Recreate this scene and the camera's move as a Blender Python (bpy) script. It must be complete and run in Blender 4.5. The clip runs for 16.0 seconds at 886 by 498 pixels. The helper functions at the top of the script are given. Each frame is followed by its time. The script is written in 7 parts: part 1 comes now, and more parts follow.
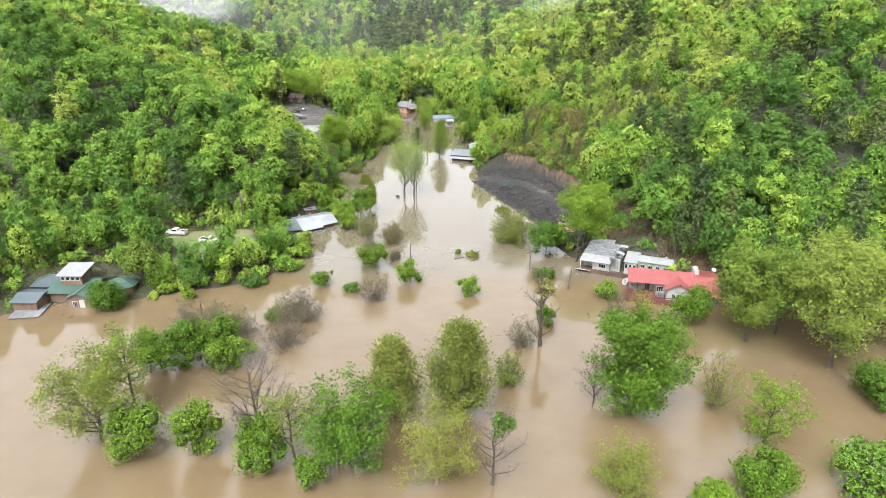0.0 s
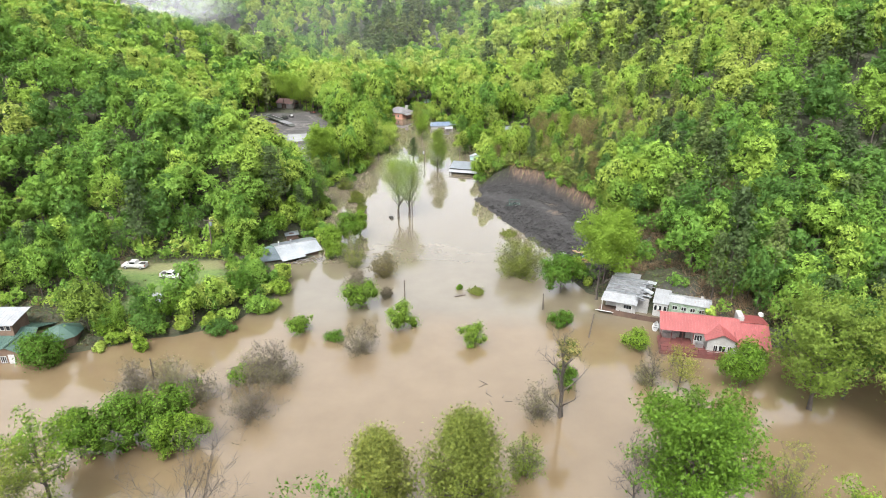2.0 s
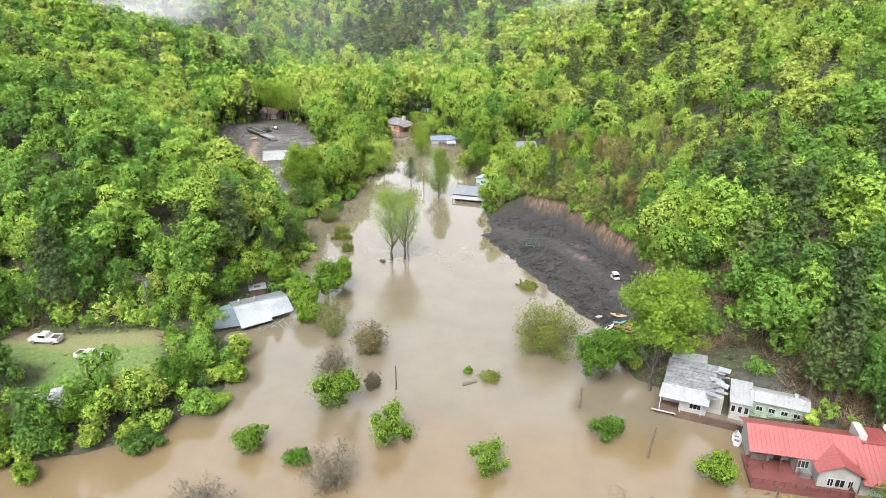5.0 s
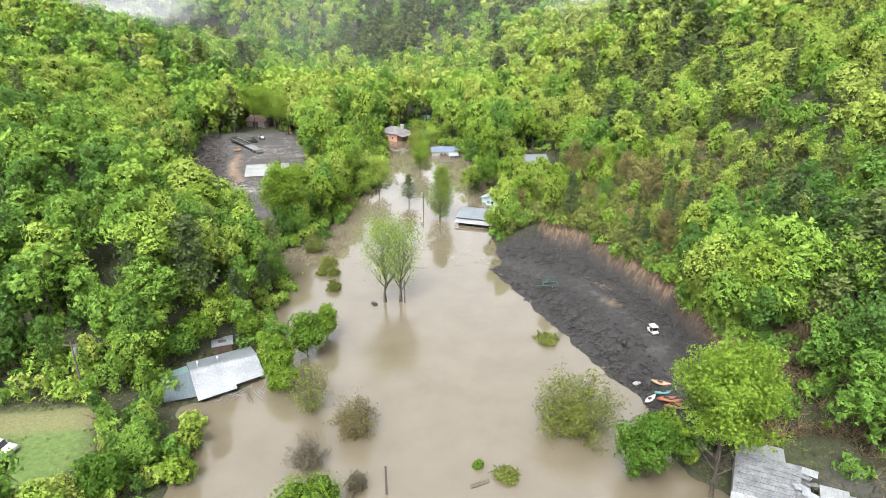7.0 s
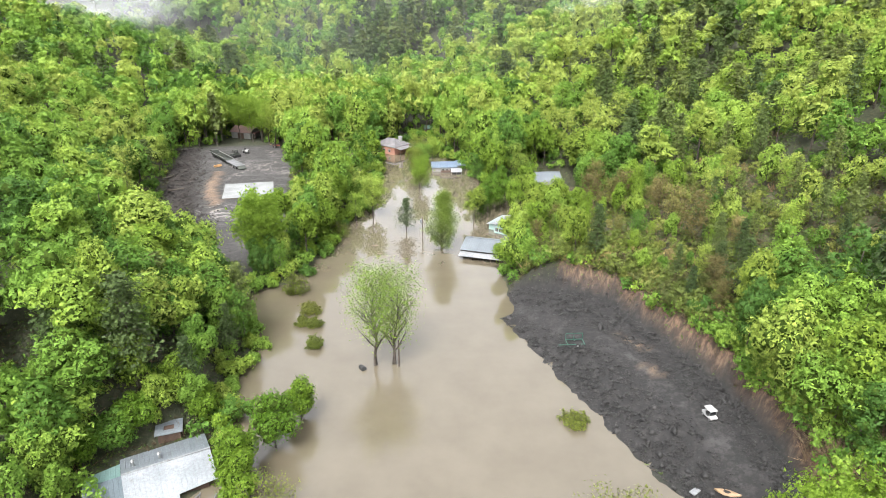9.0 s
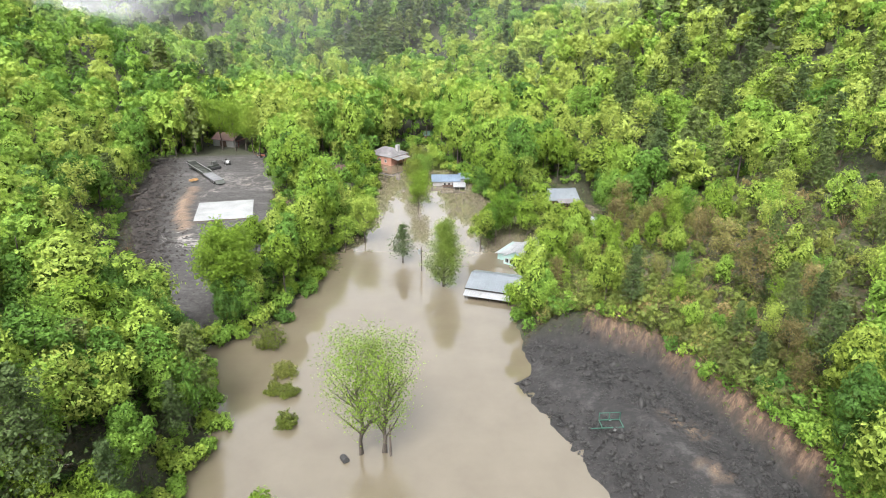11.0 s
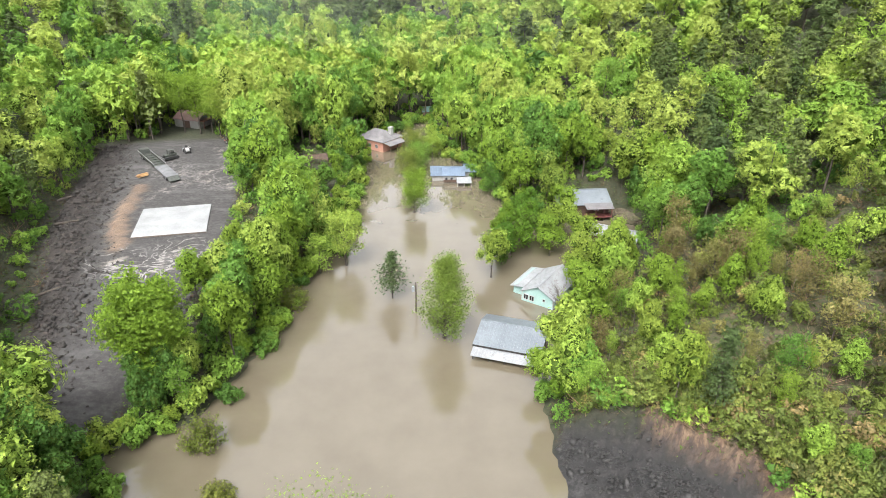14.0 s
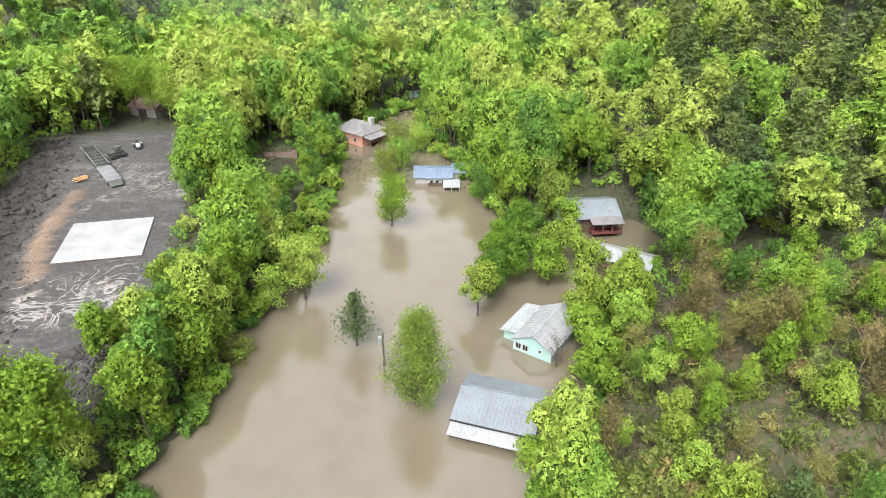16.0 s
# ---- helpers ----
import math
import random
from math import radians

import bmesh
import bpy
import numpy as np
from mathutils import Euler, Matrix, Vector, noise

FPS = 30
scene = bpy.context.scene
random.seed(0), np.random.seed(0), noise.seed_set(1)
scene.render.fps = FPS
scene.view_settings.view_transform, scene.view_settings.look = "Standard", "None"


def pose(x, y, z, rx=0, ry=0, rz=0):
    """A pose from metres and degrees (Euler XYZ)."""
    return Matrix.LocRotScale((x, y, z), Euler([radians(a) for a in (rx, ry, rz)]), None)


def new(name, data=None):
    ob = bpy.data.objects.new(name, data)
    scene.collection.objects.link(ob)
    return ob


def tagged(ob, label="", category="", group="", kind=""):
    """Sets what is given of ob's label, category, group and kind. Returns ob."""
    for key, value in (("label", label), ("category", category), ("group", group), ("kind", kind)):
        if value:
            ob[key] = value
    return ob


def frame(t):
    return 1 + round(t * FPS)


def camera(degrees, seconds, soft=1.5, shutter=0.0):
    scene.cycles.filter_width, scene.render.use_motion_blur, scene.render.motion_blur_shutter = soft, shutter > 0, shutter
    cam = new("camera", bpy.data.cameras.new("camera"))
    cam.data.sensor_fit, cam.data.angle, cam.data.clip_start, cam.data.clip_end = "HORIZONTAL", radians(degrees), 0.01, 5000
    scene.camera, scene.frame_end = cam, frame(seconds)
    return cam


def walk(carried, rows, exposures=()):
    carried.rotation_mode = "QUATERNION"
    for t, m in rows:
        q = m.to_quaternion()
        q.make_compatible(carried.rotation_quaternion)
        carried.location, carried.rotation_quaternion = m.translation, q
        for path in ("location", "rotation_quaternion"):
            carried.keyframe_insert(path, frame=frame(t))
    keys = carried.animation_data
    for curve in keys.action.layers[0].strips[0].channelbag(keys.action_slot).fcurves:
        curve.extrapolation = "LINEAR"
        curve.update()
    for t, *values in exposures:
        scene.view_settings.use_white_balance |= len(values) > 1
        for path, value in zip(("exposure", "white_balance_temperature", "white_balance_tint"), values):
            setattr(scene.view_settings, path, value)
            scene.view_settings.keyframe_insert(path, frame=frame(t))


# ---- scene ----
cam = camera(70.2, 16.0, 0.75)
METRES, EYE, TILT, LEAN, TURN = 166.0, 55.3, -22.4, 0.0, 0.0
ROWS = [
    (0.0, 0.0, 0.0, 0.0, 0.0, 0.0, 0.0),
    (0.5, -0.0004, 0.0278, 0.0101, -0.21, 0.0, 0.1),
    (1.0, -0.0008, 0.0559, 0.0204, -0.23, -0.0, 0.09),
    (1.5, -0.001, 0.0844, 0.031, -0.21, -0.0, 0.09),
    (2.0, -0.0013, 0.1133, 0.0416, -0.2, 0.02, 0.08),
    (2.5, -0.0018, 0.1424, 0.0522, -0.19, 0.04, 0.08),
    (3.0, -0.0023, 0.1717, 0.0628, -0.19, 0.07, 0.06),
    (3.5, -0.0026, 0.201, 0.0734, -0.18, 0.08, 0.05),
    (4.0, -0.0031, 0.2301, 0.0838, -0.19, 0.09, 0.02),
    (6.5, -0.0056, 0.3781, 0.138, -0.19, 0.16, -0.06),
    (7.0, -0.006, 0.4082, 0.1492, -0.17, 0.16, -0.07),
    (7.5, -0.0062, 0.4374, 0.1603, -0.15, 0.17, -0.07),
    (8.0, -0.0067, 0.4678, 0.1718, -0.14, 0.2, -0.09),
    (8.5, -0.0071, 0.4981, 0.1836, -0.12, 0.24, -0.09),
    (9.0, -0.0074, 0.528, 0.1955, -0.1, 0.25, -0.11),
    (11.5, -0.0098, 0.6737, 0.2534, -0.06, -0.5, -0.22),
    (12.0, -0.0102, 0.7023, 0.2649, -0.04, -1.19, -0.26),
    (12.5, -0.0108, 0.7306, 0.2765, -0.04, -1.89, -0.32),
    (13.0, -0.011, 0.7591, 0.2878, -0.01, -2.64, -0.34),
    (13.5, -0.0106, 0.7886, 0.3001, 0.04, -3.41, -0.27),
    (14.0, -0.0087, 0.819, 0.3129, 0.08, -4.04, -0.27),
    (14.5, -0.0048, 0.8492, 0.3253, 0.11, -4.72, -0.31),
    (15.0, 0.0001, 0.8787, 0.3374, 0.13, -5.46, -0.41),
    (15.5, 0.0049, 0.9071, 0.3495, 0.18, -6.12, -0.39),
    (16.0, 0.0112, 0.931, 0.3595, 0.19, -6.88, -0.4),
]
walk(cam, [(t, pose(0, 0, EYE, TILT, LEAN, TURN) @ pose(METRES * x, METRES * y, METRES * z, 90 + pitch, roll, yaw)) for t, x, y, z, yaw, pitch, roll in ROWS])

# ---- world and light: an overcast spring morning ----
world = bpy.data.worlds.new("world")
scene.world = world
world.use_nodes = True
wn = world.node_tree.nodes
sky = wn.new("ShaderNodeTexSky")
sky.sky_type, sky.sun_disc = "NISHITA", False
sky.sun_elevation, sky.sun_rotation = radians(55), radians(200)
sky.air_density, sky.dust_density, sky.ozone_density = 1.0, 5.0, 1.0
wn["Background"].inputs["Strength"].default_value = 0.15
cloud = wn.new("ShaderNodeHueSaturation")
cloud.inputs["Saturation"].default_value = 0.16
world.node_tree.links.new(sky.outputs["Color"], cloud.inputs["Color"])
world.node_tree.links.new(cloud.outputs["Color"], wn["Background"].inputs["Color"])
sun_data = bpy.data.lights.new("sun", "SUN")
sun_data.energy, sun_data.angle, sun_data.color = 1.1, radians(18), (1.0, 0.98, 0.95)
sun = new("sun", sun_data)
sun.rotation_euler = (radians(35), 0, radians(-20))
scene.view_settings.exposure = 2.0

# ---- materials ----


def material(name, rough=0.8, metal=0.0):
    m = bpy.data.materials.new(name)
    m.use_nodes = True
    bsdf = m.node_tree.nodes["Principled BSDF"]
    bsdf.inputs["Roughness"].default_value = rough
    bsdf.inputs["Metallic"].default_value = metal
    return m, m.node_tree.nodes, m.node_tree.links, bsdf


def ramp(nodes, stops):
    r = nodes.new("ShaderNodeValToRGB")
    el = r.color_ramp.elements
    while len(el) < len(stops):
        el.new(0.5)
    for e, (p, c) in zip(el, stops):
        e.position, e.color = p, (*c, 1)
    return r


def noise_node(nodes, links, scale, detail=4.0, vector=None, rough=0.55):
    n = nodes.new("ShaderNodeTexNoise")
    n.inputs["Scale"].default_value = scale
    n.inputs["Detail"].default_value = detail
    n.inputs["Roughness"].default_value = rough
    if vector is not None:
        links.new(vector, n.inputs["Vector"])
    return n


def mix(nodes, links, a, b, fac, kind="MIX"):
    n = nodes.new("ShaderNodeMix")
    n.data_type, n.blend_type = "RGBA", kind
    for sock, v in ((n.inputs[6], a), (n.inputs[7], b), (n.inputs[0], fac)):
        if isinstance(v, (int, float)):
            sock.default_value = v
        elif isinstance(v, tuple):
            sock.default_value = (*v, 1)
        else:
            links.new(v, sock)
    return n.outputs[2]


def bump(nodes, links, bsdf, height, strength, distance):
    b = nodes.new("ShaderNodeBump")
    b.inputs["Strength"].default_value, b.inputs["Distance"].default_value = strength, distance
    links.new(height, b.inputs["Height"])
    links.new(b.outputs["Normal"], bsdf.inputs["Normal"])


def surface(name, dark, light, rough=0.75, metal=0.0, coarse=0.6, fine=9.0, relief=0.25, stain=None, stain_at=0.58, random_tint=0.0):
    """A weathered surface: large patches between two colours, fine grain and relief, and stains."""
    m, nodes, links, bsdf = material(name, rough, metal)
    pos = nodes.new("ShaderNodeTexCoord").outputs["Object"]
    big = noise_node(nodes, links, coarse, 5, pos)
    small = noise_node(nodes, links, fine, 6, pos)
    r = ramp(nodes, [(0.3, dark), (0.7, light)])
    links.new(big.outputs["Fac"], r.inputs["Fac"])
    g = ramp(nodes, [(0.25, (0.72, 0.72, 0.72)), (0.75, (1.15, 1.15, 1.15))])
    links.new(small.outputs["Fac"], g.inputs["Fac"])
    col = mix(nodes, links, r.outputs["Color"], g.outputs["Color"], 1.0, "MULTIPLY")
    if stain:
        s = noise_node(nodes, links, coarse * 2.3, 7, pos, 0.7)
        k = ramp(nodes, [(stain_at, (0, 0, 0)), (stain_at + 0.14, (1, 1, 1))])
        links.new(s.outputs["Fac"], k.inputs["Fac"])
        col = mix(nodes, links, col, stain, k.outputs["Color"])
    if random_tint:
        info = nodes.new("ShaderNodeObjectInfo")
        h = nodes.new("ShaderNodeHueSaturation")
        mr = nodes.new("ShaderNodeMapRange")
        mr.inputs["To Min"].default_value, mr.inputs["To Max"].default_value = 1 - random_tint, 1 + random_tint
        links.new(info.outputs["Random"], mr.inputs["Value"])
        links.new(mr.outputs["Result"], h.inputs["Value"])
        links.new(col, h.inputs["Color"])
        col = h.outputs["Color"]
    links.new(col, bsdf.inputs["Base Color"])
    bump(nodes, links, bsdf, small.outputs["Fac"], relief, 0.05)
    return m


def leaf_material(name, stops, from_mesh, light_through=0.3, fine=5.0, cover=0.6):
    """Foliage: each tree its own tint along the stops, each leaf clump a little lighter or darker."""
    m, nodes, links, bsdf = material(name, 0.6)
    bsdf.inputs["Specular IOR Level"].default_value = 0.16
    if from_mesh:
        a = nodes.new("ShaderNodeAttribute")
        a.attribute_name = "tint"
        tint = a.outputs["Fac"]
    else:
        tint = nodes.new("ShaderNodeObjectInfo").outputs["Random"]
    r = ramp(nodes, stops)
    links.new(tint, r.inputs["Fac"])
    island = nodes.new("ShaderNodeNewGeometry").outputs["Random Per Island"]
    v = ramp(nodes, [(0.0, (0.82, 0.85, 0.78)), (0.5, (1.0, 1.0, 1.0)), (1.0, (1.16, 1.13, 1.08))])
    links.new(island, v.inputs["Fac"])
    col = mix(nodes, links, r.outputs["Color"], v.outputs["Color"], 1.0, "MULTIPLY")
    # every clump is a spray of small leaves, each a little lighter or darker, with gaps between them
    cells = nodes.new("ShaderNodeTexVoronoi")
    cells.inputs["Scale"].default_value = fine
    links.new(nodes.new("ShaderNodeTexCoord").outputs["Object"], cells.inputs["Vector"])
    leaf = ramp(nodes, [(0.2, (0.73, 0.76, 0.68)), (0.5, (1.0, 1.0, 1.0)), (0.8, (1.28, 1.24, 1.15))])
    links.new(cells.outputs["Color"], leaf.inputs["Fac"])
    col = mix(nodes, links, col, leaf.outputs["Color"], 1.0, "MULTIPLY")
    links.new(col, bsdf.inputs["Base Color"])
    t = nodes.new("ShaderNodeBsdfTranslucent")
    links.new(col, t.inputs["Color"])
    ms = nodes.new("ShaderNodeMixShader")
    ms.inputs["Fac"].default_value = light_through
    links.new(bsdf.outputs["BSDF"], ms.inputs[1])
    links.new(t.outputs["BSDF"], ms.inputs[2])
    gap = nodes.new("ShaderNodeMath")
    gap.operation = "GREATER_THAN"
    gap.inputs[1].default_value = cover
    links.new(cells.outputs["Distance"], gap.inputs[0])
    clear = nodes.new("ShaderNodeBsdfTransparent")
    spray = nodes.new("ShaderNodeMixShader")
    links.new(gap.outputs["Value"], spray.inputs["Fac"])
    links.new(ms.outputs["Shader"], spray.inputs[1])
    links.new(clear.outputs["BSDF"], spray.inputs[2])
    links.new(spray.outputs["Shader"], nodes["Material Output"].inputs["Surface"])
    return m


GREENS = [(0.0, (0.052, 0.112, 0.022)), (0.3, (0.092, 0.182, 0.03)), (0.6, (0.15, 0.252, 0.04)), (0.85, (0.205, 0.295, 0.05)), (1.0, (0.225, 0.285, 0.062))]
PINES = [(0.0, (0.032, 0.054, 0.018)), (0.6, (0.052, 0.078, 0.023)), (1.0, (0.085, 0.11, 0.031))]
SPRING = [(0.0, (0.11, 0.15, 0.024)), (0.5, (0.14, 0.178, 0.03)), (1.0, (0.17, 0.185, 0.042))]
OLIVE = [(0.0, (0.1, 0.155, 0.024)), (0.5, (0.14, 0.195, 0.034)), (1.0, (0.175, 0.215, 0.048))]
LIME = [(0.0, (0.13, 0.212, 0.024)), (0.5, (0.152, 0.236, 0.03)), (1.0, (0.182, 0.242, 0.042))]
FRESH = [(0.0, (0.052, 0.116, 0.012)), (0.5, (0.08, 0.152, 0.015)), (1.0, (0.12, 0.195, 0.021))]
m_woods = leaf_material("woodland foliage", GREENS, True, 0.36, 4.4, 0.6)
m_far = leaf_material("far woodland foliage", GREENS, True, 0.36, 2.8, 0.62)
m_woods_pine = leaf_material("woodland pine needles", PINES, True, 0.15, 4.2, 0.6)
m_leaf = leaf_material("broadleaf foliage", GREENS, False, 0.36)
m_pine = leaf_material("pine needles", PINES, False, 0.15, 7.0, 0.6)
m_spring = leaf_material("young yellow-green leaves", SPRING, False, 0.4, 9.0, 0.54)
m_dull = leaf_material("dull olive leaves", [(0.0, (0.1, 0.13, 0.024)), (0.5, (0.13, 0.155, 0.032)), (1.0, (0.16, 0.175, 0.042))], False, 0.4, 7.0)
m_olive = leaf_material("olive-yellow leaves", OLIVE, False, 0.35, 8.0)
m_lime = leaf_material("bright yellow-green leaves", LIME, False, 0.42)
m_bud = leaf_material("grey-olive buds", [(0.0, (0.075, 0.066, 0.044)), (0.5, (0.1, 0.09, 0.056)), (1.0, (0.13, 0.125, 0.06))], False, 0.2, 10.0, 0.5)
m_fresh = leaf_material("fresh green leaves", FRESH, False, 0.4)
m_tan = leaf_material("olive and tan unfolding leaves", [(0.0, (0.09, 0.075, 0.035)), (0.4, (0.13, 0.115, 0.045)), (0.7, (0.15, 0.16, 0.045)), (1.0, (0.21, 0.165, 0.08))], False, 0.3, 5.0, 0.56)
m_scrub = leaf_material("mixed olive scrub leaves", [(0.0, (0.07, 0.06, 0.03)), (0.3, (0.075, 0.1, 0.025)), (0.6, (0.115, 0.15, 0.034)), (0.85, (0.16, 0.18, 0.045)), (1.0, (0.19, 0.15, 0.07))], True, 0.3, 5.0, 0.56)
m_bark = surface("grey-brown bark", (0.035, 0.027, 0.021), (0.085, 0.07, 0.057), 0.9, 0, 0.8, 12, 0.6)
m_darkbark = surface("wet dark bark", (0.03, 0.024, 0.02), (0.075, 0.06, 0.05), 0.85, 0, 0.8, 12, 0.6)
m_palebark = surface("pale sycamore bark", (0.12, 0.1, 0.075), (0.24, 0.21, 0.165), 0.85, 0, 0.8, 7, 0.3)
m_twig = surface("grey leafless twigs", (0.06, 0.047, 0.04), (0.115, 0.095, 0.08), 0.9, 0, 1.5, 12, 0.3)
# dark green for the filler lumps: the shade inside crowns put into colour
m_core = surface("dark green crown shade", (0.026, 0.046, 0.008), (0.06, 0.094, 0.016), 0.9, 0, 3.0, 9, 1.0)
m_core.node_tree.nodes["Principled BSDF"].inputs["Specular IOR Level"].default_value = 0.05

# ---- the plan: river, low ground, pads ----
WATER = [(-420, 100), (-110, 98), (-81, 102), (-75, 107), (-62, 108), (-51, 112), (-40, 116), (-32, 125), (-33, 134), (-37, 143), (-29, 148),
         (-27, 155), (-31, 165), (-31, 181), (-37, 190), (-39, 198), (-31, 203), (-28, 212), (-26, 229), (-22, 255), (-20, 262), (-21, 285),
         (-24, 300), (-20, 318), (-12, 336), (-5, 340), (-3, 322), (2, 300), (8, 287), (12, 268), (20, 262), (36, 270), (40, 262), (30, 250),
         (25, 241), (22, 228), (15.5, 216), (11, 208), (11, 200), (12, 193), (9, 189), (12, 182), (16, 171), (19.5, 163), (23, 152), (27, 145),
         (26, 136), (29, 129), (36, 123), (42, 119), (48, 112), (60, 108), (80, 100), (120, 95), (420, 85), (420, -300), (-420, -300)]
LOW = [(-420, 112), (-110, 140), (-85, 148), (-62, 143), (-48, 143), (-38, 150), (-32, 158), (-33, 181), (-40, 199), (-52, 203), (-57, 212), (-65, 230),
       (-74, 248), (-82, 272), (-90, 300), (-95, 318), (-80, 335), (-60, 345), (-50, 380), (-70, 430), (-130, 500), (-220, 560), (-200, 600),
       (-100, 520), (-40, 450), (-10, 400), (10, 350), (20, 300), (30, 275), (42, 268), (42, 255), (29, 245), (24, 228), (16.5, 214), (12.5, 201.5),
       (18.5, 196.5), (27.5, 189.5), (32.8, 176.5), (36.8, 165), (38, 153), (36.5, 140), (42, 128), (52, 121), (65, 115), (90, 105), (420, 90), (420, -300),
       (-420, -300)]
MUD = [(8, 189), (10, 196), (12.5, 202), (18.5, 197.5), (28, 190.5), (33.4, 176.5), (37.4, 165), (38.6, 153), (36.6, 140), (30, 133), (25, 137), (26, 146),
       (18, 163), (12, 178)]
PAD = [(-37, 212), (-36, 229), (-40, 247), (-43, 260), (-47, 285), (-58, 308), (-74, 306), (-88, 301), (-81, 272), (-73, 248), (-64, 231), (-56, 213),
       (-52, 201), (-40, 198.5)]
BENCH = [(-68, 136), (-46, 139), (-41, 130), (-44, 124), (-50, 118), (-56, 118), (-57, 128), (-68, 131)]


def away(px, py, poly):
    """The distance to a closed outline, minus inside."""
    px, py = np.asarray(px, float), np.asarray(py, float)
    best = np.full(px.shape, 1e18)
    inside = np.zeros(px.shape, bool)
    for (ax, ay), (bx, by) in zip(poly, poly[1:] + poly[:1]):
        ex, ey = bx - ax, by - ay
        t = np.clip(((px - ax) * ex + (py - ay) * ey) / (ex * ex + ey * ey), 0, 1)
        best = np.minimum(best, (px - ax - t * ex) ** 2 + (py - ay - t * ey) ** 2)
        if ay != by:
            inside ^= ((ay > py) != (by > py)) & (px < ex * (py - ay) / ey + ax)
    return np.where(inside, -1, 1) * np.sqrt(best)


TRACK = [(11.5, 193), (18.5, 181.5), (24.2, 177), (27.7, 167.2), (30.2, 160.2), (31.7, 154), (32.4, 147.6), (30, 139)]
CLAY = [(-57.5, 243), (-61, 250), (-63.5, 257), (-66.5, 272)]
SILT = [(-56, 238), (-53, 235.5), (-48.5, 235), (-45.5, 237.5), (-47, 243)]


def along(px, py, line):
    """The distance to an open line."""
    best = np.full(np.shape(px), 1e18)
    for (ax, ay), (bx, by) in zip(line, line[1:]):
        ex, ey = bx - ax, by - ay
        t = np.clip(((px - ax) * ex + (py - ay) * ey) / (ex * ex + ey * ey), 0, 1)
        best = np.minimum(best, (px - ax - t * ex) ** 2 + (py - ay - t * ey) ** 2)
    return np.sqrt(best)


def soft(v, a, b):
    t = np.clip((v - a) / (b - a), 0, 1)
    return t * t * (3 - 2 * t)


def swell(x, y):
    """Gentle unevenness, between about -1 and 1."""
    return (np.sin(x / 13.1 + 1.3) * np.cos(y / 17.3 + 0.4) + 0.6 * np.sin(x / 6.7 + y / 7.9) + 0.4 * np.cos(x / 29 - y / 41 + 2)) / 2


def lump(x, y):
    """Smooth random lumps about one metre apart, between -1 and 1."""
    i, j = np.floor(x), np.floor(y)
    u, v = x - i, y - j
    u, v = u * u * (3 - 2 * u), v * v * (3 - 2 * v)

    def at(a, b):
        s = np.sin(a * 127.1 + b * 311.7) * 43758.5453
        return s - np.floor(s)

    return 2 * ((at(i, j) * (1 - u) + at(i + 1, j) * u) * (1 - v) + (at(i, j + 1) * (1 - u) + at(i + 1, j + 1) * u) * v) - 1


def rough_field(x, y):
    return 0.65 * lump(x * 0.45, y * 0.45) + 0.5 * lump(x * 1.1 + 7, y * 1.1) + 0.25 * lump(x * 2.3, y * 2.3 + 5)


def cleared(x, y):
    """How far the slope above the clay cut is half cleared: small scattered trees, scrub and leaf litter."""
    d = away(x, y, LOW)
    return soft(d, 0.5, 3) * soft(-d, -46, -30) * soft(y, 166, 182) * soft(-y, -240, -226) * (np.asarray(x) > 8)


def ground(x, y):
    x, y = np.asarray(x, float), np.asarray(y, float)
    dw, dl = away(x, y, WATER), away(x, y, LOW)
    cap = np.where(x > 0, 3.2, 3.0)
    low = np.where(dw > 0, np.minimum(cap, 0.36 * dw), np.maximum(-3.0, 0.35 * dw))
    slope = np.where(x > 0, 0.47, 0.55 - 0.25 * soft(y, 270, 330) * (1 - soft(y, 430, 500)))
    rise = np.maximum(dl, 0)
    hill = np.where(rise < 70, slope * rise, slope * 70 + np.minimum(0.36, slope) * (rise - 70))
    hill = np.where(hill > 95, 95 + 22 * (1 - np.exp(-(hill - 95) / 40)), hill)
    near_mud = soft(y, 136, 144) * soft(-y, -203, -199) * (x > 5) * (x < 60)
    cliff = 3.4 * soft(dl + 0.5 * lump(x * 0.5, y * 0.5), 0.0, 1.3) * near_mud * (1 - 0.6 * soft(dl, 8, 25))
    mud = soft(-away(x, y, MUD), -0.5, 2.5)
    pad = soft(-away(x, y, PAD), -1.0, 4.0)
    west = pad * soft(-(x + 50 + 0.36 * (y - 212)), -2, 6)
    z = low + 0.32 * rough_field(x, y) * np.exp(-(dw / 4.0) ** 2) * (y > 95) + hill + cliff + swell(x, y) * 3.0 * soft(rise, 4, 30)
    track = along(x, y, TRACK)
    z = z + mud * 0.6 * soft(track, 1.4, 2.8) * rough_field(x, y) * soft(dw, 0, 2) + west * (1.5 * rough_field(x * 0.7, y * 0.7) + 1.4) + 2.6 * np.exp(-((x + 38.5) ** 2 + (y - 222) ** 2) / 30)
    z = z + (0.8 + 0.5 * lump(x * 0.9, y * 0.9)) * np.exp(-(along(x, y, CLAY) / 1.3) ** 2)
    yard = along(x, y, [(-42, 150), (-30.5, 156)])
    return z - np.maximum(0, z - 0.6) * soft(-yard, -6.5, -3)


def height(x, y):
    return float(ground(np.array([x]), np.array([y]))[0])


# ---- ground, one sheet to the horizon ----


def steps(*spans):
    out = []
    for a, b, s in spans:
        out.extend(np.arange(a, b, s))
    return np.array(out + [spans[-1][1]])


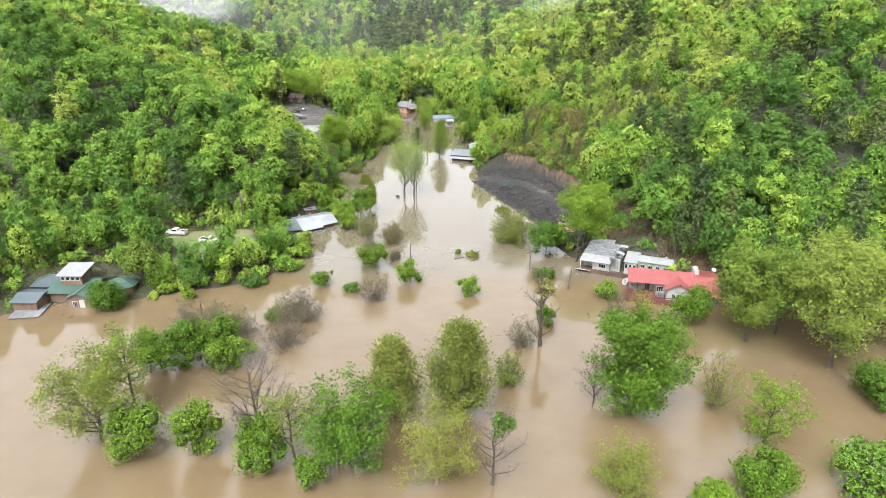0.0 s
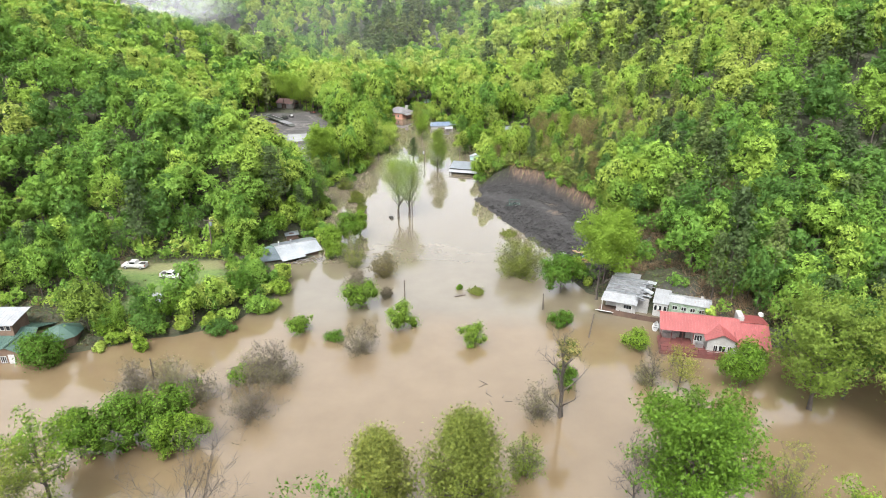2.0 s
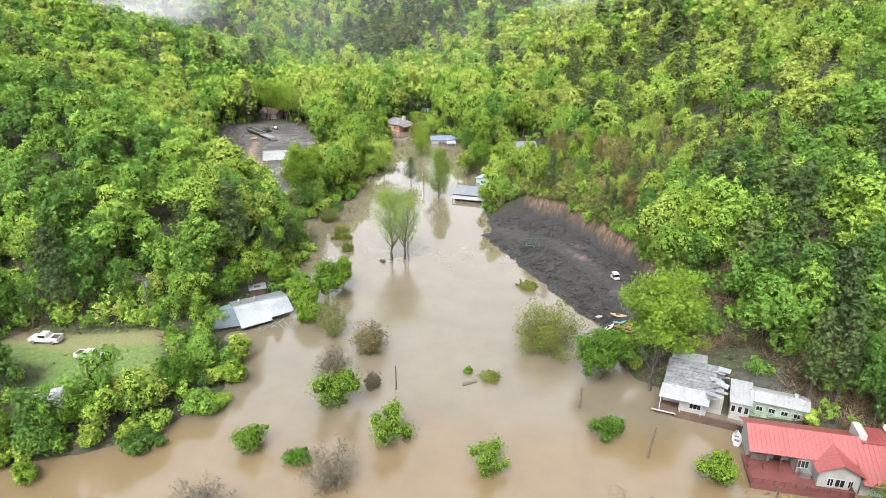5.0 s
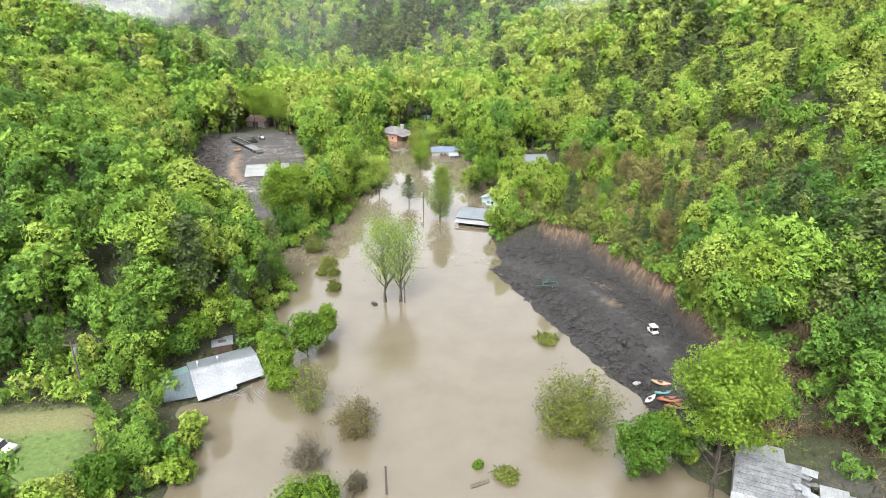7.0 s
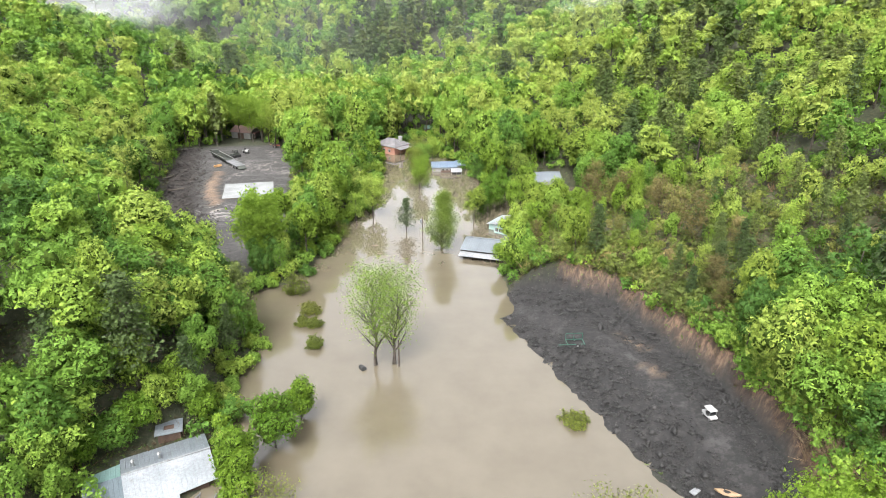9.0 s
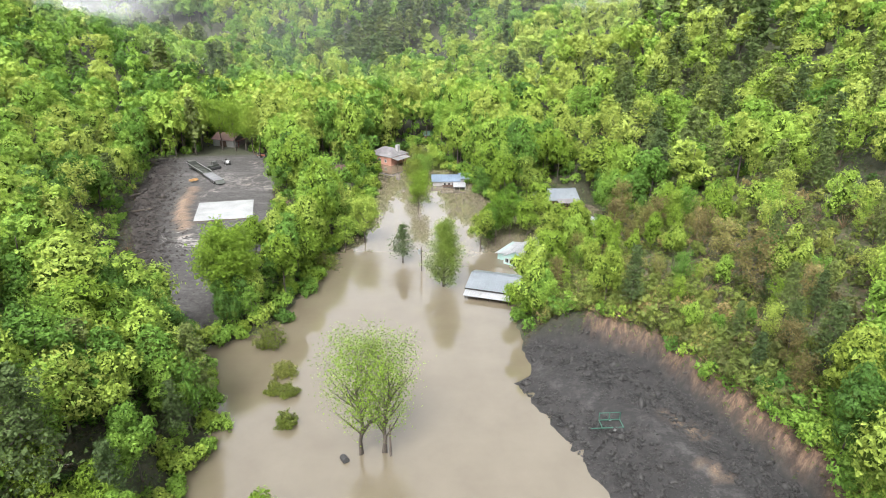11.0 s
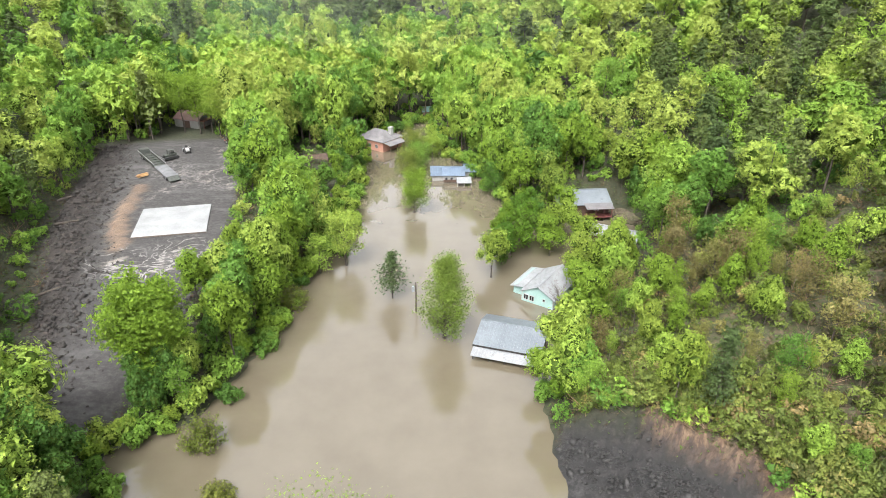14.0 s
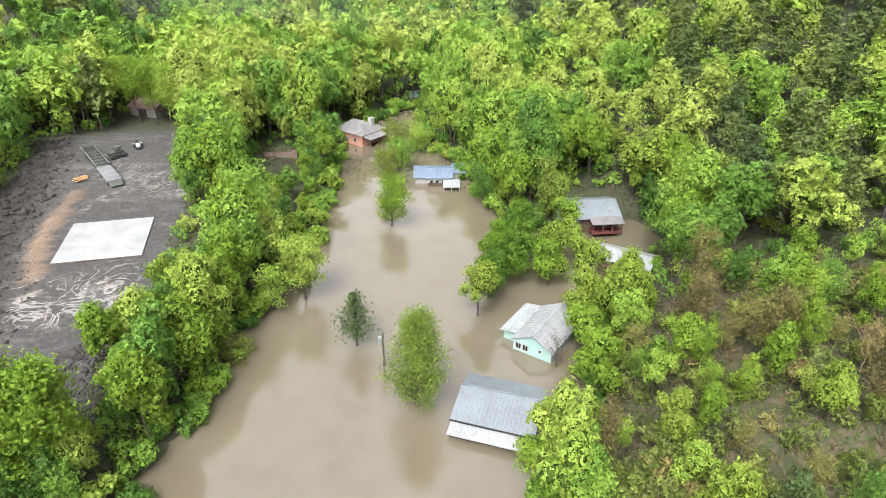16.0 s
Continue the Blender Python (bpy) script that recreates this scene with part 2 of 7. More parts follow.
gx = steps((-2400, -400, 200), (-400, -140, 20), (-140, -96, 4), (-96, 64, 1.15), (64, 140, 4), (140, 400, 20), (400, 2400, 200))
gy = steps((-2400, -300, 300), (-300, 60, 30), (60, 100, 4), (100, 134, 1.6), (134, 312, 1.15), (312, 360, 4), (360, 800, 12), (800, 2600, 200))
GX, GY = np.meshgrid(gx, gy)
GZ = ground(GX, GY)


def grid_mesh(name, X, Y, Z):
    ny, nx = X.shape
    co = np.stack([X, Y, Z], -1).reshape(-1, 3)
    i = np.arange(ny * nx).reshape(ny, nx)
    quads = np.stack([i[:-1, :-1], i[:-1, 1:], i[1:, 1:], i[1:, :-1]], -1).reshape(-1, 4)
    return quick_mesh(name, co, quads)


def quick_mesh(name, co, faces):
    """A mesh from arrays: places, and faces of three or four corners."""
    me = bpy.data.meshes.new(name)
    n = faces.shape[1]
    me.vertices.add(len(co))
    me.vertices.foreach_set("co", np.ascontiguousarray(co, np.float32).ravel())
    me.loops.add(faces.size)
    me.loops.foreach_set("vertex_index", np.ascontiguousarray(faces, np.int32).ravel())
    me.polygons.add(len(faces))
    me.polygons.foreach_set("loop_start", np.arange(0, faces.size, n, dtype=np.int32))
    me.update(calc_edges=True)
    me.validate()
    return me


def mark(me, name, values):
    a = me.attributes.new(name, "FLOAT", "POINT")
    a.data.foreach_set("value", np.ascontiguousarray(values, np.float32).ravel())


ground_me = grid_mesh("ground", GX, GY, GZ)
dl_g = away(GX, GY, LOW)
mark(ground_me, "mud", soft(-away(GX, GY, MUD), -1.2, 0.6))
mark(ground_me, "cliff", soft(dl_g, -0.6, 0.3) * soft(-dl_g, -2.4, -1.3) * soft(GY, 138, 146) * soft(-GY, -201, -196) * (GX > 20) * (GX < 60))
mark(ground_me, "tan", np.maximum(soft(-along(GX, GY, CLAY) + 0.9 * lump(GX * 0.6, GY * 0.6), -2.1, -0.5) * (0.72 + 0.25 * lump(GX * 0.8 + 3, GY * 0.8)), np.maximum(0.6 * soft(-np.minimum(along(GX, GY, [(26.2, 178.5), (29, 174)]), along(GX, GY, [(27.5, 169.5), (29, 167)])), -0.9, -0.1), 0.4 * soft(-along(GX, GY, [(-69, 137), (-57, 135.4), (-45, 137)]), -3.0, -1.6))))
mark(ground_me, "track", np.maximum(soft(-along(GX, GY, TRACK), -2.4, -1.0), np.maximum(0.9 * soft(-along(GX, GY, SILT), -3.4, -0.6), 0.8 * np.maximum(soft(-along(GX, GY, [(-67, 283), (-52, 276), (-46, 272)]), -2.6, -0.4), soft(-along(GX, GY, [(-62, 266), (-52, 288), (-58, 300)]), -2.4, -0.4)))))
mark(ground_me, "earth", soft(-away(GX, GY, PAD), -2.0, 1.0) * soft(-(GX + 51 + 0.36 * (GY - 212)), -1.5, 2.5))
mark(ground_me, "gravel", np.maximum(soft(-away(GX, GY, PAD), -2.0, 1.0), 0.8 * soft(-along(GX, GY, [(43, 126), (48.2, 120.5), (51.4, 115.4), (56.5, 110.2)]), -3.4, -1.6)))
mark(ground_me, "silt", np.maximum(soft(-along(GX, GY, SILT), -6.5, -2.0), 0.35 * soft(-along(GX, GY, [(-66, 284), (-50, 276)]), -9, -3)) * soft(-away(GX, GY, PAD), -0.5, 1.5))
mark(ground_me, "litter", cleared(GX, GY))
mark(ground_me, "grass", soft(-away(GX, GY, BENCH), -2.0, 1.5))
ground_me.polygons.foreach_set("use_smooth", np.ones(len(ground_me.polygons), bool))

m_ground, nodes, links, bsdf = material("woodland floor, dark rubble and clay", 0.92)
pos = nodes.new("ShaderNodeTexCoord").outputs["Object"]


def zone(name):
    a = nodes.new("ShaderNodeAttribute")
    a.attribute_name = name
    return a.outputs["Fac"]


n2 = noise_node(nodes, links, 1.3, 8, pos, 0.7)
n3 = noise_node(nodes, links, 5.0, 6, pos, 0.7)
litter = ramp(nodes, [(0.3, (0.01, 0.016, 0.005)), (0.5, (0.022, 0.026, 0.011)), (0.74, (0.052, 0.042, 0.024))])
bare = ramp(nodes, [(0.3, (0.02, 0.026, 0.009)), (0.48, (0.04, 0.042, 0.018)), (0.6, (0.075, 0.054, 0.034)), (0.75, (0.12, 0.08, 0.055))])
links.new(n2.outputs["Fac"], bare.inputs["Fac"])
links.new(n2.outputs["Fac"], litter.inputs["Fac"])
coal = ramp(nodes, [(0.25, (0.005, 0.005, 0.0053)), (0.52, (0.0115, 0.0108, 0.0108)), (0.74, (0.036, 0.033, 0.032))])
links.new(n2.outputs["Fac"], coal.inputs["Fac"])
washed = nodes.new("ShaderNodeMapping")
washed.inputs["Scale"].default_value = (1.0, 1.0, 0.18)
links.new(pos, washed.inputs["Vector"])
nc = noise_node(nodes, links, 1.6, 8, washed.outputs["Vector"], 0.7)
clay = ramp(nodes, [(0.32, (0.03, 0.02, 0.015)), (0.48, (0.1, 0.058, 0.038)), (0.58, (0.21, 0.13, 0.082)), (0.72, (0.32, 0.23, 0.165))])
links.new(nc.outputs["Fac"], clay.inputs["Fac"])
gravel = ramp(nodes, [(0.3, (0.016, 0.015, 0.0145)), (0.52, (0.032, 0.03, 0.029)), (0.75, (0.072, 0.067, 0.061))])
links.new(n2.outputs["Fac"], gravel.inputs["Fac"])
turf = ramp(nodes, [(0.35, (0.04, 0.07, 0.015)), (0.5, (0.06, 0.1, 0.02)), (0.7, (0.1, 0.13, 0.034))])
links.new(n2.outputs["Fac"], turf.inputs["Fac"])
col = mix(nodes, links, litter.outputs["Color"], bare.outputs["Color"], zone("litter"))
col = mix(nodes, links, col, turf.outputs["Color"], zone("grass"))
col = mix(nodes, links, col, gravel.outputs["Color"], zone("gravel"))
raked = nodes.new("ShaderNodeMapping")
raked.inputs["Rotation"].default_value = (0, 0, radians(-24))
raked.inputs["Scale"].default_value = (0.3, 0.8, 1.0)
links.new(pos, raked.inputs["Vector"])
nr = noise_node(nodes, links, 0.32, 4, raked.outputs["Vector"], 0.72)
rut = ramp(nodes, [(0.5, (0, 0, 0)), (0.64, (0.5, 0.5, 0.5))])
links.new(nr.outputs["Fac"], rut.inputs["Fac"])
rutted = nodes.new("ShaderNodeMath")
rutted.operation = "MULTIPLY"
links.new(rut.outputs["Color"], rutted.inputs[0])
links.new(zone("gravel"), rutted.inputs[1])
col = mix(nodes, links, col, (0.082, 0.079, 0.077), rutted.outputs["Value"])
soil = ramp(nodes, [(0.3, (0.008, 0.007, 0.0065)), (0.55, (0.024, 0.019, 0.016)), (0.75, (0.075, 0.057, 0.046))])
links.new(n2.outputs["Fac"], soil.inputs["Fac"])
col = mix(nodes, links, col, soil.outputs["Color"], zone("earth"))
col = mix(nodes, links, col, clay.outputs["Color"], zone("cliff"))
col = mix(nodes, links, col, coal.outputs["Color"], zone("mud"))
n4 = noise_node(nodes, links, 0.55, 9, pos, 0.75)
streak = ramp(nodes, [(0.5, (0, 0, 0)), (0.62, (1, 1, 1))])
links.new(n4.outputs["Fac"], streak.inputs["Fac"])
worn = nodes.new("ShaderNodeMath")
worn.operation = "MULTIPLY"
links.new(streak.outputs["Color"], worn.inputs[0])
links.new(zone("track"), worn.inputs[1])
col = mix(nodes, links, col, mix(nodes, links, (0.04, 0.038, 0.038), (0.2, 0.18, 0.16), zone("gravel")), worn.outputs["Value"])
sand = ramp(nodes, [(0.35, (0.07, 0.05, 0.036)), (0.5, (0.15, 0.1, 0.064)), (0.65, (0.24, 0.17, 0.115))])
links.new(n3.outputs["Fac"], sand.inputs["Fac"])
col = mix(nodes, links, col, sand.outputs["Color"], zone("tan"))
flow = noise_node(nodes, links, 0.22, 5, pos, 0.55)
flow.inputs["Distortion"].default_value = 1.6
rill = ramp(nodes, [(0.465, (0, 0, 0)), (0.492, (1, 1, 1)), (0.506, (1, 1, 1)), (0.53, (0, 0, 0))])
links.new(flow.outputs["Fac"], rill.inputs["Fac"])
wash = nodes.new("ShaderNodeMath")
wash.operation = "MULTIPLY"
links.new(rill.outputs["Color"], wash.inputs[0])
links.new(zone("silt"), wash.inputs[1])
col = mix(nodes, links, col, (0.2, 0.19, 0.18), wash.outputs["Value"])
links.new(col, bsdf.inputs["Base Color"])
bump(nodes, links, bsdf, n2.outputs["Fac"], 0.8, 0.25)
ground_me.materials.append(m_ground)
tagged(new("ground", ground_me), "wooded valley floor with dark rubble pads and clay bank", "ground", kind="structure")

# ---- flood water ----
m_water, nodes, links, bsdf = material("silty brown flood water", 0.012)
pos = nodes.new("ShaderNodeTexCoord").outputs["Object"]
bsdf.inputs["IOR"].default_value = 1.56
bsdf.inputs["Specular IOR Level"].default_value = 1.0
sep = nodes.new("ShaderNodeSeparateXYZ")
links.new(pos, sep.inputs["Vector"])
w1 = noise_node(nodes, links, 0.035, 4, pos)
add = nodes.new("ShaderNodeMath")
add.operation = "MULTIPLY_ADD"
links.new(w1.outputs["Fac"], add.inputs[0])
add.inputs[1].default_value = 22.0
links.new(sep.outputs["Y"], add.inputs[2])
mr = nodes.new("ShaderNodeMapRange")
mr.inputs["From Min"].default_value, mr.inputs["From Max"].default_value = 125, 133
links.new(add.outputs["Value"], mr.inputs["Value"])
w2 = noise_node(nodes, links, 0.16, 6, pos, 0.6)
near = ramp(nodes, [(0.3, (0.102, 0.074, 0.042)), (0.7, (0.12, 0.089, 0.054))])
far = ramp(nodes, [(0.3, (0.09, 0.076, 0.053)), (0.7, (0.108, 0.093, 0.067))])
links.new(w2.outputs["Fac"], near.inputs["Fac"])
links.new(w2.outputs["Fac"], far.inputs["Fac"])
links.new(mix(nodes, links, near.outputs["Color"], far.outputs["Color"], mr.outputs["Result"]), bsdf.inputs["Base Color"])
w3 = noise_node(nodes, links, 0.9, 3, pos)
bump(nodes, links, bsdf, w3.outputs["Fac"], 0.012, 0.03)
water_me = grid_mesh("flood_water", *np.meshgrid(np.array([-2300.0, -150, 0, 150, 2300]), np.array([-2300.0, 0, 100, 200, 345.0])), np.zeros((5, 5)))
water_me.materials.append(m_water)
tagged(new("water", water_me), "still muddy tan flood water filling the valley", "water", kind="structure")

# ---- trees: limbs as tapered tubes, crowns of many small leaf clumps ----


def halves(f):
    """Four-sided faces cut into triangles."""
    return np.concatenate([f[:, [0, 1, 2]], f[:, [0, 2, 3]]])


def tubes(segments, sides=5):
    """Tapered tubes, from rows of start, end, start radius, end radius."""
    s = np.array([(*a, *b, ra, rb) for a, b, ra, rb in segments])
    a, b = s[:, 0:3], s[:, 3:6]
    d = (b - a) / np.maximum(np.linalg.norm(b - a, axis=1), 1e-6)[:, None]
    ref = np.where(np.abs(d[:, 2:3]) > 0.9, [[1.0, 0, 0]], [[0, 0, 1.0]])
    u = np.cross(d, ref)
    u /= np.linalg.norm(u, axis=1)[:, None]
    v = np.cross(d, u)
    t = np.arange(sides) * 2 * np.pi / sides
    ring = u[:, None] * np.cos(t)[None, :, None] + v[:, None] * np.sin(t)[None, :, None]
    lower = a[:, None] + ring * s[:, 6, None, None]
    upper = (b + d * 0.02)[:, None] + ring * s[:, 7, None, None]
    co = np.concatenate([lower, upper], 1).reshape(-1, 3)
    k = np.arange(sides)
    f = np.stack([k, (k + 1) % sides, (k + 1) % sides + sides, k + sides], -1)
    faces = (f[None] + (np.arange(len(s)) * 2 * sides)[:, None, None]).reshape(-1, 4)
    return co, halves(faces)


def leaves(rng, places, outward, size, loose=0.8):
    """One small pointed, drooping leaf clump at each place."""
    n = len(places)
    nrm = outward + rng.normal(0, loose, (n, 3))
    nrm /= np.maximum(np.linalg.norm(nrm, axis=1), 1e-6)[:, None]
    u = np.cross(nrm, rng.normal(0, 1, (n, 3)))
    u /= np.maximum(np.linalg.norm(u, axis=1), 1e-6)[:, None]
    v = np.cross(nrm, u)
    s = (size * rng.uniform(0.6, 1.4, n))[:, None]
    co = np.stack([places - u * s * 0.6 - v * s * 0.35, places + u * s * 0.75 - nrm * s * 0.25, places - u * s * 0.2 + v * s * 0.65], 1)
    return co.reshape(-1, 3), np.arange(n * 3).reshape(n, 3)


def limbs(rng, tall, wide, count, first=0.25, lean=0.0, twigs=3, thick=0.028, rise=0.55, lead=0.85, cone=False):
    """A trunk with wandering limbs and branchlets: the segments, and the points where leaves grow."""
    segs, tips = [], []
    pts = [np.zeros(3)]
    n = 6
    drift = rng.normal(0, 0.02 * tall, 2) + np.array([lean, 0]) * tall
    for i in range(1, n + 1):
        f = i / n
        pts.append(np.array([drift[0] * f + rng.normal(0, 0.008 * tall), drift[1] * f + rng.normal(0, 0.008 * tall), tall * lead * f]))
    r0 = thick * tall
    for i in range(n):
        segs.append((pts[i], pts[i + 1], r0 * (1 - 0.85 * i / n) * (1.35 if i == 0 else 1), r0 * (1 - 0.85 * (i + 1) / n)))
    tips.append(pts[-1])
    for k in range(count):
        f = first + (0.97 - first) * (k + rng.uniform(0, 0.8)) / count
        base = pts[min(int(f * n), n - 1)] + (pts[min(int(f * n) + 1, n)] - pts[min(int(f * n), n - 1)]) * (f * n - int(f * n))
        ang = k * 2.4 + rng.uniform(-0.5, 0.5)
        reach = wide * (0.35 + 0.65 * math.sin(math.pi * (0.22 + 0.72 * (f - first) / (1 - first)))) * rng.uniform(0.75, 1.1)
        if cone:
            reach = wide * (1.08 - (f - first) / (1 - first)) ** 0.75 * min(1.0, 0.55 + 2 * (f - first)) * rng.uniform(0.8, 1.1)
        p, r = base, r0 * (1 - 0.85 * f) * 0.6
        way = np.array([math.cos(ang), math.sin(ang), rise * rng.uniform(0.5, 1.4)])
        for j in range(3):
            way = way + np.array([rng.normal(0, 0.16), rng.normal(0, 0.16), 0.12])
            q = p + way / np.linalg.norm(way) * reach / 3
            segs.append((p, q, r * (1 - 0.27 * j), r * (1 - 0.27 * (j + 1))))
            tips.append(q)
            for _ in range(twigs):
                w2 = way / np.linalg.norm(way) + rng.normal(0, 0.55, 3) + np.array([0, 0, 0.25])
                e = q + w2 / np.linalg.norm(w2) * reach * rng.uniform(0.16, 0.36)
                segs.append((q, e, r * (1 - 0.27 * (j + 1)) * 0.45, 0.012))
                tips.append(e)
            p = q
    return segs, np.array(tips)


def twiggy(rng, segs, tips, n, length, radius=0.012):
    out = []
    for t in tips:
        for _ in range(n):
            w = rng.normal(0, 0.8, 3) + np.array([0, 0, 0.5])
            out.append((t, t + w / np.linalg.norm(w) * length * rng.uniform(0.5, 1.2), radius, radius * 0.5))
    return segs + out


def crown_on(rng, tips, per, scatter, size, squash=0.8):
    at = np.repeat(tips, per, axis=0) + rng.normal(0, 1, (len(tips) * per, 3)) * np.array([scatter, scatter, scatter * squash])
    mid = tips.mean(0) - np.array([0, 0, 1.0])
    out = at - mid
    out /= np.maximum(np.linalg.norm(out, axis=1), 1e-6)[:, None]
    at[:, 2] = np.maximum(at[:, 2], 0.25)
    return leaves(rng, at, out, size)


def lobed(rng, tall, wide, count, n, size, low=0.3):
    """A full crown of overlapping lobes: leaf clumps on the outside, and the lobes for the shaded inside."""
    mid = np.array([0, 0, tall * (low + 1) / 2])
    half = np.array([wide * 0.62, wide * 0.62, tall * (1 - low) / 2 * 0.72])
    c, r = [], []
    squeeze = np.array([rng.uniform(0.8, 1.2), rng.uniform(0.8, 1.2), rng.uniform(0.9, 1.1)])
    for k in range(count):
        d = rng.normal(0, 1, 3)
        d[2] = abs(d[2]) * 1.1 - 0.35 if k < count * 0.8 else d[2]
        d /= np.linalg.norm(d)
        c.append(mid + d * half * rng.uniform(0.65, 1.2) * squeeze)
        r.append(wide * rng.uniform(0.18, 0.42))
    c.append(mid)
    r.append(wide * 0.5)
    c, r = np.array(c), np.array(r)
    k = rng.choice(len(c), n * 2, p=r ** 2 / (r ** 2).sum())
    d = rng.normal(0, 1, (n * 2, 3))
    d[:, 2] += 0.45
    d /= np.linalg.norm(d, axis=1)[:, None]
    at = c[k] + d * r[k, None] * np.where(rng.random((n * 2, 1)) < 0.2, rng.uniform(1.08, 1.45, (n * 2, 1)), rng.uniform(0.72, 1.12, (n * 2, 1)))
    gap = np.linalg.norm(at[:, None] - c[None], axis=2) / r[None]
    keep = np.where(gap.min(1) > 0.68)[0][:n]
    return leaves(rng, at[keep], d[keep], size, 0.34), (c, r)


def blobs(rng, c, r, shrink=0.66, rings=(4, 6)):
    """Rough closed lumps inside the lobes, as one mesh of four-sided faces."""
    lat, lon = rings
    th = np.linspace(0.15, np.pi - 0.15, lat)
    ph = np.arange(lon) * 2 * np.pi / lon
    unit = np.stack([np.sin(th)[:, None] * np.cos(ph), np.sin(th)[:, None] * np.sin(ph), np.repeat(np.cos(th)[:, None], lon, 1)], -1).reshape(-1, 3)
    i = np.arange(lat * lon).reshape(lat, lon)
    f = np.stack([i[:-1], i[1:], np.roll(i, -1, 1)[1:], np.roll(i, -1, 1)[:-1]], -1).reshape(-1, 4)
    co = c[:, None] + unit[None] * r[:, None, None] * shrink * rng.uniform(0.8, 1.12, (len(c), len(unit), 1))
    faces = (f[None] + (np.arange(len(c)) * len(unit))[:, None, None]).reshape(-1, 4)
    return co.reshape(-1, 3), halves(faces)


def pine_parts(rng, tall, wide, n, size):
    """A pine: bare lower trunk, uneven whorls of boughs tufted with needles in a ragged cone."""
    segs = [(np.array([0, 0, tall * a]), np.array([0, 0, tall * (a + 0.2)]), 0.016 * tall * (1 - a), 0.016 * tall * (0.8 - a) + 0.02) for a in (0, 0.2, 0.4, 0.6, 0.78)]
    at, out = [], []
    levels = 14
    for k in range(levels):
        f = 0.3 + 0.69 * k / levels
        full = wide * (1.04 - f) ** 0.62 * rng.uniform(0.8, 1.15)
        for b in range(6):
            ang = b * 1.047 + k * 0.7 + rng.uniform(-0.4, 0.4)
            reach = full * rng.uniform(0.55, 1.15)
            w = np.array([math.cos(ang), math.sin(ang), rng.uniform(0.05, 0.4)])
            p = np.array([0, 0, tall * f])
            segs.append((p, p + w * reach, 0.05, 0.015))
            m = max(2, int(n / levels / 6))
            s = np.sqrt(rng.uniform(0.04, 1.1, (m, 1)))
            at.append(p + w * reach * s + rng.normal(0, 1, (m, 3)) * (0.12 + 0.2 * reach * s) * np.array([1, 1, 0.6]))
            out.append(np.repeat((w * 0.6 + np.array([0, 0, 0.9]))[None], m, 0))
    return segs, leaves(rng, np.concatenate(at), np.concatenate(out), size, 0.6)


def merge(*parts):
    co, faces, base = [], [], 0
    for c, f in parts:
        co.append(c)
        faces.append(f + base)
        base += len(c)
    return np.concatenate(co), np.concatenate(faces)


def mesh_of(name, arrays, *mats):
    me = quick_mesh(name, *arrays)
    for m in mats:
        me.materials.append(m)
    return me


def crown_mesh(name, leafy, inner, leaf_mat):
    """The leaf clumps, and inside them dark lumps that paint the crown's inner shade."""
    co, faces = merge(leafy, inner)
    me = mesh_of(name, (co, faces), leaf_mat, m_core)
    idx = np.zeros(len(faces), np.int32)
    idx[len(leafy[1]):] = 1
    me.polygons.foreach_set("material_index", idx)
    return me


def plant(kind, trunk_me, crown_me, x, y, z, turn, size, label, category="tree", group="", stretch=1.0):
    root = tagged(new(kind), label, category, group)
    root.empty_display_size = 0.3
    root.matrix_world = pose(x, y, z, 0, 0, turn) @ Matrix.Diagonal((size, size, size * stretch, 1))
    for nm, me in (("trunk", trunk_me), ("crown", crown_me)):
        if me:
            o = new(nm, me)
            o.parent = root
    return root


rng = np.random.default_rng(11)
# hillside broadleaf trees, a unit about 12 m tall
HILL = []
for k in range(6):
    tall, wide = 12.0, (3.9, 3.4, 4.3, 3.2, 3.7, 4.5)[k]
    leafy, (c, r) = lobed(rng, tall, wide, 15 + k % 3 * 4, 1900, 0.43, (0.02, 0.1, 0.0, 0.12, 0.05, 0.0)[k])
    segs, _ = limbs(rng, tall * 0.9, wide * 0.8, 6, 0.3, twigs=0, thick=0.017)
    HILL.append((mesh_of("trunk", tubes(segs, 3), m_bark), crown_mesh("crown", leafy, blobs(rng, c, r), m_leaf)))
LIMY = []
for tr, cr in HILL:
    me = cr.copy()
    me.materials[0] = m_lime
    LIMY.append((tr, me))
OPEN = []
for k in range(4):
    tall, wide = 12.0, (2.7, 3.2, 2.5, 3.0)[k]
    segs, tips = limbs(rng, tall, wide, 13, 0.28, twigs=2, thick=0.014)
    OPEN.append((mesh_of("trunk", tubes(segs, 3), (m_bark, m_darkbark, m_palebark, m_bark)[k]), mesh_of("crown", crown_on(rng, tips, 15, 0.55, 0.34), m_leaf)))
TAN = []
for tr, cr in OPEN:
    for m in (m_tan, m_lime):
        me = cr.copy()
        me.materials[0] = m
        TAN.append((tr, me))
PINE = []
for k in range(3):
    segs, leafy = pine_parts(rng, 14.0, 2.9 + 0.3 * k, 1900, 0.4)
    PINE.append((mesh_of("trunk", tubes(segs, 3), m_darkbark), mesh_of("crown", leafy, m_pine)))

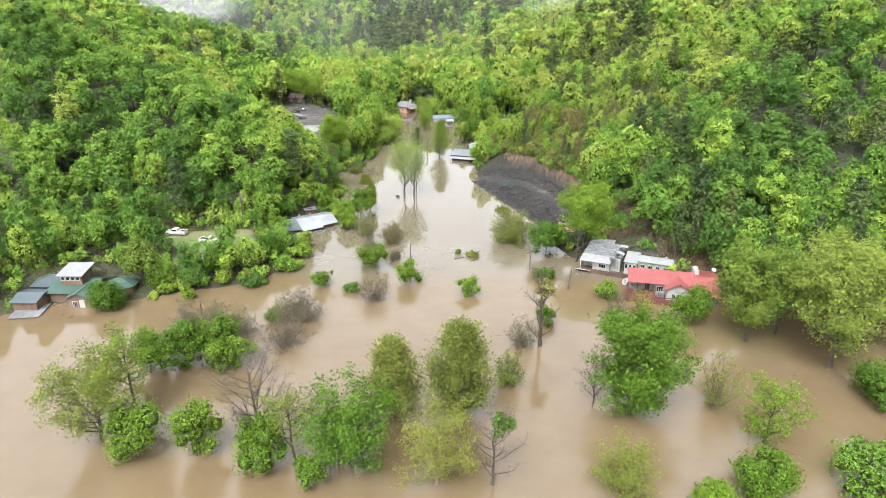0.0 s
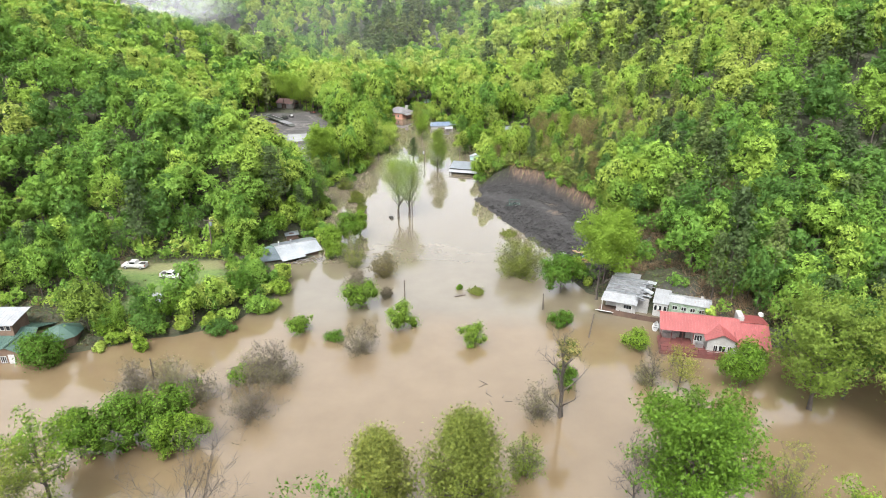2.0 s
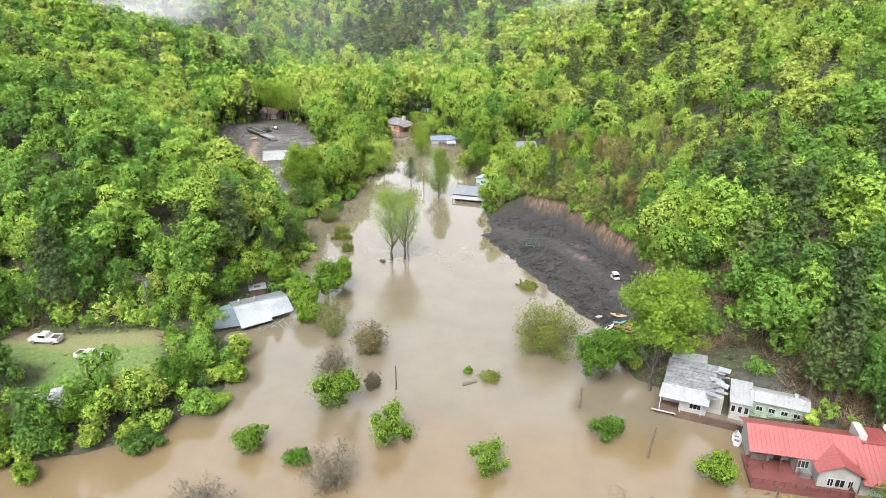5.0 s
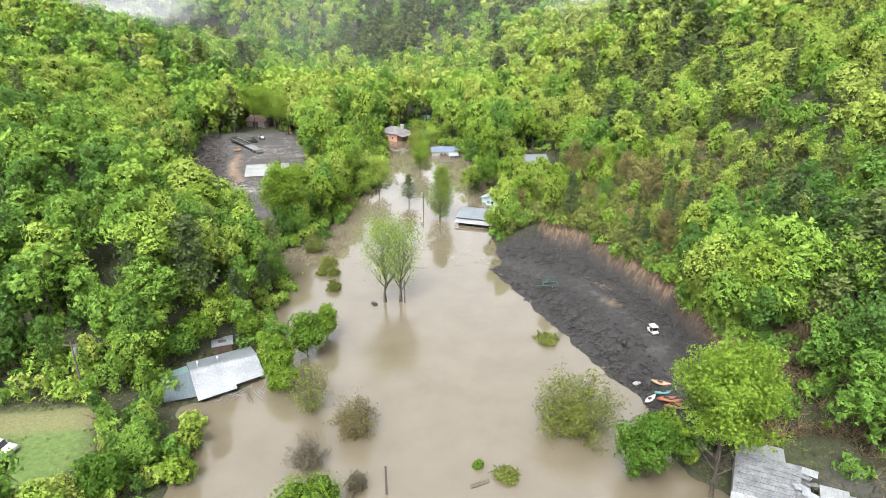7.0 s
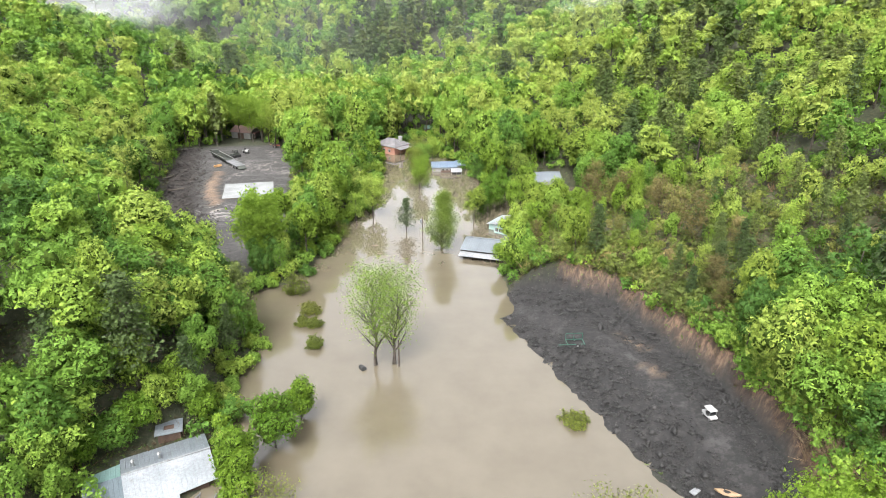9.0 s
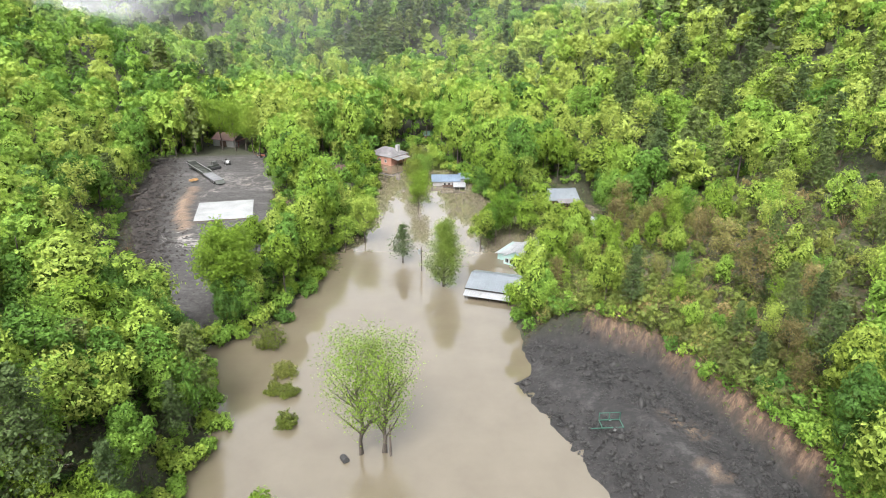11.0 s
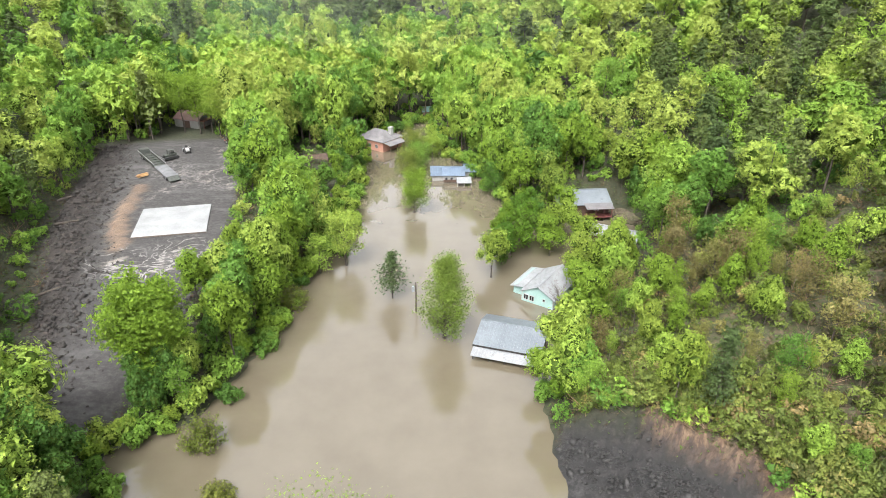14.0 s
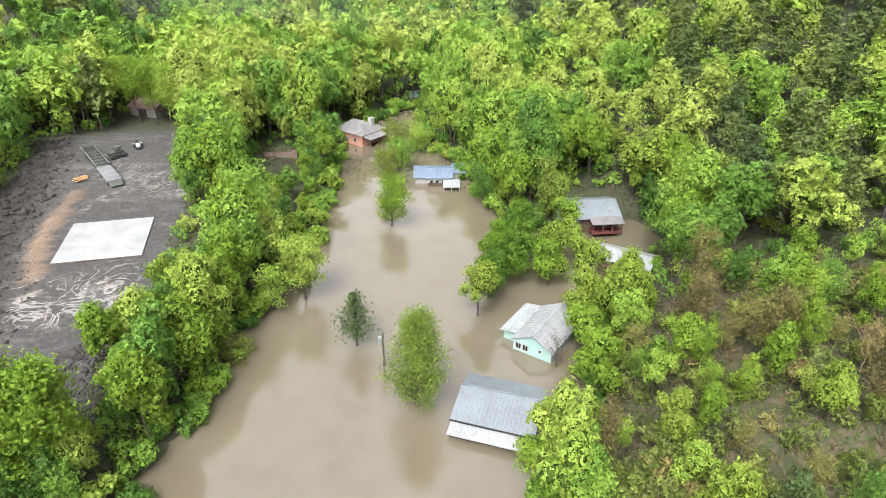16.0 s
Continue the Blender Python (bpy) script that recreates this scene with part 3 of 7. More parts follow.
# ---- the woods ----
SITES = [(42, 110, 12), (37, 124, 10), (8, 218, 9), (15, 233, 8), (28, 269, 9), (31, 253, 6), (0, 288, 8), (-18, 310, 9), (-34, 293, 6), (-72, 320, 8),
         (-34.5, 150.5, 8), (31, 245, 5), (-19, 305, 8), (27, 266, 8), (-42, 141, 3), (-70, 108, 14), (-52, 128, 9), (-60, 134, 8), (-70, 312, 8), (-30, 284, 5), (-29, 289, 4), (27, 258, 4), (-5, 318, 6), (-31.5, 284, 6), (-30, 276, 5)]
xs, ys = [], []
for (y0, y1, step) in ((96, 300, 6.0), (300, 420, 7.2), (420, 620, 8.8)):
    for yy in np.arange(y0, y1, step):
        half = min(240, 36 + 0.48 * yy)
        for xx in np.arange(-half if yy < 430 else -150, half, step):
            xs.append(xx + rng.uniform(-0.42, 0.42) * step)
            ys.append(yy + rng.uniform(-0.42, 0.42) * step)
for yy in np.arange(616, 730, 12):
    for xx in np.arange(-420, 280, 12):
        xs.append(xx + rng.uniform(-4, 4))
        ys.append(yy + rng.uniform(-4, 4))
# a closer stand on the low ground along the banks
bx, by = np.meshgrid(np.arange(-110, 112, 3.9), np.arange(98, 340, 3.9))
bx, by = (bx + rng.uniform(-1.6, 1.6, bx.shape)).ravel(), (by + rng.uniform(-1.6, 1.6, by.shape)).ravel()
low_land = (away(bx, by, LOW) < 2) & (away(bx, by, WATER) > 0.6) & (np.abs(bx) < 42 + 0.5 * by)
low_land |= (cleared(bx, by) > 0.3) & (rng.random(bx.shape) < 0.55)
low_land |= (bx > -62) & (bx < -38) & (by > 141) & (by < 160)
low_land |= (away(bx, by, LOW) > 0) & (away(bx, by, LOW) < 15) & (bx < 0) & (by > 148) & (by < 215) & (rng.random(bx.shape) < 0.6)
low_land |= (away(bx, by, LOW) > 3) & (away(bx, by, LOW) < 20) & (bx > 30) & (by > 105) & (by < 175) & (rng.random(bx.shape) < 0.6)
xs, ys = xs + list(bx[low_land]), ys + list(by[low_land])
xs, ys = np.array(xs), np.array(ys)
dw, dl = away(xs, ys, WATER), away(xs, ys, LOW)
ok = (dw > 1.2) & (away(xs, ys, MUD) > 0.8) & (away(xs, ys, PAD) > 1.0) & (away(xs, ys, BENCH) > 1.0)
for sx, sy, sr in SITES:
    ok &= np.hypot(xs - sx, ys - sy) > sr
# the bare scar behind the white house, the scrubby slope over the lane, and the edge of the rubble pad
thin = (xs < -30) & (ys > 205) & (ys < 262) & (dl < 2) & (dw > 9)
scar = (xs > 36) & (xs < 46) & (ys > 122) & (ys < 144) & (rng.random(len(xs)) < 0.75)
brow = (xs < -46) & (xs > -100) & (ys > 138) & (ys < 180) & (dl < 13) & (rng.random(len(xs)) < 0.6)
open_slope = (cleared(xs, ys) > 0.4) & (rng.random(len(xs)) < 0.2)
pad_edge = (along(xs, ys, [(-41, 199), (-53, 200), (-66, 224), (-74, 242)]) < 4.0) & (away(xs, ys, PAD) < 6)
ok &= ~brow & ~open_slope & ~pad_edge
ok &= ~thin & ~scar & ~((dl < 0.6) & (dl > -2) & (xs > 20) & (xs < 60) & (ys > 140) & (ys < 200))
xs, ys, dw, dl = xs[ok], ys[ok], dw[ok], dl[ok]
zs = ground(xs, ys)
p_pine = 0.07 + 0.17 * ((xs > 40) & (ys > 110) & (ys < 300)) + 0.32 * ((xs > 75) & (ys > 290) & (ys < 430)) + 0.75 * ((ys > 430) & (xs > -70) & (xs < 170)) + 0.12 * (cleared(xs, ys) > 0.3)
p_pine *= 0.5 + 1.0 * (swell(xs * 0.7 + 40, ys * 0.7) > 0)
draw = rng.random(len(xs))
is_pine = (draw < p_pine) & ~((xs > -75) & (xs < 45) & (ys > 195) & (ys < 330)) & ~((xs > -70) & (xs < 36) & (ys < 195) & (draw > 0.03))
is_open = ~is_pine & (rng.random(len(xs)) < np.where(cleared(xs, ys) > 0.3, 0.55, 0.14))
tall = rng.uniform(0.78, 1.25, len(xs)) * np.where((dl < 0) & (ys > 195), 1.25, 1.0) * np.where(cleared(xs, ys) > 0.3, np.where(rng.random(len(xs)) < 0.85, rng.uniform(0.36, 0.68, len(xs)), 0.9), 1.0)
tall *= np.where((ys < 140) & (dl < 2) & (xs < 0), 0.78, 1.0) * np.where(dw < 4, 0.85, 1.0) * np.where((xs < -30) & (ys > 200) & (ys < 268) & (dl < 2), 0.62, 1.0) * np.where(ys > 620, 1.7, 1.0) * np.where(ys > 420, 1.3, np.where(ys > 300, 1.18, 1.0))
tall *= np.where((xs > -50) & (xs < -30) & (ys > 120) & (ys < 148), 0.5, 1.0)
tall *= np.where(along(xs, ys, [(-33, 293), (-25, 258)]) < 7, 0.42, 1.0)
# west slope's lower tint: deeper greens, with its shade put into leaf colour
tint = np.clip(0.47 + 0.13 * (ys > 200) + 0.14 * ((ys > 262) & (ys < 400) & (np.abs(xs) < 90)) + 0.22 * ((xs > 30) & (ys > 180) & (ys < 420)) + 0.2 * ((xs < -24) & (xs > -60) & (ys > 192) & (ys < 265)) - 0.16 * ((xs < -30) & (ys > 115) & (ys < 205)) - 0.22 * ((xs > 36) & (ys > 100) & (ys < 175)) + 0.26 * swell(xs * 0.8, ys * 0.8) + rng.normal(0, 0.33, len(xs)), 0, 1)
turns = rng.uniform(0, 360, len(xs))
girth = np.where(cleared(xs, ys) > 0.3, rng.uniform(0.75, 1.0, len(xs)), np.where(dl < 2, rng.uniform(0.75, 1.0, len(xs)), rng.uniform(0.9, 1.25, len(xs))))
near_score = np.hypot(xs * 1.1, np.maximum(0, np.abs(ys - 205) - 45) * 1.2)
order = np.argsort(near_score)
single = np.zeros(len(xs), bool)
single[order[:300]] = True
reach = np.hypot(xs, np.maximum(0, ys - 150))
LABELS = {"broad": "full spring-green broadleaf tree on the valley side", "open": "slender young tree with thin yellow-green leaves", "pine": "dark green pine with a bare lower trunk"}
for i in np.where(single)[0]:
    if is_pine[i]:
        tr, cr = PINE[i % 3]
        kind, lab = "pine_tree", LABELS["pine"]
    elif is_open[i]:
        tr, cr = TAN[i % 8] if cleared(xs[i], ys[i]) > 0.2 and rng.random() < 0.75 else OPEN[i % 4]
        kind, lab = "young_tree", LABELS["open"]
    else:
        tr, cr = (LIMY if rng.random() < (0.5 if ys[i] > 200 else 0.15 if xs[i] > 0 else 0.03) else HILL)[i % 6]
        kind, lab = "broadleaf_tree", LABELS["broad"]
    plant(kind, tr, cr, xs[i], ys[i], zs[i] - 0.2, turns[i], tall[i] * girth[i], lab, "tree", "trees of the valley woods", 1 / girth[i])


def forest(name, chosen, protos, label, mats):
    """Woods that nobody could count: one mesh of whole trees."""
    cos, faces, idx, tints, base = [], [], [], [], 0
    for i in chosen:
        co, f, m = protos[i % len(protos)]
        a = radians(turns[i])
        ca, sa = math.cos(a), math.sin(a)
        s = tall[i]
        cos.append(np.stack([(co[:, 0] * ca - co[:, 1] * sa) * s * girth[i] + xs[i], (co[:, 0] * sa + co[:, 1] * ca) * s * girth[i] + ys[i], co[:, 2] * s + zs[i] - 0.2], -1))
        faces.append(f + base)
        idx.append(m)
        tints.append(np.full(len(co), tint[i]))
        base += len(co)
    me = quick_mesh(name, np.concatenate(cos), np.concatenate(faces))
    for m in mats:
        me.materials.append(m)
    me.polygons.foreach_set("material_index", np.concatenate(idx))
    mark(me, "tint", np.concatenate(tints))
    tagged(new(name, me), label, "woods", kind="stuff")


def proto(parts):
    """Arrays of one tree, with a material number for each part."""
    co, f = merge(*[p for p, _ in parts])
    return co, f, np.concatenate([np.full(len(p[1]), k, np.int32) for p, k in parts])


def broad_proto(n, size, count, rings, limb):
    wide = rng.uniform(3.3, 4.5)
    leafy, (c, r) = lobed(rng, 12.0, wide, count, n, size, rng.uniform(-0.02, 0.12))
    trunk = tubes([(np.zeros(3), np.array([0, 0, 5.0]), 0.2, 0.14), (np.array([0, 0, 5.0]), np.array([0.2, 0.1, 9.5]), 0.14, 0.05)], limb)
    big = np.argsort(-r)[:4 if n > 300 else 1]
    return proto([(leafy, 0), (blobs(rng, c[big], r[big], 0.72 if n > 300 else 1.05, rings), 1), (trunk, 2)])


def open_proto(per, size):
    segs, tips = limbs(rng, 12.0, 3.0, 10, 0.3, twigs=2, thick=0.014)
    return proto([(crown_on(rng, tips, per, 0.5, size), 0), (tubes(segs, 3), 2)])


def pine_proto(n, size):
    segs, leafy = pine_parts(rng, 14.0, 3.7, n, size)
    return proto([(leafy, 0), (tubes(segs[:5], 4), 2)])


mid = ~single & (reach < 175)
dist = ~single & (reach >= 175)
MID = [broad_proto(840, 0.56, 13, (3, 4), 3) for _ in range(7)]
FAR = [broad_proto(250, 0.95, 9, (2, 4), 3) for _ in range(6)]
trees = ~is_pine & ~is_open
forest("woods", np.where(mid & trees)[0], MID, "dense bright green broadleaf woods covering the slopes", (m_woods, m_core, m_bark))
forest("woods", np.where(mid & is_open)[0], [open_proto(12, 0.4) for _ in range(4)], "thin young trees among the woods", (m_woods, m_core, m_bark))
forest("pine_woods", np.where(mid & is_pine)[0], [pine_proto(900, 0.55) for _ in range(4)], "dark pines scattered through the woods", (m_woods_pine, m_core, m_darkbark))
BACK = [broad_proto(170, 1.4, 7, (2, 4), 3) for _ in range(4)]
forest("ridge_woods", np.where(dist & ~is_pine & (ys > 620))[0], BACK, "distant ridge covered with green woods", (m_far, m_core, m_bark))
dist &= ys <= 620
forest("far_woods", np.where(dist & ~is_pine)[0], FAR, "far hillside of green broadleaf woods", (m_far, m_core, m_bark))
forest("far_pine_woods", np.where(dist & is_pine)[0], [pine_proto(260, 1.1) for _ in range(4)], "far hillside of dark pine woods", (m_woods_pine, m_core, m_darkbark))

# ---- bushes along the water's edge, and the undergrowth ----
BANK = []
for k in range(7):
    h, w = (2.6, 3.4, 2.2, 4.0, 3.0, 1.8, 3.2)[k], (1.9, 2.3, 1.7, 2.4, 2.6, 1.4, 2.0)[k]
    leafy, (c, r) = lobed(rng, h, w, 8, 520, 0.4, -0.2)
    stems = [(np.array([0, 0, -0.4]), np.array([math.cos(a) * w * 0.5, math.sin(a) * w * 0.5, h * 0.6]), 0.05, 0.02) for a in np.arange(0, 6.2, 1.3)]
    BANK.append((mesh_of("stems", tubes(stems, 3), m_bark), crown_mesh("crown", leafy, blobs(rng, c, r, 0.72, (3, 5)), m_lime if k % 4 == 1 else m_leaf)))
made = 0
for (ax, ay), (ex, ey) in zip(WATER, WATER[1:]):
    if max(ay, ey) < 97 or abs(ax) > 95 or abs(ex) > 95:
        continue
    n = max(1, int(math.hypot(ex - ax, ey - ay) / 2.1))
    for k in range(n):
        f = (k + rng.uniform(0.1, 0.9)) / n
        bx0, by0 = ax + (ex - ax) * f + rng.normal(0, 1.1), ay + (ey - ay) * f + rng.normal(0, 1.1)
        at_mud = 134 < by0 < 206 and bx0 > 0
        at_house = (bx0 > 22 and 104 < by0 < 131) or (-81 < bx0 < -59 and by0 < 116) or (-40 < bx0 < -25 and 140 < by0 < 157) or (1 < bx0 < 18 and 208 < by0 < 240) or (18 < bx0 < 42 and 244 < by0 < 280)
        if at_mud or at_house or made > 240:
            continue
        st, cr = BANK[(made * 5 + k) % 7]
        plant("bank_bush", st, cr, bx0, by0, max(height(bx0, by0), -0.4), rng.uniform(0, 360), rng.uniform(0.75, 1.35), "leafy green bush at the flooded water's edge", "bush", "bushes along the bank")
        made += 1

bx, by = np.meshgrid(np.arange(-100, 85, 2.3), np.arange(100, 346, 2.3))
bx, by = (bx + rng.uniform(-1.1, 1.1, bx.shape)).ravel(), (by + rng.uniform(-1.1, 1.1, by.shape)).ravel()
# a thick fringe of scrub along the top of the clay cut
ex, ey = rng.uniform(11, 62, 9000), rng.uniform(136, 207, 9000)
rim = away(ex, ey, LOW)
rim_ok = (rim > 0.9) & (rim < 9) & (rng.random(9000) < 0.9 - 0.07 * rim)
bx, by = np.concatenate([bx, ex[rim_ok]]), np.concatenate([by, ey[rim_ok]])
wet, low_d = away(bx, by, WATER), away(bx, by, LOW)
chance = np.where(low_d < 6, 0.6, np.where(np.abs(bx) < 75, 0.3, 0.2)) + 0.65 * (cleared(bx, by) > 0.2) + 0.75 * ((bx < -46) & (bx > -100) & (by > 136) & (by < 180) & (low_d < 14)) + 0.9 * ((low_d > 0.7) & (low_d < 9) & (bx > 18) & (bx < 60) & (by > 136) & (by < 206)) + 0.5 * ((bx > 34) & (bx < 62) & (by > 112) & (by < 176))
keep = (wet > 0.8) & (away(bx, by, MUD) > 0.3) & (away(bx, by, PAD) > 0.5) & (away(bx, by, BENCH) > 0.5) & (rng.random(len(bx)) < chance)
for sx, sy, sr in SITES:
    keep &= np.hypot(bx - sx, by - sy) > sr * 0.75
keep_i = np.where(keep)[0]
xs, ys = bx[keep_i], by[keep_i]
zs, tall, turns, girth = ground(xs, ys) + 0.2, rng.uniform(0.5, 1.25, len(xs)) * np.where((xs > 12) & (ys > 136) & (cleared(xs, ys) < 0.3), 1.3, np.where((xs < -46) & (ys > 136) & (ys < 180), 1.6, 1.45)), rng.uniform(0, 360, len(xs)), np.ones(len(xs))
tint = np.clip(0.5 + 0.3 * swell(xs * 2, ys * 2) + rng.normal(0, 0.25, len(xs)), 0, 1)


def shrub_proto():
    h, w = rng.uniform(1.2, 2.6), rng.uniform(0.9, 1.7)
    leafy, _ = lobed(rng, h, w, 6, 96, 0.38, -0.2)
    return proto([(leafy, 0)])


is_dry = rng.random(len(xs)) < np.where((xs > 34) & (ys < 150), 0.75, np.where(cleared(xs, ys) > 0.2, 0.3, 0.12))
SHRUBS = [shrub_proto() for _ in range(8)]
olive = cleared(xs, ys) > 0.2 + 0.5 * rng.random(len(xs)) ** 2
forest("undergrowth", np.where(~is_dry & ~olive)[0], SHRUBS, "low green scrub on the slopes", (m_woods, m_core, m_bark))
forest("scrub", np.where(~is_dry & olive)[0], SHRUBS, "mixed olive and tan scrub on the half-cleared slope", (m_scrub, m_core, m_bark))
DRY = [(0.0, (0.10, 0.075, 0.055)), (0.5, (0.16, 0.12, 0.085)), (1.0, (0.24, 0.15, 0.09))]
m_dry = leaf_material("dry brown brush", DRY, True, 0.1)


def dry_proto():
    w = rng.uniform(0.9, 1.6)
    segs = [(np.zeros(3), np.array([*(rng.normal(0, 0.6, 2) * w), rng.uniform(0.5, 1.5)]), 0.035, 0.012) for _ in range(15)]
    return proto([(tubes(segs, 3), 0)])


forest("dry_brush", np.where(is_dry)[0], [dry_proto() for _ in range(6)], "dry grey-brown brush on the slopes", (m_dry, m_core, m_bark))

xs, ys = rng.uniform(35, 60, 1000), rng.uniform(114, 150, 1000)
keep_i = np.where((away(xs, ys, WATER) > 3) & (away(xs, ys, MUD) > 0.5) & (np.hypot(xs - 42, ys - 110) > 9) & (np.hypot(xs - 40, ys - 124) > 8))[0]
xs, ys = xs[keep_i], ys[keep_i]
girth = np.ones(len(xs))
zs, tall, turns, tint = ground(xs, ys) + 0.15, rng.uniform(0.8, 1.7, len(xs)), rng.uniform(0, 360, len(xs)), rng.uniform(0, 0.8, len(xs))
forest("dry_brush", np.arange(len(xs)), [dry_proto() for _ in range(6)], "tangled grey-brown brush on the bare cut slope", (m_dry, m_core, m_bark))

# fallen leaves and low weeds over the open ground
n = 260000
px, py = rng.uniform(-95, 78, n), rng.uniform(100, 300, n)
d1, d2 = away(px, py, WATER), away(px, py, LOW)
keep = (d1 > 0.3) & (away(px, py, MUD) > -0.5) & (away(px, py, PAD) > -0.8) & (d2 < np.where(px > 8, 46, 20)) & (along(px, py, [(-69, 137), (-57, 135.4), (-45, 137)]) > 1.8) & (rng.random(n) < np.where(away(px, py, BENCH) < 0, 0.06, 1.0))
px, py = px[keep], py[keep]
spots = np.stack([px, py, ground(px, py) + rng.uniform(0.03, 0.35, len(px))], -1)
co, f = leaves(rng, spots, np.repeat([[0.0, 0.0, 1.0]], len(px), 0), 0.4, 0.6)
litter_me = mesh_of("ground_cover", (co, f), leaf_material("weeds and fallen leaves", [(0.0, (0.035, 0.026, 0.018)), (0.45, (0.075, 0.05, 0.03)), (0.55, (0.04, 0.065, 0.016)), (1.0, (0.085, 0.13, 0.03))], True, 0.15, 7.0, 0.5))
mark(litter_me, "tint", np.repeat(np.clip(0.56 + 0.12 * cleared(px, py) + 0.35 * swell(px * 2.5, py * 2.5) + rng.normal(0, 0.25, len(px)), 0, 1), 3))
tagged(new("ground_cover", litter_me), "low weeds and fallen brown leaves on the ground", "weeds", kind="stuff")

# ---- trees and bushes standing in the flood ----
rng = np.random.default_rng(23)


def lone_tree(kind, x, y, tall, wide, leaf, label, bark=None, per=9, size=0.33, count=22, first=0.22, twigs=3, lean=0.0, scatter=0.6, thick=0.02, category="tree", sink=0.6, rise=0.55, lead=0.85, cone=False):
    """A tree with open limbs, its leaves growing on the branchlets."""
    segs, tips = limbs(rng, tall, wide, count, first, lean, twigs, thick, rise if leaf or rise != 0.55 else 0.95, lead, cone)
    if leaf is None:
        trunk = mesh_of("trunk", tubes(twiggy(rng, segs, tips, 4, wide * 0.19, 0.017), 3), bark or m_twig)
        crown = None
    else:
        trunk = mesh_of("trunk", tubes(segs, 3), bark or m_bark)
        crown = mesh_of("crown", crown_on(rng, tips, int(per * 2.3), scatter * 0.75, size * 0.9), leaf)
    z = height(x, y)
    return plant(kind, trunk, crown, x, y, max(z, -sink), rng.uniform(0, 360), 1.0, label, category, "flooded trees")


def full_tree(kind, x, y, tall, wide, leaf, label, n=2600, size=0.36, low=-0.1, count=26, bark=None, category="tree"):
    """A tree or bush with a closed crown of lobes."""
    leafy, (c, r) = lobed(rng, tall, wide, count, int(n * 1.4), size * 0.94, low)
    segs, _ = limbs(rng, tall * 0.85, wide * 0.7, 8, 0.15, twigs=1, thick=0.02)
    z = height(x, y)
    return plant(kind, mesh_of("trunk", tubes(segs, 4), bark or m_bark), crown_mesh("crown", leafy, blobs(rng, c, r, 0.6), leaf), x, y, max(z, -0.5), rng.uniform(0, 360), 1.0, label, category, "flooded trees")


def bush(x, y, tall, wide, leaf, label, n=900, size=0.28, group="flooded bushes"):
    tall, wide = tall * 1.2, wide * 1.3
    leafy, (c, r) = lobed(rng, tall, wide, 13, int(n * 1.8), size * 0.85, -0.15)
    stems = [(np.array([0, 0, -0.5]), np.array([math.cos(a) * wide * 0.4, math.sin(a) * wide * 0.4, tall * 0.6]), 0.05, 0.02) for a in np.arange(0, 6.2, 1.05)]
    return plant("bush", mesh_of("stems", tubes(stems, 4), m_bark), crown_mesh("crown", leafy, blobs(rng, c, r, 0.62), leaf), x, y, max(height(x, y), -0.3), rng.uniform(0, 360), 1.0, label, "bush", group)


def twig_bush(x, y, tall, wide, label, stems=16, leaf=None, per=3):
    """A nearly leafless bush: many thin stems in a rounded fan out of the water, hazed with buds."""
    segs, tips = [], []
    stems += 10
    for k in range(stems):
        a = k * 2.4 + rng.uniform(-0.3, 0.3)
        f = (k + 0.5) / stems
        out = wide * math.sqrt(f) * rng.uniform(0.8, 1.05)
        top = tall * math.sqrt(max(0.12, 1.05 - f)) * rng.uniform(0.85, 1.1)
        p = np.array([math.cos(a) * out * 0.12, math.sin(a) * out * 0.12, -0.5])
        way = np.array([math.cos(a) * out, math.sin(a) * out, top + 0.4])
        for j in range(4):
            q = p + way * 0.25 + rng.normal(0, 0.05 * wide, 3)
            segs.append((p, q, 0.055 - 0.011 * j, 0.045 - 0.011 * j))
            for _ in range(3):
                e = q + way * 0.1 + rng.normal(0, 0.14 * wide, 3)
                segs.append((q, e, 0.03, 0.014))
                tips.append(e)
            p = q
    trunk = mesh_of("stems", tubes(twiggy(rng, segs, tips[::2], 3, 0.16 * wide, 0.02), 3), m_twig)
    crown = mesh_of("crown", crown_on(rng, np.array(tips), per * 2, 0.1 * wide, 0.22), leaf or m_bud)
    return plant("leafless_bush", trunk, crown, x, y, 0, rng.uniform(0, 360), 1.0, label, "bush", "flooded bushes")


L_OLIVE = "tall tree with young olive-yellow leaves standing in flood water"
L_GREEN = "bright green leafy tree standing in flood water"
L_BARE = "bare grey leafless tree standing in flood water"
L_BUSH = "round bright green bush rising from flood water"
L_TWIG = "grey leafless bush half drowned in flood water"
# the row of trees along the drowned near bank
lone_tree("willow_tree", -45.6, 68, 13, 6.4, m_spring, "spreading willow with yellow-olive young leaves in flood water", m_darkbark, 14, 0.28, 34, 0.12, lean=-0.1)
full_tree("broadleaf_tree", -38.8, 65, 8.5, 4.4, m_fresh, L_GREEN, 1800, 0.3)
full_tree("broadleaf_tree", -31.4, 65.2, 8, 4.0, m_fresh, L_GREEN, 1600, 0.3)
lone_tree("slender_tree", -44.2, 75, 14, 4.6, m_fresh, "slender dark-stemmed tree with green upper leaves", m_darkbark, 7, 0.3, 18, 0.35)
for x, y, h, w in ((-41, 86, 8.5, 4.6), (-36.5, 87.5, 8, 4.4), (-45.5, 83.5, 7.5, 3.8), (-33, 84.5, 6.5, 3.5)):
    full_tree("broadleaf_tree", x, y, h, w, m_fresh, L_GREEN, 2000, 0.32)
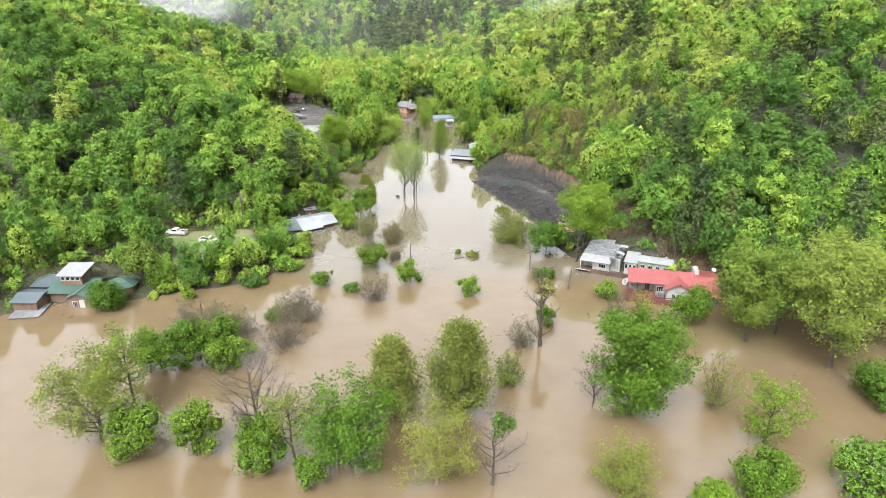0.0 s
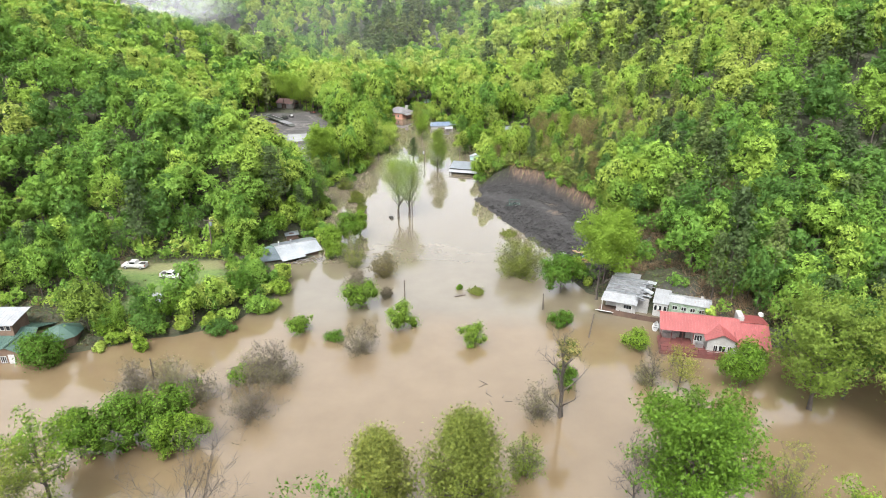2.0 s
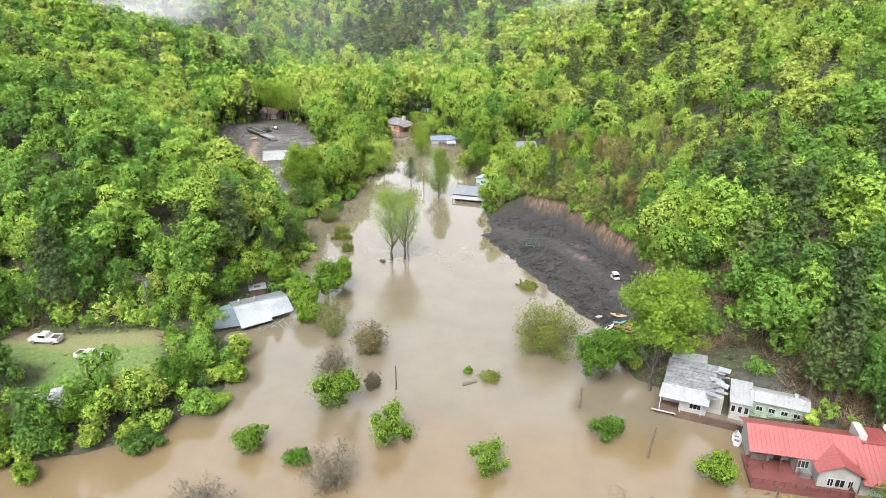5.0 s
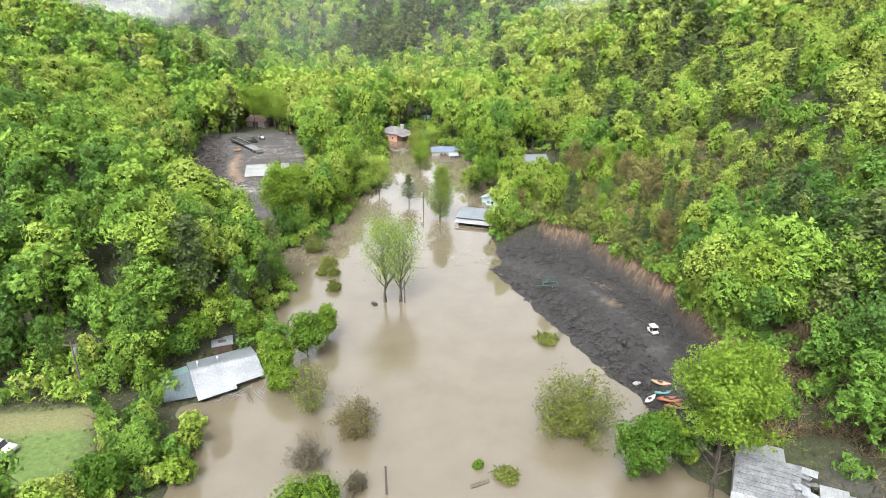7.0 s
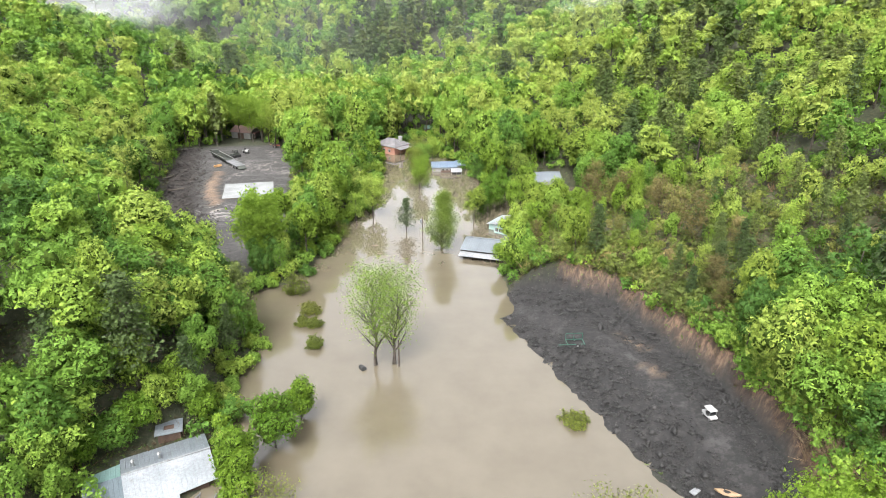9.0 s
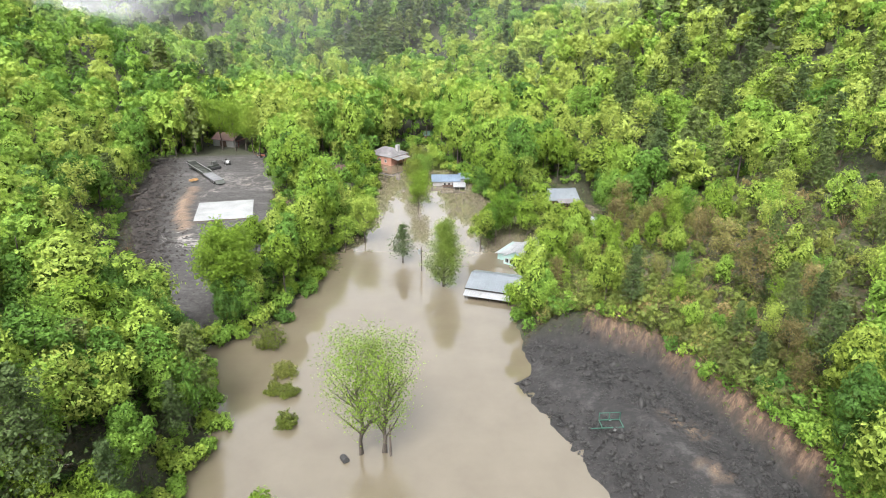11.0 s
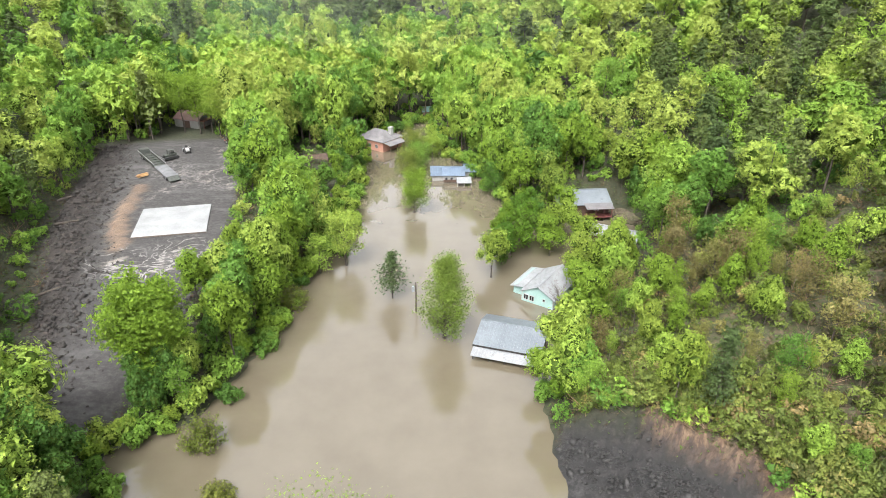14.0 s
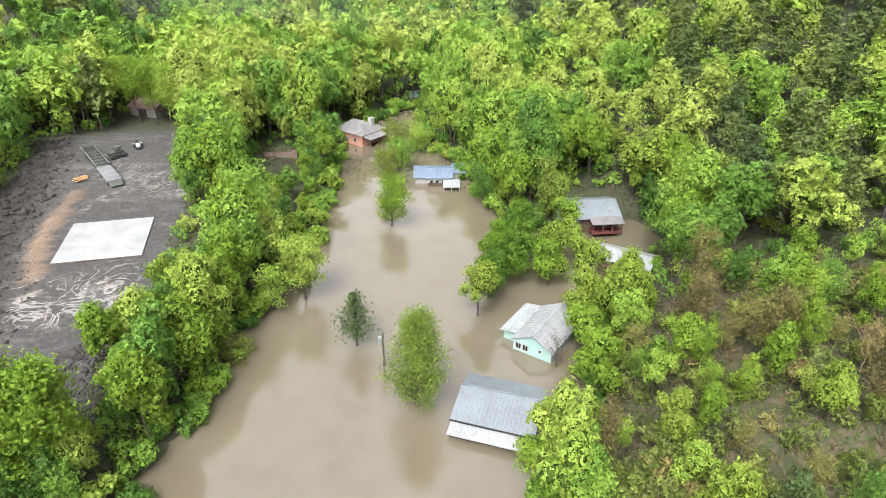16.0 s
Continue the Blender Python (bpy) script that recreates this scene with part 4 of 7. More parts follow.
lone_tree("leafless_tree", -23.6, 65, 15.5, 7.0, None, L_BARE, m_bark, count=22, first=0.15, twigs=3, thick=0.022)
lone_tree("young_tree", -18.6, 63, 13, 3.6, m_spring, "slender tree with thin yellow-green leaves in flood water", m_bark, 5, 0.28, 18, 0.3)
full_tree("broadleaf_tree", -22.4, 63.3, 7.6, 4.4, m_fresh, L_GREEN, 2200, 0.3)
lone_tree("broadleaf_tree", -11.4, 62.5, 10.5, 6.8, m_fresh, "wide-spreading green tree with visible grey limbs in flood water", m_bark, 13, 0.34, 30, 0.12, scatter=0.75)
bush(-15.8, 60, 3.6, 1.9, m_fresh, L_BUSH)
lone_tree("olive_tree", -6.6, 72.5, 15, 4.7, m_dull, L_OLIVE, m_darkbark, 14, 0.3, 44, 0.08, scatter=0.8, cone=True)
lone_tree("olive_tree", 2.4, 72.5, 18.5, 5.6, m_dull, L_OLIVE, m_darkbark, 14, 0.3, 56, 0.06, scatter=0.85, cone=True)
lone_tree("broadleaf_tree", -0.8, 59.5, 11.5, 5.2, m_spring, "yellow-green tree with pale bare limbs in flood water", m_palebark, 9, 0.32, 24, 0.15)
lone_tree("leafless_tree", 5.9, 59.5, 12, 4.6, None, "pale grey leafless tree standing in flood water", m_bark, count=16, first=0.15, twigs=2)
bush(7.0, 60.4, 2.6, 1.5, m_fresh, "green tuft of leaves caught beside a bare tree", 500).location.z = 6.6
twig_bush(9.9, 80.5, 4.6, 2.1, "olive bush with thin new leaves in flood water", 16, m_spring, 5)
lone_tree("leafless_tree", 16.2, 91.5, 16, 4.2, None, "dark bare tree trunk with broken limbs in flood water", m_darkbark, count=15, first=0.1, twigs=2, thick=0.024)
bush(16.3, 91.7, 4.2, 1.5, m_tan, "dull brown-green vine clump round a bare trunk", 700).location.z = 8.0
twig_bush(13.2, 91.5, 4.5, 2.8, L_TWIG)
bush(18.3, 99.5, 2.6, 1.8, m_fresh, L_BUSH)
lone_tree("leafless_tree", 21.7, 75.6, 7.5, 4.0, None, L_BARE, m_darkbark, count=16, first=0.2, twigs=3)
lone_tree("broadleaf_tree", 26.8, 73.8, 15.5, 6.8, m_fresh, L_GREEN, m_bark, 20, 0.38, 38, 0.06, scatter=0.9)
twig_bush(38.9, 75, 7.5, 2.6, "thin young tree with sparse olive leaves in flood water", 10, m_spring, 4)
lone_tree("broadleaf_tree", 42.3, 67, 11, 4.6, m_fresh, "open-branched green tree with sparse leaves in flood water", m_darkbark, 5, 0.34, 20, 0.12, thick=0.026)
lone_tree("broadleaf_tree", 51.5, 93, 18, 6.8, m_olive, "large olive-green tree standing in flood water", m_darkbark, 13, 0.38, 46, 0.2, scatter=0.85)
lone_tree("sycamore_tree", 61, 85, 22, 8.6, m_olive, "large pale-limbed sycamore with olive-yellow leaves", m_bark, 13, 0.38, 48, 0.22, scatter=0.9)
full_tree("broadleaf_tree", 57.5, 95.5, 16, 6.5, m_leaf, L_GREEN, 4200, 0.42, 0.25, 20)
lone_tree("broadleaf_tree", 67, 97, 18, 6.8, m_olive, "large olive-green tree standing in flood water", m_darkbark, 13, 0.4, 40, 0.2, scatter=0.85)
full_tree("broadleaf_tree", 74, 90, 17, 7.0, m_olive, "large olive-green tree standing in flood water", 3600, 0.46, 0.25, 20)
full_tree("broadleaf_tree", 44.2, 98.5, 8, 4.4, m_fresh, "dense round dark green tree beside the red house", 2600, 0.32, -0.05, 16)
for x, y, h, w, m in ((63, 75, 7, 5.2, m_fresh), (50, 58, 7, 4.6, m_leaf), (37.5, 57, 7.5, 4.4, m_fresh), (56, 60, 7, 4.6, m_fresh), (68, 66, 7, 4.5, m_leaf), (31, 55, 4.5, 2.6, m_fresh)):
    full_tree("broadleaf_tree", x, y, h, w, m, L_GREEN, 2000, 0.34, -0.05)
lone_tree("young_tree", 21, 57, 8, 4.0, m_spring, "young tree with yellow-green leaves in flood water", m_bark, 6, 0.3, 22, 0.12)
lone_tree("young_tree", 34.6, 97.5, 8, 2.8, m_spring, "small dark-stemmed tree with sparse yellow leaves", m_darkbark, 4, 0.26, 14, 0.25)
lone_tree("leafless_tree", 31, 98.5, 7.5, 3.4, None, L_BARE, m_darkbark, count=12, first=0.15, twigs=2)
bush(31.2, 109.5, 3.6, 2.3, m_fresh, L_BUSH, 1000)
lone_tree("maple_tree", 31.5, 131.5, 14, 6.0, m_lime, "bright yellow-green maple leaning over the water", m_darkbark, 20, 0.38, 34, 0.3, scatter=0.85, lean=0.02)
lone_tree("leafless_tree", 29.2, 127, 8.5, 3.4, None, "dark forked bare trunk beside the wrecked white house", m_darkbark, count=8, first=0.3, twigs=2, thick=0.035)
full_tree("broadleaf_tree", 22.9, 130, 9, 4.3, m_fresh, L_GREEN, 2800, 0.34, -0.02)
full_tree("broadleaf_tree", 26.3, 134.5, 6, 3.2, m_fresh, L_GREEN, 1500, 0.32, -0.02)
for x, y, h, w, m in ((-50, 114, 4.2, 3.2, m_leaf), (-45.5, 117.5, 6, 3.6, m_fresh), (-55.5, 113.2, 5, 3.0, m_fresh), (-40.5, 121, 6, 3.6, m_leaf), (-59.6, 113.5, 9.5, 4.6, m_olive), (-37.5, 125.5, 5.5, 3.2, m_fresh), (-36, 131, 5, 3.0, m_leaf)):
    full_tree("broadleaf_tree", x, y, h, w, m, "full green tree on the bank below the grassy bench", 1900, 0.34)
# slim trees standing over the far end of the gravel pad
for x, y, h, w in ((-67.6, 312.6, 17, 4.0), (-72.2, 313.8, 18, 4.2), (-86.2, 313, 17, 4.4), (-61, 309.5, 16, 4.0), (-57.5, 304, 17, 4.2), (-80, 310.5, 14, 3.8), (-90.5, 305.5, 14, 4.2), (-64.6, 313.5, 15, 3.8)):
    lone_tree("slender_tree", x, y, h, w, m_lime, "slim dark-stemmed tree with yellow-green leaves by the gravel pad", m_darkbark, 8, 0.36, 24, 0.34, scatter=0.9, thick=0.013)
for x, y, h, w, m in ((-40.6, 154.6, 5.5, 3.0, m_leaf), (-38.4, 156.6, 5.5, 2.8, m_fresh), (-36.2, 158.8, 5.5, 2.8, m_leaf), (-43, 152, 5.5, 2.8, m_fresh), (-45.2, 148.8, 5, 2.6, m_leaf), (-43, 156.5, 7, 3.4, m_leaf), (-39.5, 160, 7, 3.4, m_lime), (-46.5, 152.5, 7, 3.2, m_fresh), (-35, 162, 6.5, 3.0, m_lime), (-43, 163, 7.5, 3.6, m_leaf), (-31.5, 160.5, 5.5, 2.6, m_fresh)):
    full_tree("broadleaf_tree", x, y, h, w, m, "leafy tree crowding the back of the collapsed building", 1800, 0.32)
# bushes in mid-stream
full_tree("broadleaf_tree", -62.5, 104.5, 5.5, 4.2, m_fresh, "round bright green tree beside the green-roofed house", 2200, 0.3, -0.1)
for x, y, h, w, m in ((-30.3, 100.2, 2.6, 1.7, m_fresh), (-23.9, 115, 3.2, 2.1, m_fresh), (-15, 123.5, 4.6, 3.3, m_fresh), (-7, 116.5, 4.4, 2.8, m_fresh),
                      (-17.8, 112.4, 1.7, 1.5, m_fresh), (5.1, 111, 3.3, 2.2, m_fresh), (-36.5, 97.5, 2.2, 1.2, m_fresh), (20.8, 117.3, 3.0, 1.9, m_fresh), (3.4, 131.6, 0.9, 0.7, m_fresh)):
    bush(x, y, h, w, m, L_BUSH, int(260 * w + 250))
for x, y, h, w in ((-34.8, 95.7, 3.6, 3.0), (-26.4, 103, 4.6, 3.0), (-28.5, 100, 4, 2.8), (-24.6, 100.5, 3.2, 3.0), (-26.2, 92, 4.4, 4.0), (-13.4, 108.9, 4.2, 3.3), (-40.5, 99, 4, 3.2),
                   (-45, 98, 4, 3.0), (30.5, 99.5, 3, 1.8), (13, 209.3, 1.2, 1.2), (-37.8, 94, 2.4, 2.0), (-16.7, 132, 3.2, 2.2), (-10.6, 128.1, 1.8, 1.2)):
    twig_bush(x, y, h, w, L_TWIG, 18)
twig_bush(16.2, 139, 6.0, 4.6, "rounded olive-grey bush with thin leaves in flood water", 34, m_dull, 13)
twig_bush(-11.9, 138, 4.2, 2.6, "rounded grey-brown bush in flood water", 26, m_tan, 6)
twig_bush(-18.6, 143, 6, 3.0, "thin grey-green bush in flood water", 20, m_spring, 3)
for x, y, h, w in ((-21.5, 156, 8.5, 3.7), (-25, 151.5, 7, 3.2), (-19.6, 161.5, 6, 2.6), (-23.4, 147.5, 6, 2.8)):
    full_tree("broadleaf_tree", x, y, h, w, m_fresh, L_GREEN, 2000, 0.32, 0.0)
for x, y, h, w in ((16.3, 161, 0.9, 1.8), (-21.3, 180, 1.2, 1.3), (-24.2, 191.5, 1.4, 1.6), (-22.6, 186.5, 1.1, 1.3), (-25.1, 229.1, 2.6, 2.4), (-28.5, 199, 3.2, 2.2), (-24.5, 187, 1.0, 1.2), (6.8, 130, 0.8, 1.2)):
    twig_bush(x, y, h, w, "low clump of weeds standing out of flood water", 14, m_dull, 6)
lone_tree("willow_tree", -11.2, 174.5, 16.5, 6.0, m_lime, "tall pale willow with thin yellow-green leaves in flood water", m_bark, 9, 0.2, 30, 0.2, scatter=1.0, lean=-0.1, rise=1.2)
lone_tree("willow_tree", -8.4, 175, 16, 5.6, m_lime, "tall pale willow with thin yellow-green leaves in flood water", m_bark, 9, 0.2, 28, 0.2, scatter=1.0, lean=0.08, rise=1.2)
# up the valley
segs, leafy = pine_parts(rng, 9.5, 3.0, 2200, 0.28)
plant("cedar_tree", mesh_of("trunk", tubes(segs, 4), m_darkbark), mesh_of("crown", leafy, m_pine), -9.5, 231.5, -1, 0, 1, "small dark cedar standing in flood water", "tree", "flooded trees")
lone_tree("slender_tree", -1.2, 220.5, 15.5, 4.6, m_olive, "upright grey-green tree with fine leaves in flood water", m_darkbark, 12, 0.24, 46, 0.06, scatter=0.75, rise=0.8, cone=True)
lone_tree("young_tree", -7.6, 266, 10.5, 3.4, m_lime, "yellow-green tree standing in flood water", m_darkbark, 8, 0.3, 24, 0.18)
lone_tree("young_tree", -18.3, 242.5, 12, 3.6, m_leaf, "leaning yellow-green tree at the water's edge", m_darkbark, 8, 0.32, 24, 0.25, lean=-0.08)
lone_tree("young_tree", -22.3, 239.5, 8, 2.6, m_leaf, "thin tree with sparse leaves in flood water", m_darkbark, 6, 0.28, 14, 0.25)
lone_tree("maple_tree", -36.0, 207, 15.5, 4.4, m_lime, "tall yellow-green maple beside the rubble pad", m_bark, 18, 0.42, 36, 0.2, scatter=0.9)
for x, y, h, w, m in ((6.6, 238.5, 10, 3.2, m_lime), (8.6, 243, 9, 3.2, m_fresh), (19.8, 229.5, 9.5, 3.8, m_lime), (20.5, 236, 10, 3.6, m_lime), (10.5, 247, 9.5, 3.6, m_fresh), (14, 250.5, 10, 4.0, m_fresh),
                      (17.5, 246.5, 9, 3.4, m_lime), (20, 252.5, 10, 3.8, m_lime), (14.5, 257, 10, 3.8, m_fresh), (9.8, 254, 8, 3.0, m_fresh), (23.5, 247, 9, 3.6, m_lime), (22.2, 261, 11, 3.8, m_lime), (19.5, 266, 12, 4.4, m_olive), (11.8, 209.8, 6.5, 3.0, m_lime), (13.6, 206, 6, 3.0, m_fresh)):
    full_tree("broadleaf_tree", x, y, h, w, m, "bright green tree standing in water among the flooded houses", 1500, 0.34, 0.05, 12)
lone_tree("leafless_tree", 16.0, 227.6, 5.5, 2.4, None, "small bare tree beside the turquoise house", m_twig, count=10, first=0.2, twigs=2)
for x, y, h, w in ((-10, 284, 9, 3.2), (-7.5, 292, 8, 3.0), (-9, 300, 9, 3.4), (-4.5, 303, 8, 3.0), (9.5, 276, 9, 3.2), (6.8, 300, 9, 3.4)):
    lone_tree("young_tree", x, y, h, w, m_spring if x < -8 else m_leaf, "thin yellow-green tree standing in water by the far houses", m_darkbark, 8, 0.3, 18, 0.15)

# ---- building kit ----


def part(name, bm, mat, parent, label=""):
    me = bpy.data.meshes.new(name)
    bmesh.ops.recalc_face_normals(bm, faces=bm.faces)
    bm.to_mesh(me)
    bm.free()
    me.materials.append(mat)
    o = new(name, me)
    o.parent = parent
    if label:
        o["label"] = label
    return o


def thing(name, x, y, z, turn, label, category, group=""):
    root = tagged(new(name), label, category, group)
    root.empty_display_size = 0.5
    root.matrix_world = pose(x, y, z, 0, 0, turn)
    return root


def box(bm, x0, x1, y0, y1, z0, z1, turn=None):
    m = Matrix.Translation(((x0 + x1) / 2, (y0 + y1) / 2, (z0 + z1) / 2)) @ (turn or Matrix()) @ Matrix.Diagonal((x1 - x0, y1 - y0, z1 - z0, 1))
    bmesh.ops.create_cube(bm, size=1, matrix=m)


def boxes(*rows):
    bm = bmesh.new()
    for r in rows:
        box(bm, *r)
    return bm


def plate(bm, corners, thick):
    """A slab under four corners given in a ring."""
    top = [bm.verts.new(c) for c in corners]
    c = [Vector(v) for v in corners]
    n = (c[1] - c[0]).cross(c[3] - c[0]).normalized()
    if n.z < 0:
        n = -n
    low = [bm.verts.new(v - n * thick) for v in c]
    bm.faces.new(top)
    bm.faces.new(low[::-1])
    for i in range(4):
        j = (i + 1) % 4
        bm.faces.new((top[i], low[i], low[j], top[j]))


def tin_sheet(corners, thick=0.05, every=0.45, proud=0.03):
    """A metal roof slope: eave start, eave end, ridge end, ridge start; with seams that run from ridge to eave."""
    bm = bmesh.new()
    a, b, c, d = (Vector(v) for v in corners)
    n = (b - a).cross(d - a).normalized()
    n = -n if n.z < 0 else n
    long = (b - a).length
    k = max(2, int(long / every)) if every < 50 else 0
    line = [(0.0, 0.0)]
    for i in range(1, k):
        f, w = i / k, 0.045 / long
        line += [(f - w, 0.0), (f - w * 0.6, proud), (f + w * 0.6, proud), (f + w, 0.0)]
    line.append((1.0, 0.0))
    rows = []
    for f, up in line:
        p, q = a.lerp(b, f), d.lerp(c, f)
        rows.append([bm.verts.new(v) for v in (p + n * up, q + n * up, q - n * thick, p - n * thick)])
    for r, s in zip(rows, rows[1:]):
        for i in range(4):
            j = (i + 1) % 4
            bm.faces.new((r[i], r[j], s[j], s[i]))
    bm.faces.new(rows[0])
    bm.faces.new(rows[-1][::-1])
    return bm


def window(parent, x, y, z, w, h, facing, frame_mat, pane_mat, bars=1):
    """A framed window in a wall: facing 'y-' or 'x-' and so on, at its centre."""
    o = new("window")
    o.parent = parent
    a = {"y-": 0, "x+": 90, "y+": 180, "x-": -90}[facing]
    o.matrix_basis = pose(x, y, z, 0, 0, a)
    t = 0.09
    rows = [(-w / 2, w / 2, -0.06, 0.04, -h / 2, -h / 2 + t), (-w / 2, w / 2, -0.06, 0.04, h / 2 - t, h / 2), (-w / 2, -w / 2 + t, -0.06, 0.04, -h / 2 + t, h / 2 - t), (w / 2 - t, w / 2, -0.06, 0.04, -h / 2 + t, h / 2 - t)]
    for i in range(bars):
        x0 = -w / 2 + w * (i + 1) / (bars + 1)
        rows.append((x0 - 0.03, x0 + 0.03, -0.05, 0.03, -h / 2 + t, h / 2 - t))
    part("frame", boxes(*rows), frame_mat, o)
    part("pane", boxes((-w / 2 + t, w / 2 - t, -0.02, 0.0, -h / 2 + t, h / 2 - t)), pane_mat, o, "dark window glass")
    return o


def prism(bm, x0, x1, y0, y1, z0, eave, ridge, along="x"):
    """A house body with gable ends."""
    if along == "x":
        ym = (y0 + y1) / 2
        prof = [(y0, z0), (y1, z0), (y1, eave), (ym, ridge), (y0, eave)]
        rings = [[bm.verts.new((x, y, z)) for y, z in prof] for x in (x0, x1)]
    else:
        xm = (x0 + x1) / 2
        prof = [(x0, z0), (x1, z0), (x1, eave), (xm, ridge), (x0, eave)]
        rings = [[bm.verts.new((x, y, z)) for x, z in prof] for y in (y0, y1)]
    bm.faces.new(rings[0])
    bm.faces.new(rings[1][::-1])
    for i in range(5):
        j = (i + 1) % 5
        bm.faces.new((rings[0][i], rings[1][i], rings[1][j], rings[0][j]))


def gable_roof(root, x0, x1, y0, y1, eave, ridge, mat, along="x", lap=0.35, thick=0.08, tin=True):
    lift = 0.09
    if along == "x":
        ym, s = (y0 + y1) / 2, (ridge - eave) / ((y1 - y0) / 2)
        a, b = y0 - lap, y1 + lap
        ze = eave - s * lap + lift
        slopes = [[(x0 - lap, a, ze), (x1 + lap, a, ze), (x1 + lap, ym, ridge + lift), (x0 - lap, ym, ridge + lift)], [(x1 + lap, b, ze), (x0 - lap, b, ze), (x0 - lap, ym, ridge + lift), (x1 + lap, ym, ridge + lift)]]
        cap = (x0 - lap, x1 + lap, ym - 0.14, ym + 0.14, ridge + lift - 0.02, ridge + lift + 0.06)
    else:
        xm, s = (x0 + x1) / 2, (ridge - eave) / ((x1 - x0) / 2)
        a, b = x0 - lap, x1 + lap
        ze = eave - s * lap + lift
        slopes = [[(a, y1 + lap, ze), (a, y0 - lap, ze), (xm, y0 - lap, ridge + lift), (xm, y1 + lap, ridge + lift)], [(b, y0 - lap, ze), (b, y1 + lap, ze), (xm, y1 + lap, ridge + lift), (xm, y0 - lap, ridge + lift)]]
        cap = (xm - 0.14, xm + 0.14, y0 - lap, y1 + lap, ridge + lift - 0.02, ridge + lift + 0.06)
    for s in slopes:
        part("roof_slope", tin_sheet(s, thick, 0.5 if tin else 99, 0.03), mat, root)
    part("ridge_cap", boxes(cap), mat, root)


m_redroof = surface("faded red metal roof", (0.155, 0.038, 0.037), (0.205, 0.055, 0.053), 0.42, 0, 0.35, 5, 0.08, (0.2, 0.085, 0.075), 0.62)
m_whitetin = surface("white painted metal roof", (0.165, 0.173, 0.182), (0.235, 0.243, 0.252), 0.4, 0, 0.5, 5, 0.08, (0.12, 0.118, 0.112), 0.56)
m_greytin = surface("grey galvanised metal roof", (0.115, 0.132, 0.148), (0.16, 0.18, 0.198), 0.38, 0.15, 0.4, 4, 0.1, (0.095, 0.105, 0.112), 0.58)
m_paletin = surface("pale grey metal roof", (0.17, 0.185, 0.2), (0.25, 0.265, 0.28), 0.4, 0.1, 0.4, 4, 0.1, (0.13, 0.13, 0.13), 0.6)
m_wornroof = surface("worn grey roofing with torn patches", (0.072, 0.0756, 0.0806), (0.173, 0.18, 0.191), 0.7, 0, 1.1, 6, 0.4, (0.0504, 0.0504, 0.054), 0.54)
m_greenroof = surface("dull green metal roof", (0.026, 0.056, 0.046), (0.045, 0.084, 0.068), 0.45, 0, 0.4, 5, 0.1, (0.115, 0.158, 0.144), 0.62)
m_bluegreytin = surface("blue-grey metal roof", (0.058, 0.078, 0.09), (0.088, 0.11, 0.124), 0.45, 0.1, 0.4, 5, 0.1, (0.18, 0.216, 0.238), 0.62)
m_bluetin = surface("pale blue metal roof", (0.085, 0.12, 0.175), (0.125, 0.165, 0.22), 0.4, 0.1, 0.5, 5, 0.1, (0.2, 0.215, 0.24), 0.56)
m_shingle = surface("weathered grey shingle roof", (0.0936, 0.09, 0.0936), (0.158, 0.151, 0.155), 0.9, 0, 0.6, 14, 0.4, (0.216, 0.209, 0.202), 0.66)
m_tealtin = surface("faded teal metal roof", (0.101, 0.173, 0.166), (0.144, 0.223, 0.216), 0.45, 0.1, 0.4, 5, 0.1)
m_whitewall = surface("white siding", (0.2, 0.198, 0.19), (0.265, 0.262, 0.253), 0.6, 0, 0.6, 8, 0.1, (0.15, 0.135, 0.12), 0.58)
m_tealwall = surface("pale turquoise painted wall", (0.194, 0.31, 0.288), (0.238, 0.346, 0.324), 0.6, 0, 0.6, 8, 0.1)
m_pinkwall = surface("salmon pink painted wall", (0.274, 0.13, 0.0936), (0.317, 0.166, 0.122), 0.7, 0, 0.6, 8, 0.1)
m_greenwall = surface("green-stained white trailer siding", (0.0864, 0.144, 0.0792), (0.288, 0.331, 0.288), 0.6, 0, 1.0, 6, 0.1, (0.0432, 0.0936, 0.036), 0.52)
m_brownwall = surface("dark brown timber wall", (0.0396, 0.023, 0.0158), (0.0792, 0.0468, 0.0324), 0.85, 0, 0.8, 9, 0.3)
m_logwall = surface("weathered brown boards", (0.072, 0.0446, 0.0302), (0.137, 0.09, 0.0612), 0.85, 0, 0.8, 9, 0.3)
m_deck = surface("dark red stained deck timber", (0.06, 0.017, 0.016), (0.105, 0.029, 0.025), 0.7, 0, 0.7, 9, 0.2)
m_greydeck = surface("grey weathered planks", (0.085, 0.087, 0.093), (0.15, 0.152, 0.158), 0.8, 0, 0.7, 9, 0.2)
m_glass, _n, _l, _b = material("dark window glass", 0.06)
_b.inputs["Base Color"].default_value = (0.012, 0.014, 0.016, 1)
m_trim = surface("white trim", (0.24, 0.24, 0.235), (0.3, 0.3, 0.295), 0.55, 0, 1, 8, 0.05)
m_pole = surface("dark weathered pole timber", (0.045, 0.035, 0.028), (0.1, 0.08, 0.065), 0.9, 0, 2, 10, 0.3)
# black for dark walls, and for shade painted into openings
m_dark = surface("black for dark walls and shaded openings", (0.012, 0.011, 0.01), (0.025, 0.022, 0.02), 0.9, 0, 1, 8, 0.1)
m_tyre = surface("black tyre rubber", (0.012, 0.012, 0.012), (0.03, 0.03, 0.03), 0.85, 0, 2, 20, 0.2)
m_steel = surface("grey steel", (0.2, 0.2, 0.2), (0.34, 0.34, 0.34), 0.4, 0.7, 1, 10, 0.1)
